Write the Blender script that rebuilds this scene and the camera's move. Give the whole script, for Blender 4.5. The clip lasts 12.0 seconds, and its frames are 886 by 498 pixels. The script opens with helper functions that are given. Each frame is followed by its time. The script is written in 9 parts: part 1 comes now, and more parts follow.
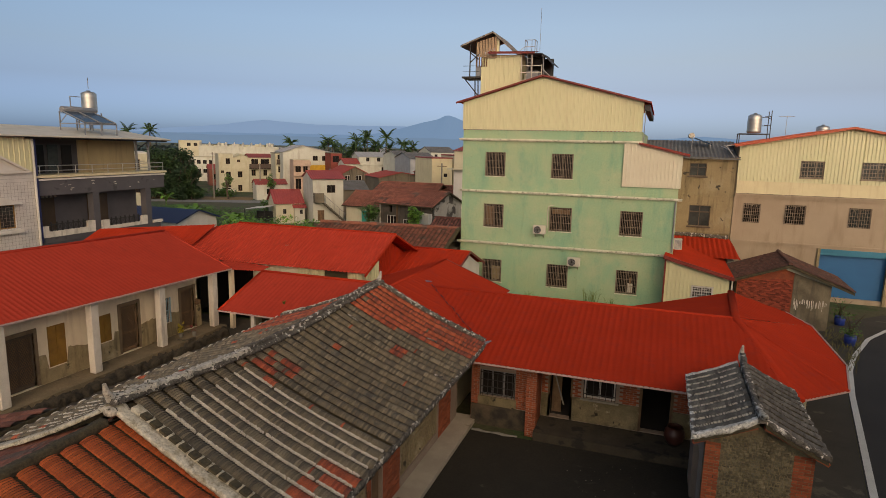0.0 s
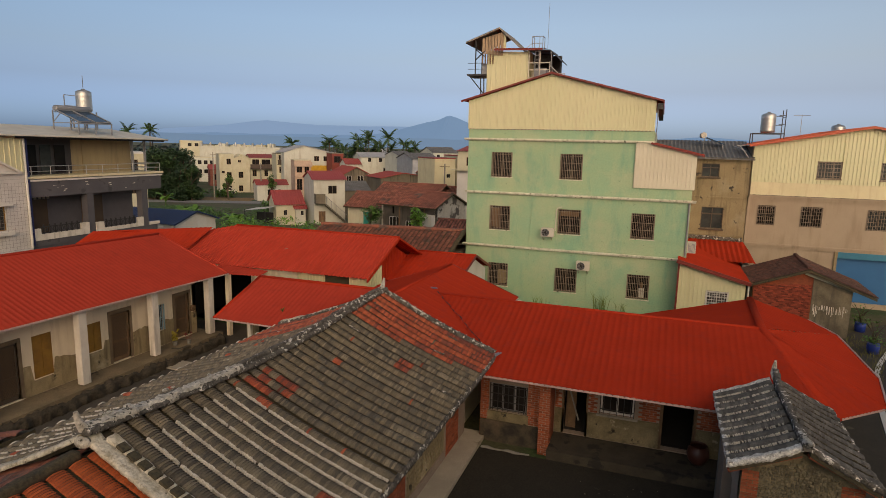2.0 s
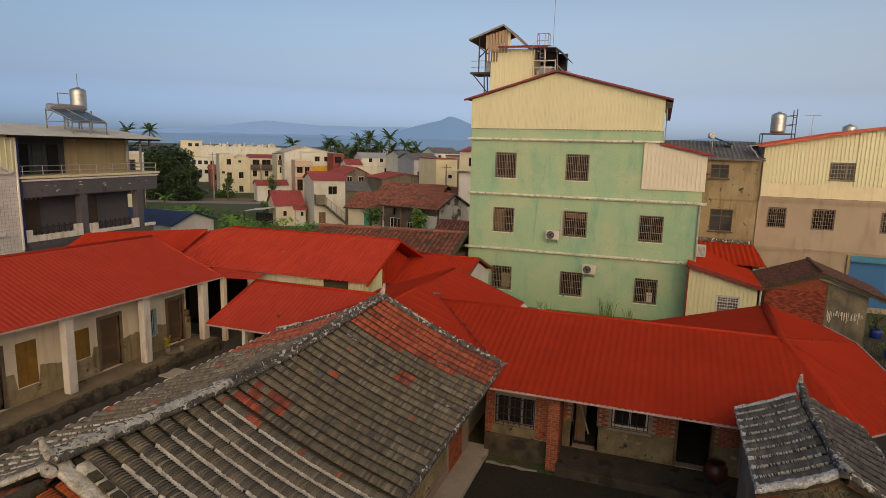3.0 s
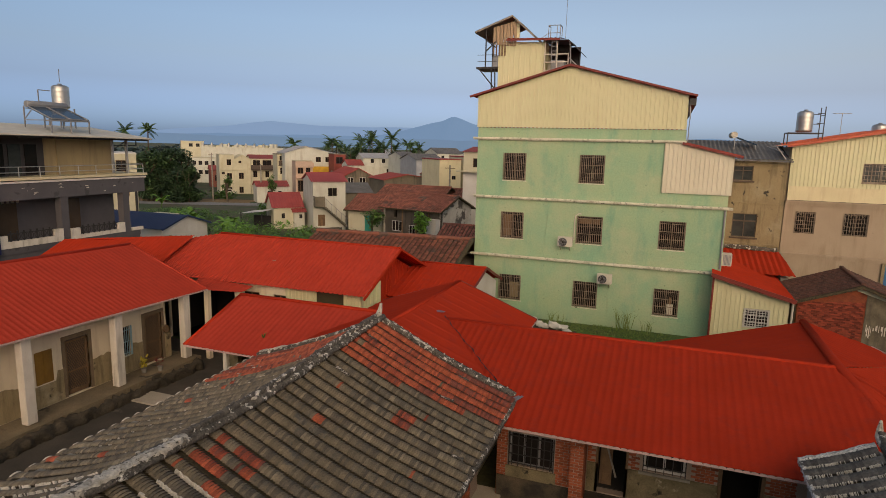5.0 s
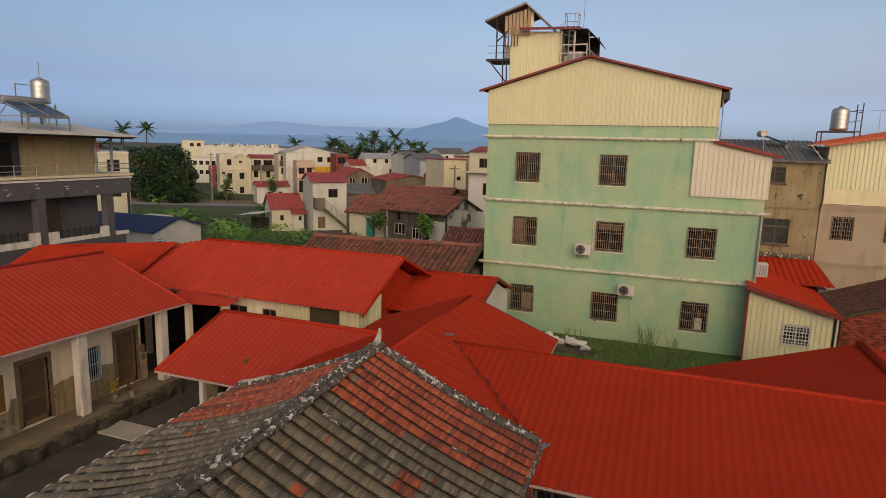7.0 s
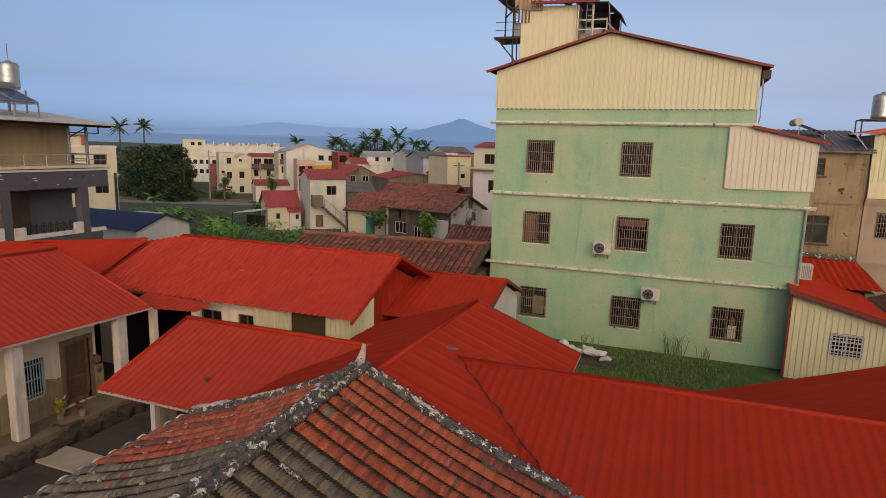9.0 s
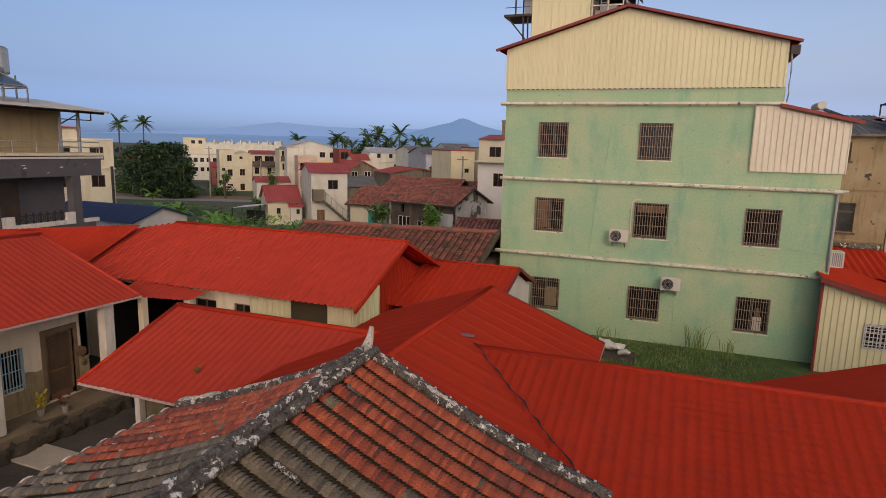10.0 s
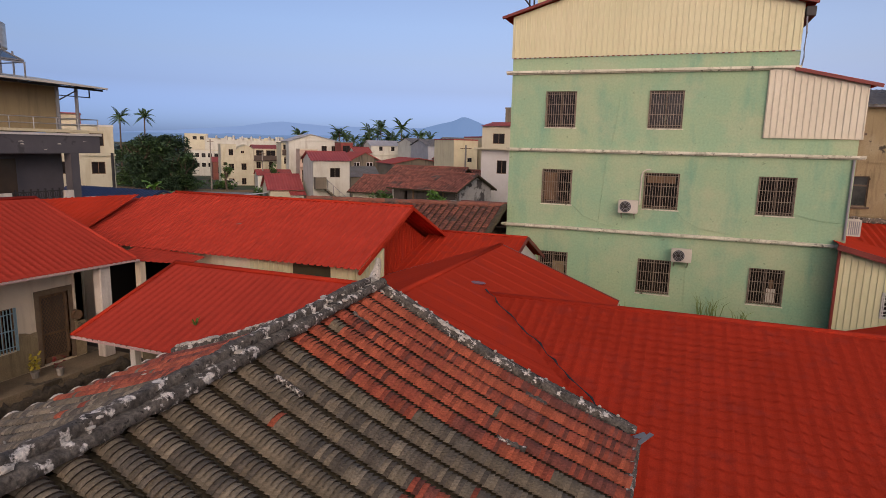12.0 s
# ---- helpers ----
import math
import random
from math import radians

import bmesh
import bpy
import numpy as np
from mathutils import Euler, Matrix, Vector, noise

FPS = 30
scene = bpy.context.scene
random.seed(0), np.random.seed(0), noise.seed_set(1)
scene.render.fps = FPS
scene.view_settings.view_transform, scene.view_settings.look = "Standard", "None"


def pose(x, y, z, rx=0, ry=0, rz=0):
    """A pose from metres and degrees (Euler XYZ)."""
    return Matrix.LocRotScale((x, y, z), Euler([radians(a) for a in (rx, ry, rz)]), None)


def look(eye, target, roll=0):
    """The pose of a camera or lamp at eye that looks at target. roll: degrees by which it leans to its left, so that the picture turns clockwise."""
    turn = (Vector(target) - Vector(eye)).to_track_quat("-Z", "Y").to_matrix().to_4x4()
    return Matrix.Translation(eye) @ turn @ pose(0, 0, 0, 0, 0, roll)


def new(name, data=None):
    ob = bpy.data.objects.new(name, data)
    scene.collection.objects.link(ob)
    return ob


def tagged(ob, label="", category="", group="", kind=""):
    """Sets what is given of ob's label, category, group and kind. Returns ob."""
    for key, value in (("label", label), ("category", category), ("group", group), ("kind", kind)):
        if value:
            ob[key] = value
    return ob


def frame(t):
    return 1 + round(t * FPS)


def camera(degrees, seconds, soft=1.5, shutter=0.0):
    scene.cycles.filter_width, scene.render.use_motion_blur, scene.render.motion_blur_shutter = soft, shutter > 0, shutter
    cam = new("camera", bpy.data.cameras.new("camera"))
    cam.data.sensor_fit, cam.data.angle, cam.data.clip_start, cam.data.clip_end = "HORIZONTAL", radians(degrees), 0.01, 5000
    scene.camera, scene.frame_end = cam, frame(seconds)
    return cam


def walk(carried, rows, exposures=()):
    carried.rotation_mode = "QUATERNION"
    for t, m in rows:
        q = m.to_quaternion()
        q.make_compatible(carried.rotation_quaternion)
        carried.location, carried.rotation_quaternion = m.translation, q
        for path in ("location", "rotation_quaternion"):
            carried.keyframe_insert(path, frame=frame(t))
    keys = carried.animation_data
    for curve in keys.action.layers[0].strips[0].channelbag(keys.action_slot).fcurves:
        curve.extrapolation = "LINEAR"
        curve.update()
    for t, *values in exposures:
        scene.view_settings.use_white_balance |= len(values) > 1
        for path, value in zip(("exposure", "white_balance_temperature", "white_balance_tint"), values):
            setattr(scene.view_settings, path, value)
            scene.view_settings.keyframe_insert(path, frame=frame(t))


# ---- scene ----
cam = camera(72.3, 12.0, 0.7)
PATH = [
    (0, (10.239, -2.751, 9.902), (9.585, -0.892, 9.562), 1.3),
    (0.5, (10.121, -2.61, 9.904), (9.466, -0.751, 9.564), 1.3),
    (1, (9.989, -2.36, 9.892), (9.333, -0.502, 9.553), 1.4),
    (1.5, (9.83, -2.05, 9.887), (9.173, -0.191, 9.549), 1.3),
    (2, (9.654, -1.664, 9.865), (8.995, 0.194, 9.526), 1.3),
    (2.5, (9.465, -1.248, 9.838), (8.805, 0.609, 9.5), 1.4),
    (3, (9.26, -0.782, 9.819), (8.598, 1.075, 9.482), 1.4),
    (5, (8.364, 1.515, 9.798), (7.693, 3.369, 9.462), 1.4),
    (5.5, (8.086, 2.148, 9.8), (7.413, 4.001, 9.463), 1.5),
    (6, (7.808, 2.769, 9.772), (7.133, 4.622, 9.437), 1.5),
    (6.5, (7.529, 3.378, 9.765), (6.851, 5.229, 9.429), 1.5),
    (7, (7.266, 3.981, 9.705), (6.586, 5.831, 9.37), 1.5),
    (9, (6.284, 6.794, 9.062), (5.592, 8.641, 8.731), 1.6),
    (9.5, (5.959, 7.374, 8.697), (5.263, 9.219, 8.364), 1.6),
    (10, (5.598, 7.881, 8.337), (4.902, 9.726, 8.006), 1.5),
    (10.5, (5.426, 8.052, 7.929), (4.729, 9.898, 7.599), 1.6),
    (11, (5.373, 8.122, 7.524), (4.675, 9.966, 7.191), 1.5),
    (11.5, (5.327, 8.146, 7.214), (4.629, 9.99, 6.88), 1.5),
    (12, (5.352, 8.191, 7.141), (4.651, 10.034, 6.807), 1.4),
]
walk(cam, [(t, look(eye, target, roll)) for t, eye, target, roll in PATH], [(0, -0.02, 7100, 10), (6, -0.01, 6950, 11), (9, 0.0, 6500, 15), (10.5, 0.03, 6300, 19), (12, 0.06, 6250, 21)])

# ---- world, sun and sky ----
world = bpy.data.worlds.new("world")
scene.world = world
world.use_nodes = True
wn, wl = world.node_tree.nodes, world.node_tree.links
sky = wn.new("ShaderNodeTexSky")
sky.sky_type, sky.sun_disc = "NISHITA", False
SUN_EL, SUN_AZ = 19.5, 152.0
sky.sun_elevation, sky.sun_rotation = radians(SUN_EL), radians(SUN_AZ)
sky.air_density, sky.dust_density, sky.ozone_density = 1.0, 1.5, 3.0
wn["Background"].inputs["Strength"].default_value = 0.12
wco = wn.new("ShaderNodeTexCoord")
wsep = wn.new("ShaderNodeSeparateXYZ")
wl.new(wco.outputs["Generated"], wsep.inputs["Vector"])
wramp = wn.new("ShaderNodeValToRGB")
wramp.color_ramp.elements[0].position, wramp.color_ramp.elements[0].color = 0.0, (0.74, 1.0, 1.72, 1)
wramp.color_ramp.elements[1].position, wramp.color_ramp.elements[1].color = 0.42, (1.5, 1.2, 0.95, 1)
for at, tint in ((0.025, (0.74, 0.95, 1.6)), (0.05, (0.76, 0.87, 1.36)), (0.085, (0.8, 0.77, 0.97)), (0.13, (1.0, 0.88, 0.9)), (0.18, (1.14, 1.01, 0.97))):
    wramp.color_ramp.elements.new(at).color = (*tint, 1)
wl.new(wsep.outputs["Z"], wramp.inputs["Fac"])
wmix = wn.new("ShaderNodeMix")
wmix.data_type, wmix.blend_type = "RGBA", "MULTIPLY"
wmix.inputs["Factor"].default_value = 1.0
wl.new(sky.outputs["Color"], wmix.inputs["A"])
wl.new(wramp.outputs["Color"], wmix.inputs["B"])
wside = wn.new("ShaderNodeValToRGB")
wside.color_ramp.elements[0].position, wside.color_ramp.elements[0].color = 0.0, (0.82, 0.87, 0.97, 1)
wside.color_ramp.elements[1].position, wside.color_ramp.elements[1].color = 1.0, (1.33, 1.2, 1.15, 1)
wadd = wn.new("ShaderNodeMapRange")
wadd.inputs["From Min"].default_value, wadd.inputs["From Max"].default_value = -0.8, 0.5
wl.new(wsep.outputs["X"], wadd.inputs["Value"])
wl.new(wadd.outputs["Result"], wside.inputs["Fac"])
wmix2 = wn.new("ShaderNodeMix")
wmix2.data_type, wmix2.blend_type = "RGBA", "MULTIPLY"
wmix2.inputs["Factor"].default_value = 1.0
wl.new(wmix.outputs["Result"], wmix2.inputs["A"])
wl.new(wside.outputs["Color"], wmix2.inputs["B"])
wl.new(wmix2.outputs["Result"], wn["Background"].inputs["Color"])
sun_data = bpy.data.lights.new("sun", "SUN")
sun_data.energy, sun_data.angle, sun_data.color = 1.56, radians(70), (1.0, 0.865, 0.64)
sun = new("sun", sun_data)
sun_dir = Vector((math.sin(radians(SUN_AZ)) * math.cos(radians(SUN_EL)), math.cos(radians(SUN_AZ)) * math.cos(radians(SUN_EL)), math.sin(radians(SUN_EL))))
sun.matrix_world = look(sun_dir * 60, (0, 0, 0))
scene.view_settings.exposure = 0.0

# ---- materials ----
def mat(name, col, rough=0.75, metal=0.0, col2=None, scale=1.2, grain=0.12, grain_scale=45.0, bump=0.15, streak=None, streak_scale=(3, 3, 0.35), patch=None, patch_at=0.62, patch_scale=1.0, patch_soft=0.05, rand=0.0, island=False, spec=0.5, speck=None, speck_at=0.66, speck_scale=6.0):
    m = bpy.data.materials.new(name)
    m.use_nodes = True
    n, l = m.node_tree.nodes, m.node_tree.links
    p = n["Principled BSDF"]
    p.inputs["Roughness"].default_value, p.inputs["Metallic"].default_value = rough, metal
    p.inputs["Specular IOR Level"].default_value = spec
    tc = n.new("ShaderNodeTexCoord").outputs["Object"]

    def tex(sc, detail=5.0, vec=None):
        t = n.new("ShaderNodeTexNoise")
        t.inputs["Scale"].default_value, t.inputs["Detail"].default_value, t.inputs["Roughness"].default_value = sc, detail, 0.6
        l.new(vec or tc, t.inputs["Vector"])
        return t.outputs["Fac"]

    def ramp(fac, a, b):
        r = n.new("ShaderNodeMapRange")
        r.inputs["From Min"].default_value, r.inputs["From Max"].default_value = a, b
        l.new(fac, r.inputs["Value"])
        return r.outputs["Result"]

    def mix(fac, a, b, blend="MIX"):
        x = n.new("ShaderNodeMix")
        x.data_type, x.blend_type = "RGBA", blend
        for sock, v in ((x.inputs["Factor"], fac), (x.inputs["A"], a), (x.inputs["B"], b)):
            if isinstance(v, bpy.types.NodeSocket):
                l.new(v, sock)
            else:
                sock.default_value = v if isinstance(v, float) else (*v, 1)
        return x.outputs["Result"]

    big = ramp(tex(scale), 0.35, 0.65)
    c = mix(big, col, col2 or tuple(v * 0.82 for v in col))
    if streak:
        mp = n.new("ShaderNodeMapping")
        mp.inputs["Scale"].default_value = streak_scale
        l.new(tc, mp.inputs["Vector"])
        c = mix(ramp(tex(1.0, 6.0, mp.outputs["Vector"]), 0.52, 0.72), c, streak)
    if patch:
        c = mix(ramp(tex(patch_scale, 8.0), patch_at, patch_at + patch_soft), c, patch)
    if speck:
        c = mix(ramp(tex(speck_scale, 9.0), speck_at, speck_at + 0.06), c, speck)
    fine = tex(grain_scale, 4.0)
    g = n.new("ShaderNodeMapRange")
    g.inputs["From Min"].default_value, g.inputs["From Max"].default_value = 0.3, 0.7
    g.inputs["To Min"].default_value, g.inputs["To Max"].default_value = 1 - grain, 1 + grain
    l.new(fine, g.inputs["Value"])
    gray = n.new("ShaderNodeCombineColor")
    for k in range(3):
        l.new(g.outputs["Result"], gray.inputs[k])
    c = mix(1.0, c, gray.outputs["Color"], "MULTIPLY")
    if rand:
        src = n.new("ShaderNodeNewGeometry").outputs["Random Per Island"] if island else n.new("ShaderNodeObjectInfo").outputs["Random"]
        rr = n.new("ShaderNodeMapRange")
        rr.inputs["To Min"].default_value, rr.inputs["To Max"].default_value = 1 - rand, 1 + rand
        l.new(src, rr.inputs["Value"])
        gr = n.new("ShaderNodeCombineColor")
        for k in range(3):
            l.new(rr.outputs["Result"], gr.inputs[k])
        c = mix(1.0, c, gr.outputs["Color"], "MULTIPLY")
    l.new(c, p.inputs["Base Color"])
    if bump:
        b = n.new("ShaderNodeBump")
        b.inputs["Strength"].default_value, b.inputs["Distance"].default_value = bump, 0.02
        l.new(fine, b.inputs["Height"])
        l.new(b.outputs["Normal"], p.inputs["Normal"])
    return m


RED = mat("red_painted_metal", (0.47, 0.042, 0.018), 0.8, spec=0.015, col2=(0.41, 0.037, 0.015), scale=0.8, grain=0.12, bump=0.05, streak=(0.36, 0.04, 0.022), patch=(0.52, 0.2, 0.15), patch_at=0.765, patch_scale=16)
# Lighter red for the veranda, long house and west wing roofs.
RED_PALE = mat("faded_red_metal", (0.53, 0.062, 0.035), 0.85, spec=0.01, col2=(0.48, 0.056, 0.032), scale=0.8, grain=0.12, bump=0.05, streak=(0.44, 0.055, 0.032))
RED_FLAT = mat("red_flat_metal", (0.47, 0.044, 0.019), 0.95, spec=0.0, col2=(0.42, 0.04, 0.018), scale=0.5, grain=0.06, bump=0.04, streak=(0.38, 0.042, 0.024))
RED_TRIM = mat("dark_red_trim", (0.2, 0.024, 0.014), 0.55, grain=0.1)
PINK_END = mat("pale_eave_end", (0.56, 0.39, 0.34), 0.7)
GREEN = mat("green_render", (0.345, 0.455, 0.262), 0.88, col2=(0.265, 0.435, 0.268), scale=0.5, grain=0.09, grain_scale=13, bump=0.3, streak=(0.2, 0.375, 0.245), streak_scale=(1.3, 1.3, 0.3), patch=(0.41, 0.47, 0.285), patch_at=0.46, patch_scale=0.75, patch_soft=0.26, speck=(0.19, 0.27, 0.16), speck_at=0.645, speck_scale=4.5)
LEDGE = mat("weathered_ledge", (0.72, 0.7, 0.56), 0.9, col2=(0.55, 0.53, 0.4), scale=2.5, streak=(0.3, 0.29, 0.2), streak_scale=(4, 4, 3), patch=(0.07, 0.07, 0.045), patch_at=0.6, patch_scale=4, patch_soft=0.08)
CREAM_MET = mat("cream_ribbed_metal", (0.64, 0.615, 0.375), 0.5, col2=(0.605, 0.59, 0.35), scale=0.6, grain=0.04, bump=0.02, streak=(0.57, 0.53, 0.31), streak_scale=(2, 2, 0.15))
PALE_MET = mat("pale_pink_ribbed_metal", (0.65, 0.61, 0.46), 0.5, col2=(0.61, 0.57, 0.42), scale=0.6, grain=0.03, bump=0.02)
PALE_YEL = mat("pale_yellow_render", (0.68, 0.61, 0.38), 0.8, col2=(0.62, 0.55, 0.34), scale=0.7, grain=0.06, streak=(0.55, 0.46, 0.28), streak_scale=(3, 3, 0.4))
BEIGE = mat("beige_render", (0.4, 0.318, 0.222), 0.85, col2=(0.35, 0.275, 0.19), scale=0.5, grain=0.08, streak=(0.29, 0.22, 0.145), streak_scale=(2, 2, 0.25), speck=(0.24, 0.185, 0.12), speck_at=0.68, speck_scale=3)
BROWN_CON = mat("stained_brown_concrete", (0.31, 0.245, 0.135), 0.9, col2=(0.24, 0.185, 0.1), scale=0.5, grain=0.22, bump=0.4, streak=(0.085, 0.062, 0.033), streak_scale=(2.0, 2.0, 0.3), patch=(0.36, 0.31, 0.2), patch_at=0.56, patch_scale=0.6, patch_soft=0.2, speck=(0.05, 0.042, 0.03), speck_at=0.63, speck_scale=2.4)
WHITE = mat("white_render", (0.66, 0.64, 0.58), 0.85, col2=(0.6, 0.57, 0.5), scale=0.7, grain=0.06, streak=(0.56, 0.53, 0.46), streak_scale=(1.2, 1.2, 0.4))
CREAM = mat("cream_render", (0.58, 0.545, 0.39), 0.85, col2=(0.5, 0.465, 0.325), scale=0.5, grain=0.08, streak=(0.46, 0.41, 0.27), streak_scale=(1.2, 1.2, 0.3), patch=(0.36, 0.32, 0.22), patch_at=0.68, patch_scale=1.2, patch_soft=0.12)
PLASTER = mat("old_cream_plaster", (0.78, 0.68, 0.5), 0.9, col2=(0.71, 0.61, 0.44), scale=1.2, grain=0.08, bump=0.3, streak=(0.6, 0.5, 0.35), patch=(0.4, 0.33, 0.22), patch_at=0.72, patch_scale=0.9)
DADO = mat("mossy_cement_dado", (0.25, 0.2, 0.11), 0.95, col2=(0.14, 0.115, 0.06), scale=1.6, grain=0.28, bump=0.6, streak=(0.055, 0.046, 0.028), streak_scale=(1.6, 1.6, 1.0), patch=(0.4, 0.34, 0.23), patch_at=0.62, patch_scale=2, speck=(0.03, 0.026, 0.018), speck_at=0.62, speck_scale=2.5)
CONC = mat("grey_concrete", (0.3, 0.28, 0.23), 0.95, col2=(0.22, 0.2, 0.17), scale=1.4, grain=0.16, bump=0.35, streak=(0.15, 0.14, 0.12))
BRICK = mat("red_brick", (0.36, 0.092, 0.034), 0.9, col2=(0.23, 0.062, 0.03), scale=3, grain=0.22, bump=0.5, rand=0.3)
MORTAR = mat("mortar", (0.34, 0.26, 0.2), 0.95, grain=0.2, bump=0.4)
STONE = mat("grey_stone_infill", (0.2, 0.165, 0.1), 0.95, col2=(0.13, 0.11, 0.07), scale=5, grain=0.25, grain_scale=30, bump=0.6, rand=0.35, island=True)
TILE = mat("grey_clay_tile", (0.2, 0.165, 0.116), 0.9, col2=(0.185, 0.145, 0.09), scale=0.9, grain=0.3, grain_scale=34, bump=0.5, rand=0.16, patch=(0.13, 0.117, 0.098), patch_at=0.6, patch_scale=2.2)
GREY_A = (mat("grey_clay_tile_a", (0.225, 0.18, 0.113), 0.9, col2=(0.178, 0.146, 0.1), scale=3, grain=0.3, grain_scale=34, bump=0.7, rand=0.27, patch=(0.126, 0.113, 0.090), patch_at=0.62, patch_scale=2.2), mat("grey_clay_tile_a_field", (0.225, 0.18, 0.113), 0.9, col2=(0.178, 0.146, 0.1), scale=3, grain=0.3, grain_scale=34, bump=0.7, rand=0.27, patch=(0.126, 0.113, 0.090), patch_at=0.62, patch_scale=2.2, island=True))
GREY_B = (mat("grey_clay_tile_b", (0.165, 0.136, 0.096), 0.9, col2=(0.128, 0.109, 0.08), scale=3, grain=0.3, grain_scale=34, bump=0.7, rand=0.27, patch=(0.126, 0.113, 0.090), patch_at=0.62, patch_scale=2.2), mat("grey_clay_tile_b_field", (0.165, 0.136, 0.096), 0.9, col2=(0.128, 0.109, 0.08), scale=3, grain=0.3, grain_scale=34, bump=0.7, rand=0.27, patch=(0.126, 0.113, 0.090), patch_at=0.62, patch_scale=2.2, island=True))
GREY_C = (mat("grey_clay_tile_c", (0.285, 0.232, 0.152), 0.9, col2=(0.22, 0.185, 0.126), scale=3, grain=0.3, grain_scale=34, bump=0.7, rand=0.27, patch=(0.126, 0.113, 0.090), patch_at=0.62, patch_scale=2.2), mat("grey_clay_tile_c_field", (0.285, 0.232, 0.152), 0.9, col2=(0.22, 0.185, 0.126), scale=3, grain=0.3, grain_scale=34, bump=0.7, rand=0.27, patch=(0.126, 0.113, 0.090), patch_at=0.62, patch_scale=2.2, island=True))
REDT_A = (mat("red_clay_tile_a", (0.48, 0.118, 0.052), 0.9, col2=(0.41, 0.1, 0.048), scale=6, grain=0.28, grain_scale=34, bump=0.7, rand=0.27), mat("red_clay_tile_a_field", (0.48, 0.118, 0.052), 0.9, col2=(0.41, 0.1, 0.048), scale=6, grain=0.28, grain_scale=34, bump=0.7, rand=0.27, island=True))
REDT_B = (mat("red_clay_tile_b", (0.4, 0.09, 0.044), 0.9, col2=(0.32, 0.075, 0.04), scale=6, grain=0.28, grain_scale=34, bump=0.7, rand=0.27), mat("red_clay_tile_b_field", (0.4, 0.09, 0.044), 0.9, col2=(0.32, 0.075, 0.04), scale=6, grain=0.28, grain_scale=34, bump=0.7, rand=0.27, island=True))
REDT_C = (mat("red_clay_tile_c", (0.28, 0.08, 0.05), 0.9, col2=(0.17, 0.058, 0.04), scale=6, grain=0.28, grain_scale=34, bump=0.7, rand=0.27), mat("red_clay_tile_c_field", (0.28, 0.08, 0.05), 0.9, col2=(0.17, 0.058, 0.04), scale=6, grain=0.28, grain_scale=34, bump=0.7, rand=0.27, island=True))
LAP_DARK = mat("soil_in_tile_laps", (0.085, 0.062, 0.042), 0.95, col2=(0.05, 0.039, 0.028), scale=4, grain=0.3, grain_scale=30, bump=0.4)
LIME_STAINED = mat("stained_lime_plaster", (0.66, 0.6, 0.48), 0.95, col2=(0.47, 0.41, 0.29), scale=4, grain=0.3, grain_scale=22, bump=0.9, streak=(0.24, 0.19, 0.11), streak_scale=(6, 6, 6), speck=(0.09, 0.075, 0.05), speck_at=0.63, speck_scale=7)
TILE_O = mat("orange_clay_tile_field", (0.5, 0.115, 0.03), 0.85, col2=(0.4, 0.082, 0.026), scale=1.2, grain=0.2, grain_scale=26, bump=0.4, rand=0.2, island=True)
TILE_B = mat("brown_clay_tile_field", (0.24, 0.085, 0.05), 0.9, col2=(0.17, 0.068, 0.044), scale=0.8, grain=0.22, grain_scale=20, bump=0.5, rand=0.35, island=True, patch=(0.11, 0.07, 0.052), patch_at=0.58)
GROOVE = mat("dark_mossy_bedding", (0.056, 0.045, 0.025), 0.95, col2=(0.085, 0.067, 0.034), scale=6, grain=0.4, grain_scale=20, bump=0.9, speck=(0.17, 0.14, 0.09), speck_at=0.68, speck_scale=12)
RIDGE = mat("weathered_lime_ridge", (0.17, 0.148, 0.118), 0.95, col2=(0.075, 0.066, 0.052), scale=6, grain=0.5, grain_scale=26, bump=1.0, patch=(0.66, 0.62, 0.54), patch_at=0.555, patch_scale=6.5, patch_soft=0.06, streak=(0.05, 0.044, 0.036), streak_scale=(9, 9, 9), speck=(0.03, 0.026, 0.02), speck_at=0.6, speck_scale=17)
DARK_RUBBLE = mat("dark_damp_rubble", (0.045, 0.037, 0.025), 0.95, col2=(0.075, 0.06, 0.038), scale=3, grain=0.4, grain_scale=14, bump=1.0, speck=(0.22, 0.19, 0.14), speck_at=0.68, speck_scale=9)
LIME = mat("white_lime_mortar", (0.68, 0.63, 0.53), 0.95, col2=(0.42, 0.375, 0.295), scale=6, grain=0.4, grain_scale=24, bump=1.0, streak=(0.22, 0.19, 0.14), streak_scale=(7, 7, 7), patch=(0.085, 0.074, 0.054), patch_at=0.585, patch_scale=10, patch_soft=0.04)
COLUMN = mat("grey_white_plaster", (0.7, 0.65, 0.56), 0.9, col2=(0.6, 0.55, 0.46), scale=1.5, grain=0.1, bump=0.3, streak=(0.38, 0.34, 0.27), streak_scale=(3, 3, 0.5))
FLOOR_D = mat("dirty_worn_floor", (0.25, 0.195, 0.115), 0.95, col2=(0.16, 0.125, 0.075), scale=0.9, grain=0.28, bump=0.5, patch=(0.07, 0.057, 0.036), patch_at=0.6, patch_scale=1.0, speck=(0.36, 0.31, 0.22), speck_at=0.68, speck_scale=5)
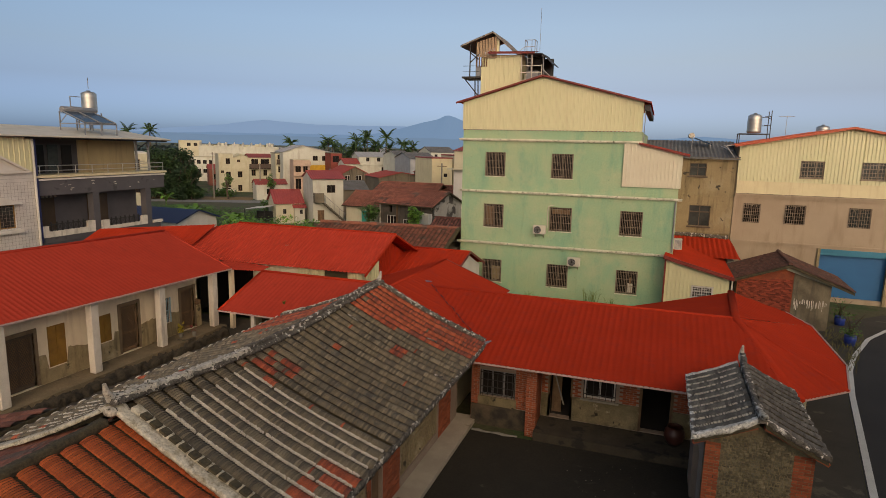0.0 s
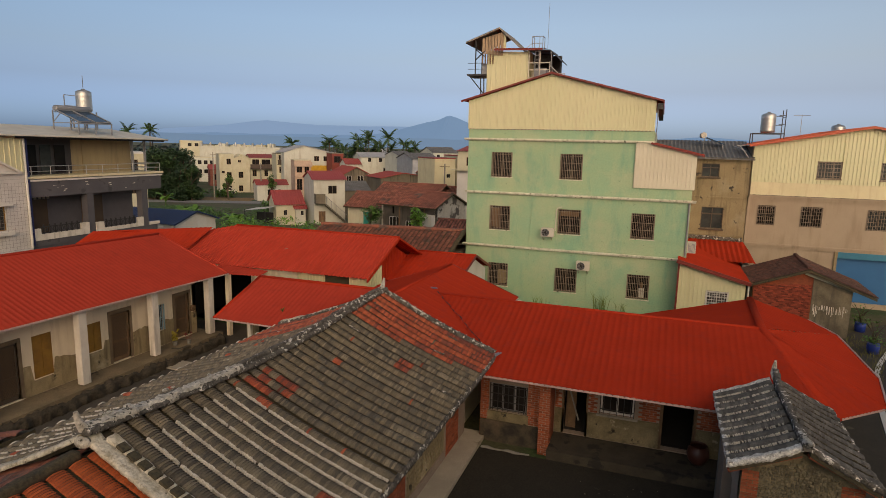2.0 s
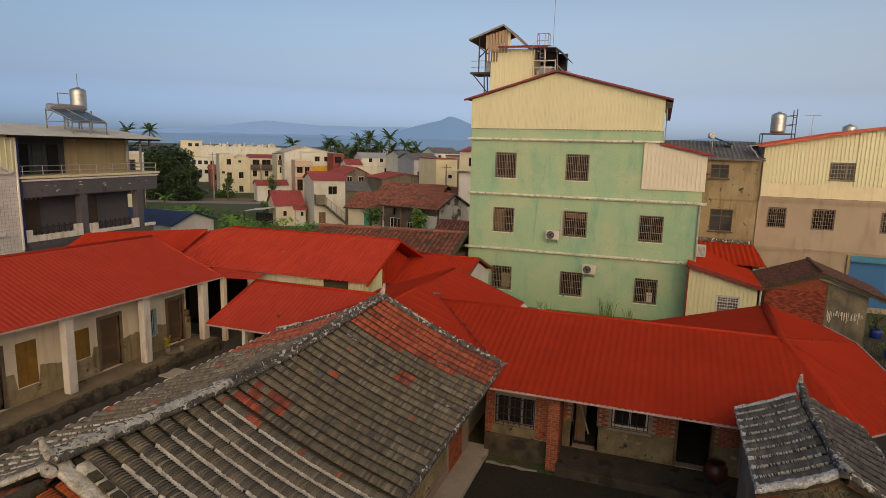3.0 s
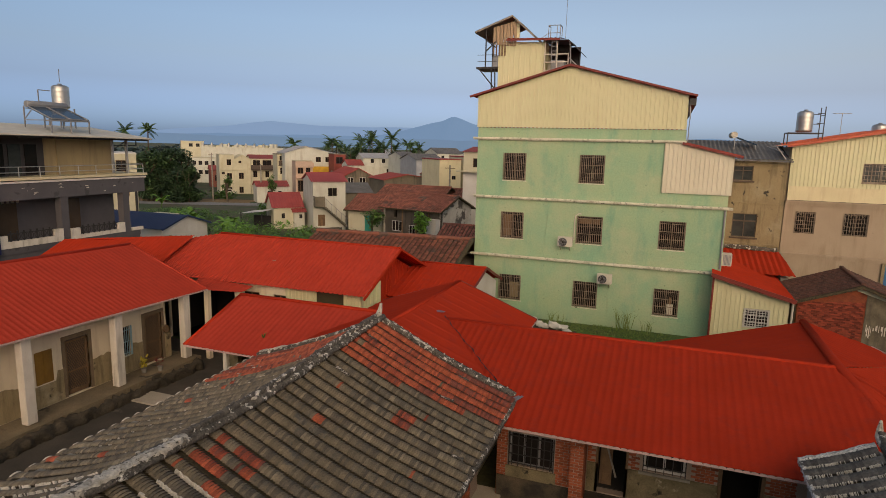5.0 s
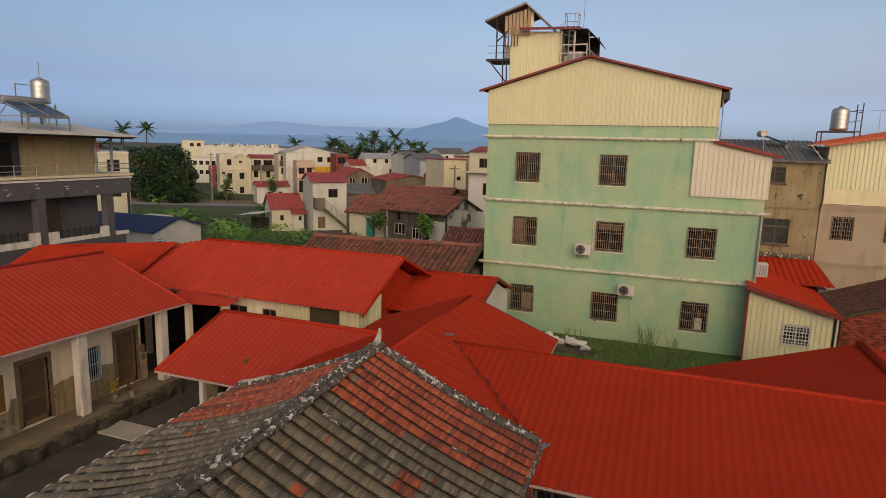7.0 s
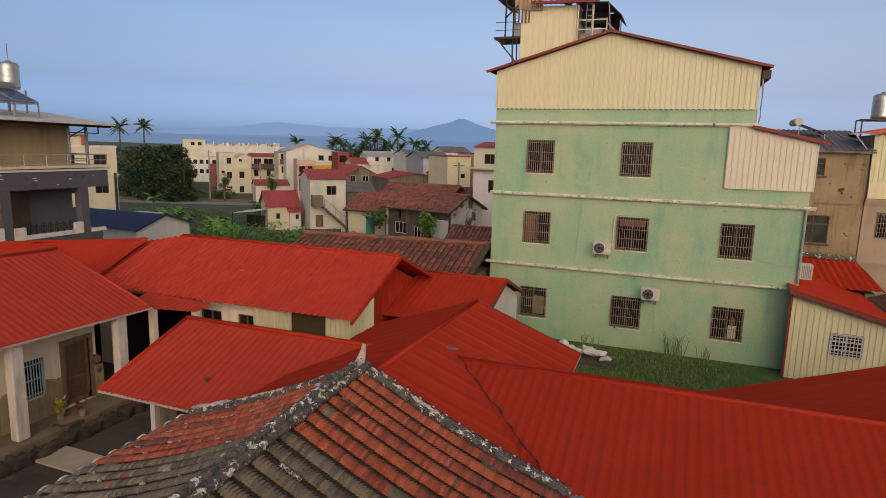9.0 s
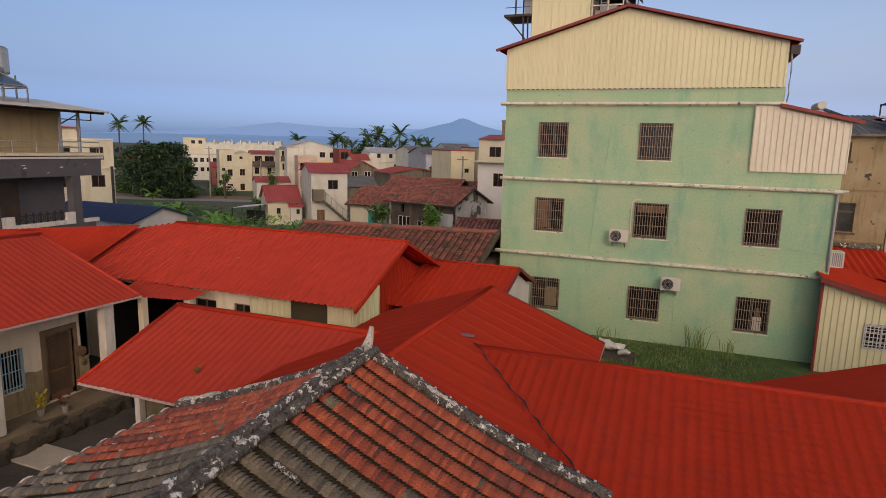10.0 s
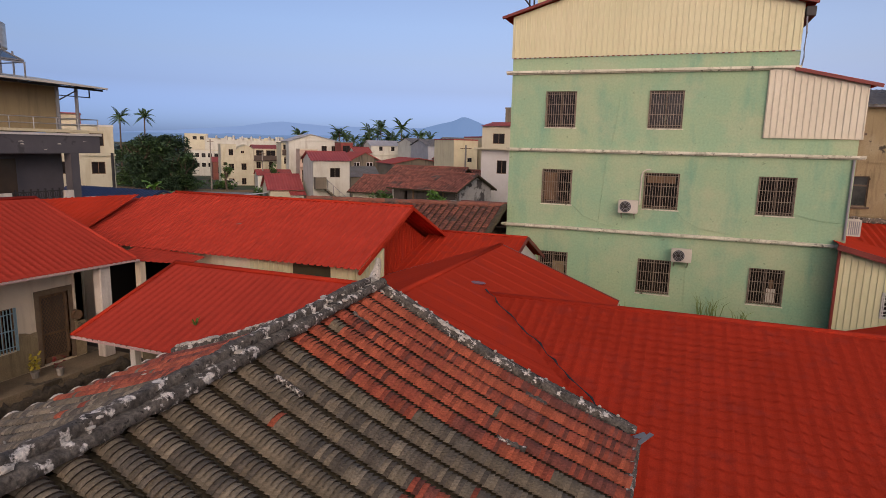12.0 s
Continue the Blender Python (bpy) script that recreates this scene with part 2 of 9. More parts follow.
CEMENT = mat("pale_mossy_cement", (0.38, 0.3, 0.165), 0.95, col2=(0.26, 0.205, 0.112), scale=1.3, grain=0.26, bump=0.6, streak=(0.15, 0.12, 0.065), patch=(0.47, 0.39, 0.245), patch_at=0.55, patch_scale=1.6, patch_soft=0.15, speck=(0.07, 0.058, 0.035), speck_at=0.62, speck_scale=2.0)
TILE_DK = mat("sooty_grey_tile_field", (0.15, 0.136, 0.115), 0.9, col2=(0.085, 0.078, 0.066), scale=2, grain=0.35, grain_scale=26, bump=0.6, rand=0.3, island=True, patch=(0.5, 0.47, 0.4), patch_at=0.72, patch_scale=3)
TILE_BD = mat("dark_brown_tile_field", (0.125, 0.052, 0.034), 0.9, col2=(0.085, 0.042, 0.03), scale=0.8, grain=0.25, grain_scale=20, bump=0.5, rand=0.3, island=True)
PEARL = mat("whitewashed_lime_lines", (0.76, 0.71, 0.6), 0.95, col2=(0.55, 0.5, 0.41), scale=5, grain=0.25, grain_scale=30, bump=0.8)
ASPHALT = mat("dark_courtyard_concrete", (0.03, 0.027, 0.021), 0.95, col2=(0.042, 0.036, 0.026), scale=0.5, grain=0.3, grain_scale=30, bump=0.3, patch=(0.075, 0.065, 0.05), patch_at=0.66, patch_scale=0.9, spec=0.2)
ROAD = mat("asphalt_road", (0.04, 0.039, 0.038), 0.9, col2=(0.048, 0.046, 0.044), scale=0.6, grain=0.2, grain_scale=60, bump=0.2, spec=0.3)
PAINT = mat("white_road_paint", (0.7, 0.7, 0.66), 0.8, grain=0.15, patch=(0.35, 0.34, 0.32), patch_at=0.66, patch_scale=4)
WALKWAY = mat("pale_worn_concrete", (0.48, 0.42, 0.32), 0.95, col2=(0.38, 0.33, 0.25), scale=1.2, grain=0.15, bump=0.3, patch=(0.22, 0.185, 0.13), patch_at=0.66)
EARTH = mat("dry_earth_ground", (0.1, 0.085, 0.045), 0.98, col2=(0.07, 0.075, 0.03), scale=0.25, grain=0.3, grain_scale=8, bump=0.6, patch=(0.045, 0.075, 0.02), patch_at=0.5, patch_scale=0.15)
DARK_STEEL = mat("dark_steel", (0.045, 0.042, 0.04), 0.6, 0.3, grain=0.1)
GREY_STEEL = mat("grey_steel", (0.3, 0.3, 0.3), 0.5, 0.4, grain=0.1)
STAINLESS = mat("stainless_steel", (0.62, 0.6, 0.55), 0.42, 0.85, grain=0.03, bump=0.02)
RUST_BAR = mat("brown_grey_bars", (0.3, 0.245, 0.18), 0.65, 0.0, col2=(0.18, 0.13, 0.085), scale=2, grain=0.25)
WHITE_BAR = mat("white_painted_bars", (0.62, 0.6, 0.55), 0.6, grain=0.1)
GLASS = mat("dark_window_glass", (0.012, 0.011, 0.011), 0.15, 0.0, col2=(0.025, 0.02, 0.018), scale=0.9, grain=0.02, bump=0.0, spec=0.25)
# Near-black colour gives the rooms and the fan hole their shade.
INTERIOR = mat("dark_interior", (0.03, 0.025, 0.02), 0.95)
WOOD = mat("weathered_wood", (0.2, 0.12, 0.06), 0.85, col2=(0.14, 0.085, 0.045), scale=3, grain=0.25, streak=(0.08, 0.05, 0.03), streak_scale=(8, 8, 0.6))
OCHRE = mat("ochre_shutter", (0.29, 0.155, 0.022), 0.8, col2=(0.2, 0.105, 0.018), scale=2, grain=0.12)
GREY_DARK = mat("dark_grey_render", (0.08, 0.076, 0.083), 0.85, col2=(0.1, 0.095, 0.1), scale=0.7, grain=0.12, patch=(0.06, 0.057, 0.06), patch_at=0.6, patch_scale=1.4)
GREY_ROOF = mat("grey_corrugated_sheet", (0.16, 0.16, 0.155), 0.8, col2=(0.11, 0.11, 0.105), scale=1, grain=0.15, streak=(0.08, 0.07, 0.06))
PALE_ROOF = mat("pale_cream_roof_sheet", (0.62, 0.58, 0.47), 0.6, grain=0.04)
BLUE_ROOF = mat("navy_roof_sheet", (0.025, 0.04, 0.1), 0.5, grain=0.05)
BLUE_DOOR = mat("blue_roller_shutter", (0.02, 0.13, 0.3), 0.5, col2=(0.018, 0.12, 0.28), grain=0.04)
SOLAR = mat("solar_collector_glass", (0.02, 0.05, 0.09), 0.12, 0.0, grain=0.03, bump=0.0)
AC_WHITE = mat("offwhite_plastic", (0.62, 0.58, 0.48), 0.6, grain=0.04)
BLACK = mat("black_rubber_cable", (0.012, 0.012, 0.012), 0.7)
BLUE_POT = mat("blue_plastic", (0.02, 0.05, 0.3), 0.45, grain=0.04)
YELLOW = mat("yellow_render", (0.7, 0.42, 0.04), 0.8, grain=0.06)
TILE_WALL = mat("white_facade_tile", (0.66, 0.63, 0.58), 0.4, grain=0.05, rand=0.04)
BARK = mat("bark", (0.1, 0.075, 0.05), 0.95, grain=0.25, bump=0.6)
LEAF = mat("leaf_green", (0.1, 0.21, 0.032), 0.7, col2=(0.062, 0.135, 0.023), scale=1.5, grain=0.2, rand=0.5, island=True)
LEAF_DARK = mat("leaf_dark_green", (0.046, 0.09, 0.034), 0.75, col2=(0.03, 0.064, 0.028), scale=0.6, grain=0.2, rand=0.5, island=True)
LEAF_BRIGHT = mat("leaf_bright_green", (0.17, 0.34, 0.04), 0.65, col2=(0.1, 0.22, 0.028), scale=1.5, grain=0.2, rand=0.45, island=True)
LEAF_MID = mat("leaf_mid_green", (0.066, 0.125, 0.036), 0.75, col2=(0.04, 0.082, 0.026), scale=0.6, grain=0.2, rand=0.5, island=True)
LIME_WHITE = mat("whitewashed_roof_edge", (0.78, 0.75, 0.68), 0.95, col2=(0.55, 0.52, 0.45), scale=5, grain=0.4, grain_scale=24, bump=1.0, streak=(0.3, 0.27, 0.23), streak_scale=(10, 10, 10), patch=(0.1, 0.09, 0.075), patch_at=0.6, patch_scale=16, patch_soft=0.07)
DIM_GLASS = mat("dusty_window_glass", (0.06, 0.066, 0.062), 0.2, 0.0, col2=(0.03, 0.034, 0.032), scale=1.4, grain=0.05, bump=0.0, spec=0.4)
FRAME_DK = mat("dark_brown_window_frame", (0.1, 0.07, 0.045), 0.7, grain=0.15)
GRASS = mat("long_grass", (0.125, 0.2, 0.04), 0.85, col2=(0.15, 0.19, 0.055), scale=0.8, grain=0.2, rand=0.22, island=True)

# ---- building helpers ----
G = 0.45


def ground_z(y):
    return float(np.interp(y, (44, 66, 121, 150), (G, -0.5, -3.0, -3.2)))


def thing(name, label, category, at=(0, 0, 0), group="", kind=""):
    ob = tagged(new(name), label, category, group, kind)
    ob.matrix_world = Matrix.Translation(at)
    ob.empty_display_size = 0.2
    return ob


def part(name, bm, material, parent=None, label="", smooth=False):
    me = bpy.data.meshes.new(name)
    bm.to_mesh(me)
    bm.free()
    me.materials.append(material)
    if smooth:
        me.polygons.foreach_set("use_smooth", [len(p.vertices) < 5 for p in me.polygons])
    ob = new(name, me)
    if parent:
        adopt(ob, parent)
    if label:
        ob["label"] = label
    return ob


def origin(ob):
    m = ob.matrix_basis.copy()
    while ob.parent:
        m = ob.parent.matrix_basis @ ob.matrix_parent_inverse @ m
        ob = ob.parent
    return m


def adopt(ob, parent):
    ob.parent = parent
    ob.matrix_parent_inverse = origin(parent).inverted()


def pieces(name, bm, material, parent, label=""):
    """Links each loose piece of a bmesh as a part of its own."""
    left = set(bm.verts)
    while left:
        island, todo = [], [left.pop()]
        while todo:
            v = todo.pop()
            island.append(v)
            for e in v.link_edges:
                w = e.other_vert(v)
                if w in left:
                    left.discard(w)
                    todo.append(w)
        at = {v: i for i, v in enumerate(island)}
        me = bpy.data.meshes.new(name)
        me.from_pydata([v.co[:] for v in island], [], [[at[v] for v in f.verts] for f in bm.faces if f.verts[0] in at])
        me.materials.append(material)
        ob = new(name, me)
        adopt(ob, parent)
        if label:
            ob["label"] = label
    bm.free()


def solid(name, bm, material, label, category, kind="", group=""):
    return tagged(part(name, bm, material), label, category, group, kind)


class Frame:
    """A flat front: u runs along it, d comes out of it, z is up."""

    def __init__(self, at, turn=0.0):
        a = radians(turn)
        self.at, self.u, self.n = Vector(at), Vector((math.cos(a), math.sin(a), 0)), Vector((math.sin(a), -math.cos(a), 0))

    def __call__(self, u, d, z):
        return self.at + self.u * u + self.n * d + Vector((0, 0, z))


IDENT = Frame((0, 0, 0))


def quad(bm, *pts):
    return bm.faces.new([bm.verts.new(p) for p in pts])


def fbox(bm, fr, u0, u1, d0, d1, z0, z1):
    v = [bm.verts.new(fr(u, d, z)) for z in (z0, z1) for u, d in ((u0, d1), (u1, d1), (u1, d0), (u0, d0))]
    for f in ((3, 2, 1, 0), (4, 5, 6, 7), (0, 1, 5, 4), (1, 2, 6, 5), (2, 3, 7, 6), (3, 0, 4, 7)):
        bm.faces.new([v[i] for i in f])


def box(bm, x0, x1, y0, y1, z0, z1):
    fbox(bm, IDENT, x0, x1, -y1, -y0, z0, z1)


def beam(bm, a, b, w, h=None, up=(0, 0, 1)):
    a, b, h = Vector(a), Vector(b), h or w
    t = (b - a).normalized()
    s = t.cross(Vector(up))
    s = s.normalized() if s.length > 1e-4 else Vector((1, 0, 0))
    n = s.cross(t)
    ring = [[bm.verts.new(p + s * i * w / 2 + n * j * h / 2) for i, j in ((-1, -1), (1, -1), (1, 1), (-1, 1))] for p in (a, b)]
    for k in range(4):
        bm.faces.new((ring[0][k], ring[0][(k + 1) % 4], ring[1][(k + 1) % 4], ring[1][k]))
    bm.faces.new(ring[0][::-1])
    bm.faces.new(ring[1])


def tube(bm, pts, r, seg=8, squash=1.0):
    """A rounded bar through the points; r is one radius or one for each point."""
    pts = [Vector(p) for p in pts]
    rings = []
    for i, p in enumerate(pts):
        t = (pts[min(i + 1, len(pts) - 1)] - pts[max(i - 1, 0)]).normalized()
        s = t.cross(Vector((0, 0, 1)))
        s = s.normalized() if s.length > 1e-3 else Vector((1, 0, 0))
        n = s.cross(t)
        rr = r if isinstance(r, (int, float)) else r[i]
        rings.append([bm.verts.new(p + s * math.cos(a) * rr + n * math.sin(a) * rr * squash) for a in np.linspace(0, 2 * math.pi, seg, endpoint=False)])
    for a, b in zip(rings, rings[1:]):
        for k in range(seg):
            bm.faces.new((a[k], a[(k + 1) % seg], b[(k + 1) % seg], b[k]))
    bm.faces.new(rings[0][::-1])
    bm.faces.new(rings[-1])


def wall(bm, fr, u0, u1, z0, z1, thick, holes=()):
    """A wall in one piece with openings (u0, u1, z0, z1) that go through it."""
    holes = [(max(h[0], u0), min(h[1], u1), max(h[2], z0), min(h[3], z1)) for h in holes if h[1] > u0 and h[0] < u1]
    us = sorted({round(v, 4) for v in (u0, u1, *(h[i] for h in holes for i in (0, 1)))})
    zs = sorted({round(v, 4) for v in (z0, z1, *(h[i] for h in holes for i in (2, 3)))})
    nu, nz = len(us) - 1, len(zs) - 1

    def full(i, k):
        if not (0 <= i < nu and 0 <= k < nz):
            return False
        u, z = (us[i] + us[i + 1]) / 2, (zs[k] + zs[k + 1]) / 2
        return not any(h[0] < u < h[1] and h[2] < z < h[3] for h in holes)

    made = {}

    def v(i, k, back):
        key = (i, k, back)
        if key not in made:
            made[key] = bm.verts.new(fr(us[i], -thick if back else 0, zs[k]))
        return made[key]

    for i in range(nu):
        for k in range(nz):
            if not full(i, k):
                continue
            bm.faces.new((v(i, k, 0), v(i + 1, k, 0), v(i + 1, k + 1, 0), v(i, k + 1, 0)))
            bm.faces.new((v(i, k, 1), v(i, k + 1, 1), v(i + 1, k + 1, 1), v(i + 1, k, 1)))
            for di, dk, a, b in ((-1, 0, (i, k + 1), (i, k)), (1, 0, (i + 1, k), (i + 1, k + 1)), (0, -1, (i, k), (i + 1, k)), (0, 1, (i + 1, k + 1), (i, k + 1))):
                if not full(i + di, k + dk):
                    bm.faces.new((v(*a, 0), v(*a, 1), v(*b, 1), v(*b, 0)))


def sheet_points(bm, poly, eave, pitch, height, course=0.0, step=0.016, kind="tile"):
    """A formed metal sheet over a flat polygon; its ribs run up from the eave (two points)."""
    a, b = Vector(eave[0]), Vector(eave[1])
    poly = [Vector(p) for p in poly]
    u = (b - a).normalized()
    nrm = Vector((0, 0, 0))
    for i in range(len(poly)):
        nrm += (poly[i] - poly[0]).cross(poly[(i + 1) % len(poly)] - poly[0])
    nrm.normalize()
    if nrm.z < 0:
        nrm = -nrm
    u = (u - nrm * u.dot(nrm)).normalized()
    v = nrm.cross(u)
    us, vs = [(p - a).dot(u) for p in poly], [(p - a).dot(v) for p in poly]
    u0, u1, v0, v1 = min(us) - 0.1, max(us) + 0.1, min(vs) - 0.1, max(vs) + 0.1
    if kind == "tile":
        offs = [(k / 8, (0.5 + 0.5 * math.cos(2 * math.pi * k / 8)) ** 1.4) for k in range(8)]
    elif kind == "wave":
        offs = [(k / 4, (0.0, 0.5, 1.0, 0.5)[k]) for k in range(4)]
    else:
        offs = [(0, 0), (0.1, 1), (0.28, 1), (0.38, 0)]
    cols = [(pitch * (k + o), h) for k in range(int(math.floor(u0 / pitch)), int(math.ceil(u1 / pitch)) + 1) for o, h in offs]
    rows = []
    if course:
        for k in range(int(math.floor(v0 / course)), int(math.ceil(v1 / course)) + 1):
            rows += [(k * course, 1.0), (k * course + course * 0.5, 0.5), (k * course + course * 1.2, 0.0)]
    else:
        rows = [(v0, 0.0), ((v0 + v1) / 2, 0.0), (v1, 0.0)]
    grid = [[bm.verts.new(a + u * cu + v * (cv - (-0.03 * h if course else 0)) + nrm * (h * height + s * step)) for cu, h in cols] for cv, s in rows]
    for r0, r1 in zip(grid, grid[1:]):
        for k in range(len(cols) - 1):
            bm.faces.new((r0[k], r0[k + 1], r1[k + 1], r1[k]))
    mid = sum(poly, Vector()) / len(poly)
    for i in range(len(poly)):
        p, q = poly[i], poly[(i + 1) % len(poly)]
        out = (q - p).cross(nrm).normalized()
        if out.dot(p - mid) < 0:
            out = -out
        bmesh.ops.bisect_plane(bm, geom=bm.verts[:] + bm.edges[:] + bm.faces[:], plane_co=p, plane_no=out, clear_outer=True)


def roof_sheet(parent, poly, eave, material, pitch=0.205, height=0.014, course=0.19, kind="tile", name="roof_sheet", label=""):
    bm = bmesh.new()
    sheet_points(bm, poly, eave, pitch, height, course, kind=kind)
    return part(name, bm, material, parent, label)


def cap(parent, pts, r=0.11, material=None, name="ridge_cap"):
    bm = bmesh.new()
    tube(bm, pts, r, 8, 0.55)
    return part(name, bm, material or RED, parent, "", True)


def slab_under(parent, poly, material, thick=0.06, drop=0.05, name="roof_deck"):
    """The boards under a roof sheet."""
    bm = bmesh.new()
    top = [bm.verts.new(Vector(p) - Vector((0, 0, drop))) for p in poly]
    low = [bm.verts.new(Vector(p) - Vector((0, 0, drop + thick))) for p in poly]
    bm.faces.new(top)
    bm.faces.new(low[::-1])
    for i in range(len(poly)):
        j = (i + 1) % len(poly)
        bm.faces.new((top[i], low[i], low[j], top[j]))
    return part(name, bm, material, parent)


def prism(bm, fr, pts, d0, d1):
    """An upright plate: (u, z) outline from d0 to d1."""
    a = [bm.verts.new(fr(u, d1, z)) for u, z in pts]
    b = [bm.verts.new(fr(u, d0, z)) for u, z in pts]
    bm.faces.new(a)
    bm.faces.new(b[::-1])
    for i in range(len(pts)):
        j = (i + 1) % len(pts)
        bm.faces.new((a[j], a[i], b[i], b[j]))


def window(parent, fr, u0, u1, z0, z1, deep=0.1, bars=0, rails=0, bar_mat=None, frame_mat=None, panes=2, glass=None, name="window", bar_out=0.03, fw=0.05, label=""):
    bm = bmesh.new()
    for a, b, c, d in ((u0, u1, z0, z0 + fw), (u0, u1, z1 - fw, z1), (u0, u0 + fw, z0 + fw, z1 - fw), (u1 - fw, u1, z0 + fw, z1 - fw)):
        fbox(bm, fr, a, b, -deep - 0.03, -deep + 0.03, c, d)
    for k in range(1, panes):
        u = u0 + (u1 - u0) * k / panes
        fbox(bm, fr, u - fw / 2, u + fw / 2, -deep - 0.025, -deep + 0.025, z0 + fw, z1 - fw)
    w = part(name, bm, frame_mat or DARK_STEEL, parent, label)
    for k in range(panes):
        bm = bmesh.new()
        a, b = u0 + (u1 - u0) * k / panes + fw * 0.6, u0 + (u1 - u0) * (k + 1) / panes - fw * 0.6
        fbox(bm, fr, a, b, -deep - 0.008, -deep, z0 + fw, z1 - fw)
        part("pane", bm, glass or GLASS, w)
    if bars:
        bm = bmesh.new()
        for k in range(bars):
            u = u0 + (u1 - u0) * (k + 0.5) / bars
            fbox(bm, fr, u - 0.01, u + 0.01, bar_out - 0.01, bar_out + 0.01, z0 + 0.005, z1 - 0.005)
        for k in range(rails):
            z = z0 + (z1 - z0) * (k + 0.3) / (rails - 0.4)
            fbox(bm, fr, u0 - 0.01, u1 + 0.01, bar_out - 0.005, bar_out + 0.02, z - 0.01, z + 0.01)
        for u in (u0, u1):
            fbox(bm, fr, u - 0.012, u + 0.012, -0.01, bar_out + 0.02, z0, z1)
        part("grille", bm, bar_mat or RUST_BAR, w)
    return w


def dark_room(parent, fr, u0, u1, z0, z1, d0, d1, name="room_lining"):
    """The inside of a building behind its openings: floor, ceiling, sides and back, coloured dark for the shade
    indoors.
    """
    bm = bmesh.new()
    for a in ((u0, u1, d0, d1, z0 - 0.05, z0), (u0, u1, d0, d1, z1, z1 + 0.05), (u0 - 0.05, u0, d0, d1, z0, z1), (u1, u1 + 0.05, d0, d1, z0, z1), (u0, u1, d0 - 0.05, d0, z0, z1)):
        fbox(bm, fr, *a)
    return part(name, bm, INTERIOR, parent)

# ---- ground ----
bm = bmesh.new()
xs = [-3000, -600, -200, -110, -80, -60, -45, -35, -25, -10, 0, 10, 25, 45, 80, 200, 600, 3000]
ys = [-600, -150, -40, -10, 5, 20, 30, 44, 50, 58, 66, 80, 95, 108, 121, 135, 150, 300, 700, 1500, 3200]
gv = [[bm.verts.new((x, y, ground_z(y))) for x in xs] for y in ys]
for r0, r1 in zip(gv, gv[1:]):
    for k in range(len(xs) - 1):
        bm.faces.new((r0[k], r0[k + 1], r1[k + 1], r1[k]))
solid("ground", bm, EARTH, "dry earth and green fields round the village houses", "ground", "structure")
bm = bmesh.new()
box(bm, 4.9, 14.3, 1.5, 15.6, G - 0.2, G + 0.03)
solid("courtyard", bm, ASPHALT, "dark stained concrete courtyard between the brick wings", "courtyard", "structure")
bm = bmesh.new()
box(bm, 3.55, 4.88, 1.5, 16.4, G - 0.2, G + 0.15)
solid("pavement", bm, WALKWAY, "pale worn concrete walkway along the old tiled hall", "walkway", "structure")

# ---- green apartment building ----
FG = Frame((0, 34, 0))
W3 = [(0.0, 1.24, 8.04, 9.5), (4.1, 5.36, 8.04, 9.5)]
W2 = [(0.0, 1.24, 4.85, 6.3), (4.13, 5.45, 4.85, 6.3), (8.26, 9.51, 4.85, 6.3)]
W1 = [(0.0, 1.24, 1.37, 2.79), (4.13, 5.4, 1.37, 2.79), (8.26, 9.47, 1.37, 2.79)]
green = thing("apartment_building", "four-storey pale green rendered apartment building with cream metal gable top", "building", (5, 40, G))
bm = bmesh.new()
wall(bm, FG, -1.5, 9.14, G - 0.3, 10.85, 0.24, W1 + W2 + W3)
wall(bm, FG, 9.14, 11.3, G - 0.3, 7.72, 0.24, W1 + W2)
bmesh.ops.remove_doubles(bm, verts=bm.verts[:], dist=0.0005)
part("front_wall", bm, GREEN, green)
bm = bmesh.new()
box(bm, -1.5, -1.26, 34.24, 47.8, G - 0.3, 10.85)
box(bm, 11.06, 11.3, 34.24, 47.8, G - 0.3, 7.72)
box(bm, 8.9, 9.14, 34.24, 47.8, 7.72, 10.85)
box(bm, -1.5, 11.3, 47.8, 48.04, G - 0.3, 7.72)
box(bm, -1.5, 9.14, 47.8, 48.04, 7.72, 10.85)
box(bm, 9.14, 11.06, 34.24, 47.8, 7.6, 7.7)
part("side_wall", bm, GREEN, green)
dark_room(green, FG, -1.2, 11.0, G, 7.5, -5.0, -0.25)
for z, a, b in ((3.88, -1.68, 11.36), (7.12, -1.6, 11.55), (10.28, -1.72, 9.2)):
    bm = bmesh.new()
    fbox(bm, FG, a, b, 0.002, 0.2, z - 0.05, z + 0.04)
    fbox(bm, FG, a, b, 0.002, 0.1, z - 0.1, z - 0.05)
    part("ledge", bm, LEDGE, green, "weathered cream concrete ledge")
for w in W1 + W2 + W3:
    window(green, FG, *w, deep=0.16, bars=13, rails=4, panes=2, frame_mat=FRAME_DK, fw=0.06)
    # Pale strip added under the window, its tone standing for the lit reveal.
    bm = bmesh.new()
    fbox(bm, FG, w[0] - 0.04, w[1] + 0.06, 0.002, 0.03, w[2] - 0.05, w[2] - 0.002)
    part("window_sill", bm, LEDGE, green, "thin weathered cement sill")

for (u0, u1, z0, z1), a, b, c, d, col in ((W1[2], 0.55, 0.8, 0.05, 0.45, AC_WHITE), (W1[2], 0.62, 0.72, 0.45, 0.7, WOOD), (W2[0], 0.06, 0.46, 0.1, 0.9, WOOD), (W2[1], 0.08, 0.9, 0.72, 0.92, WOOD), (W1[0], 0.5, 0.9, 0.1, 0.7, BROWN_CON)):
    bm = bmesh.new()
    fbox(bm, FG, u0 + (u1 - u0) * a, u0 + (u1 - u0) * b, -0.145, -0.115, z0 + (z1 - z0) * c, z0 + (z1 - z0) * d)
    part("hung_cloth", bm, col, green, "faded cloth behind a window grille")


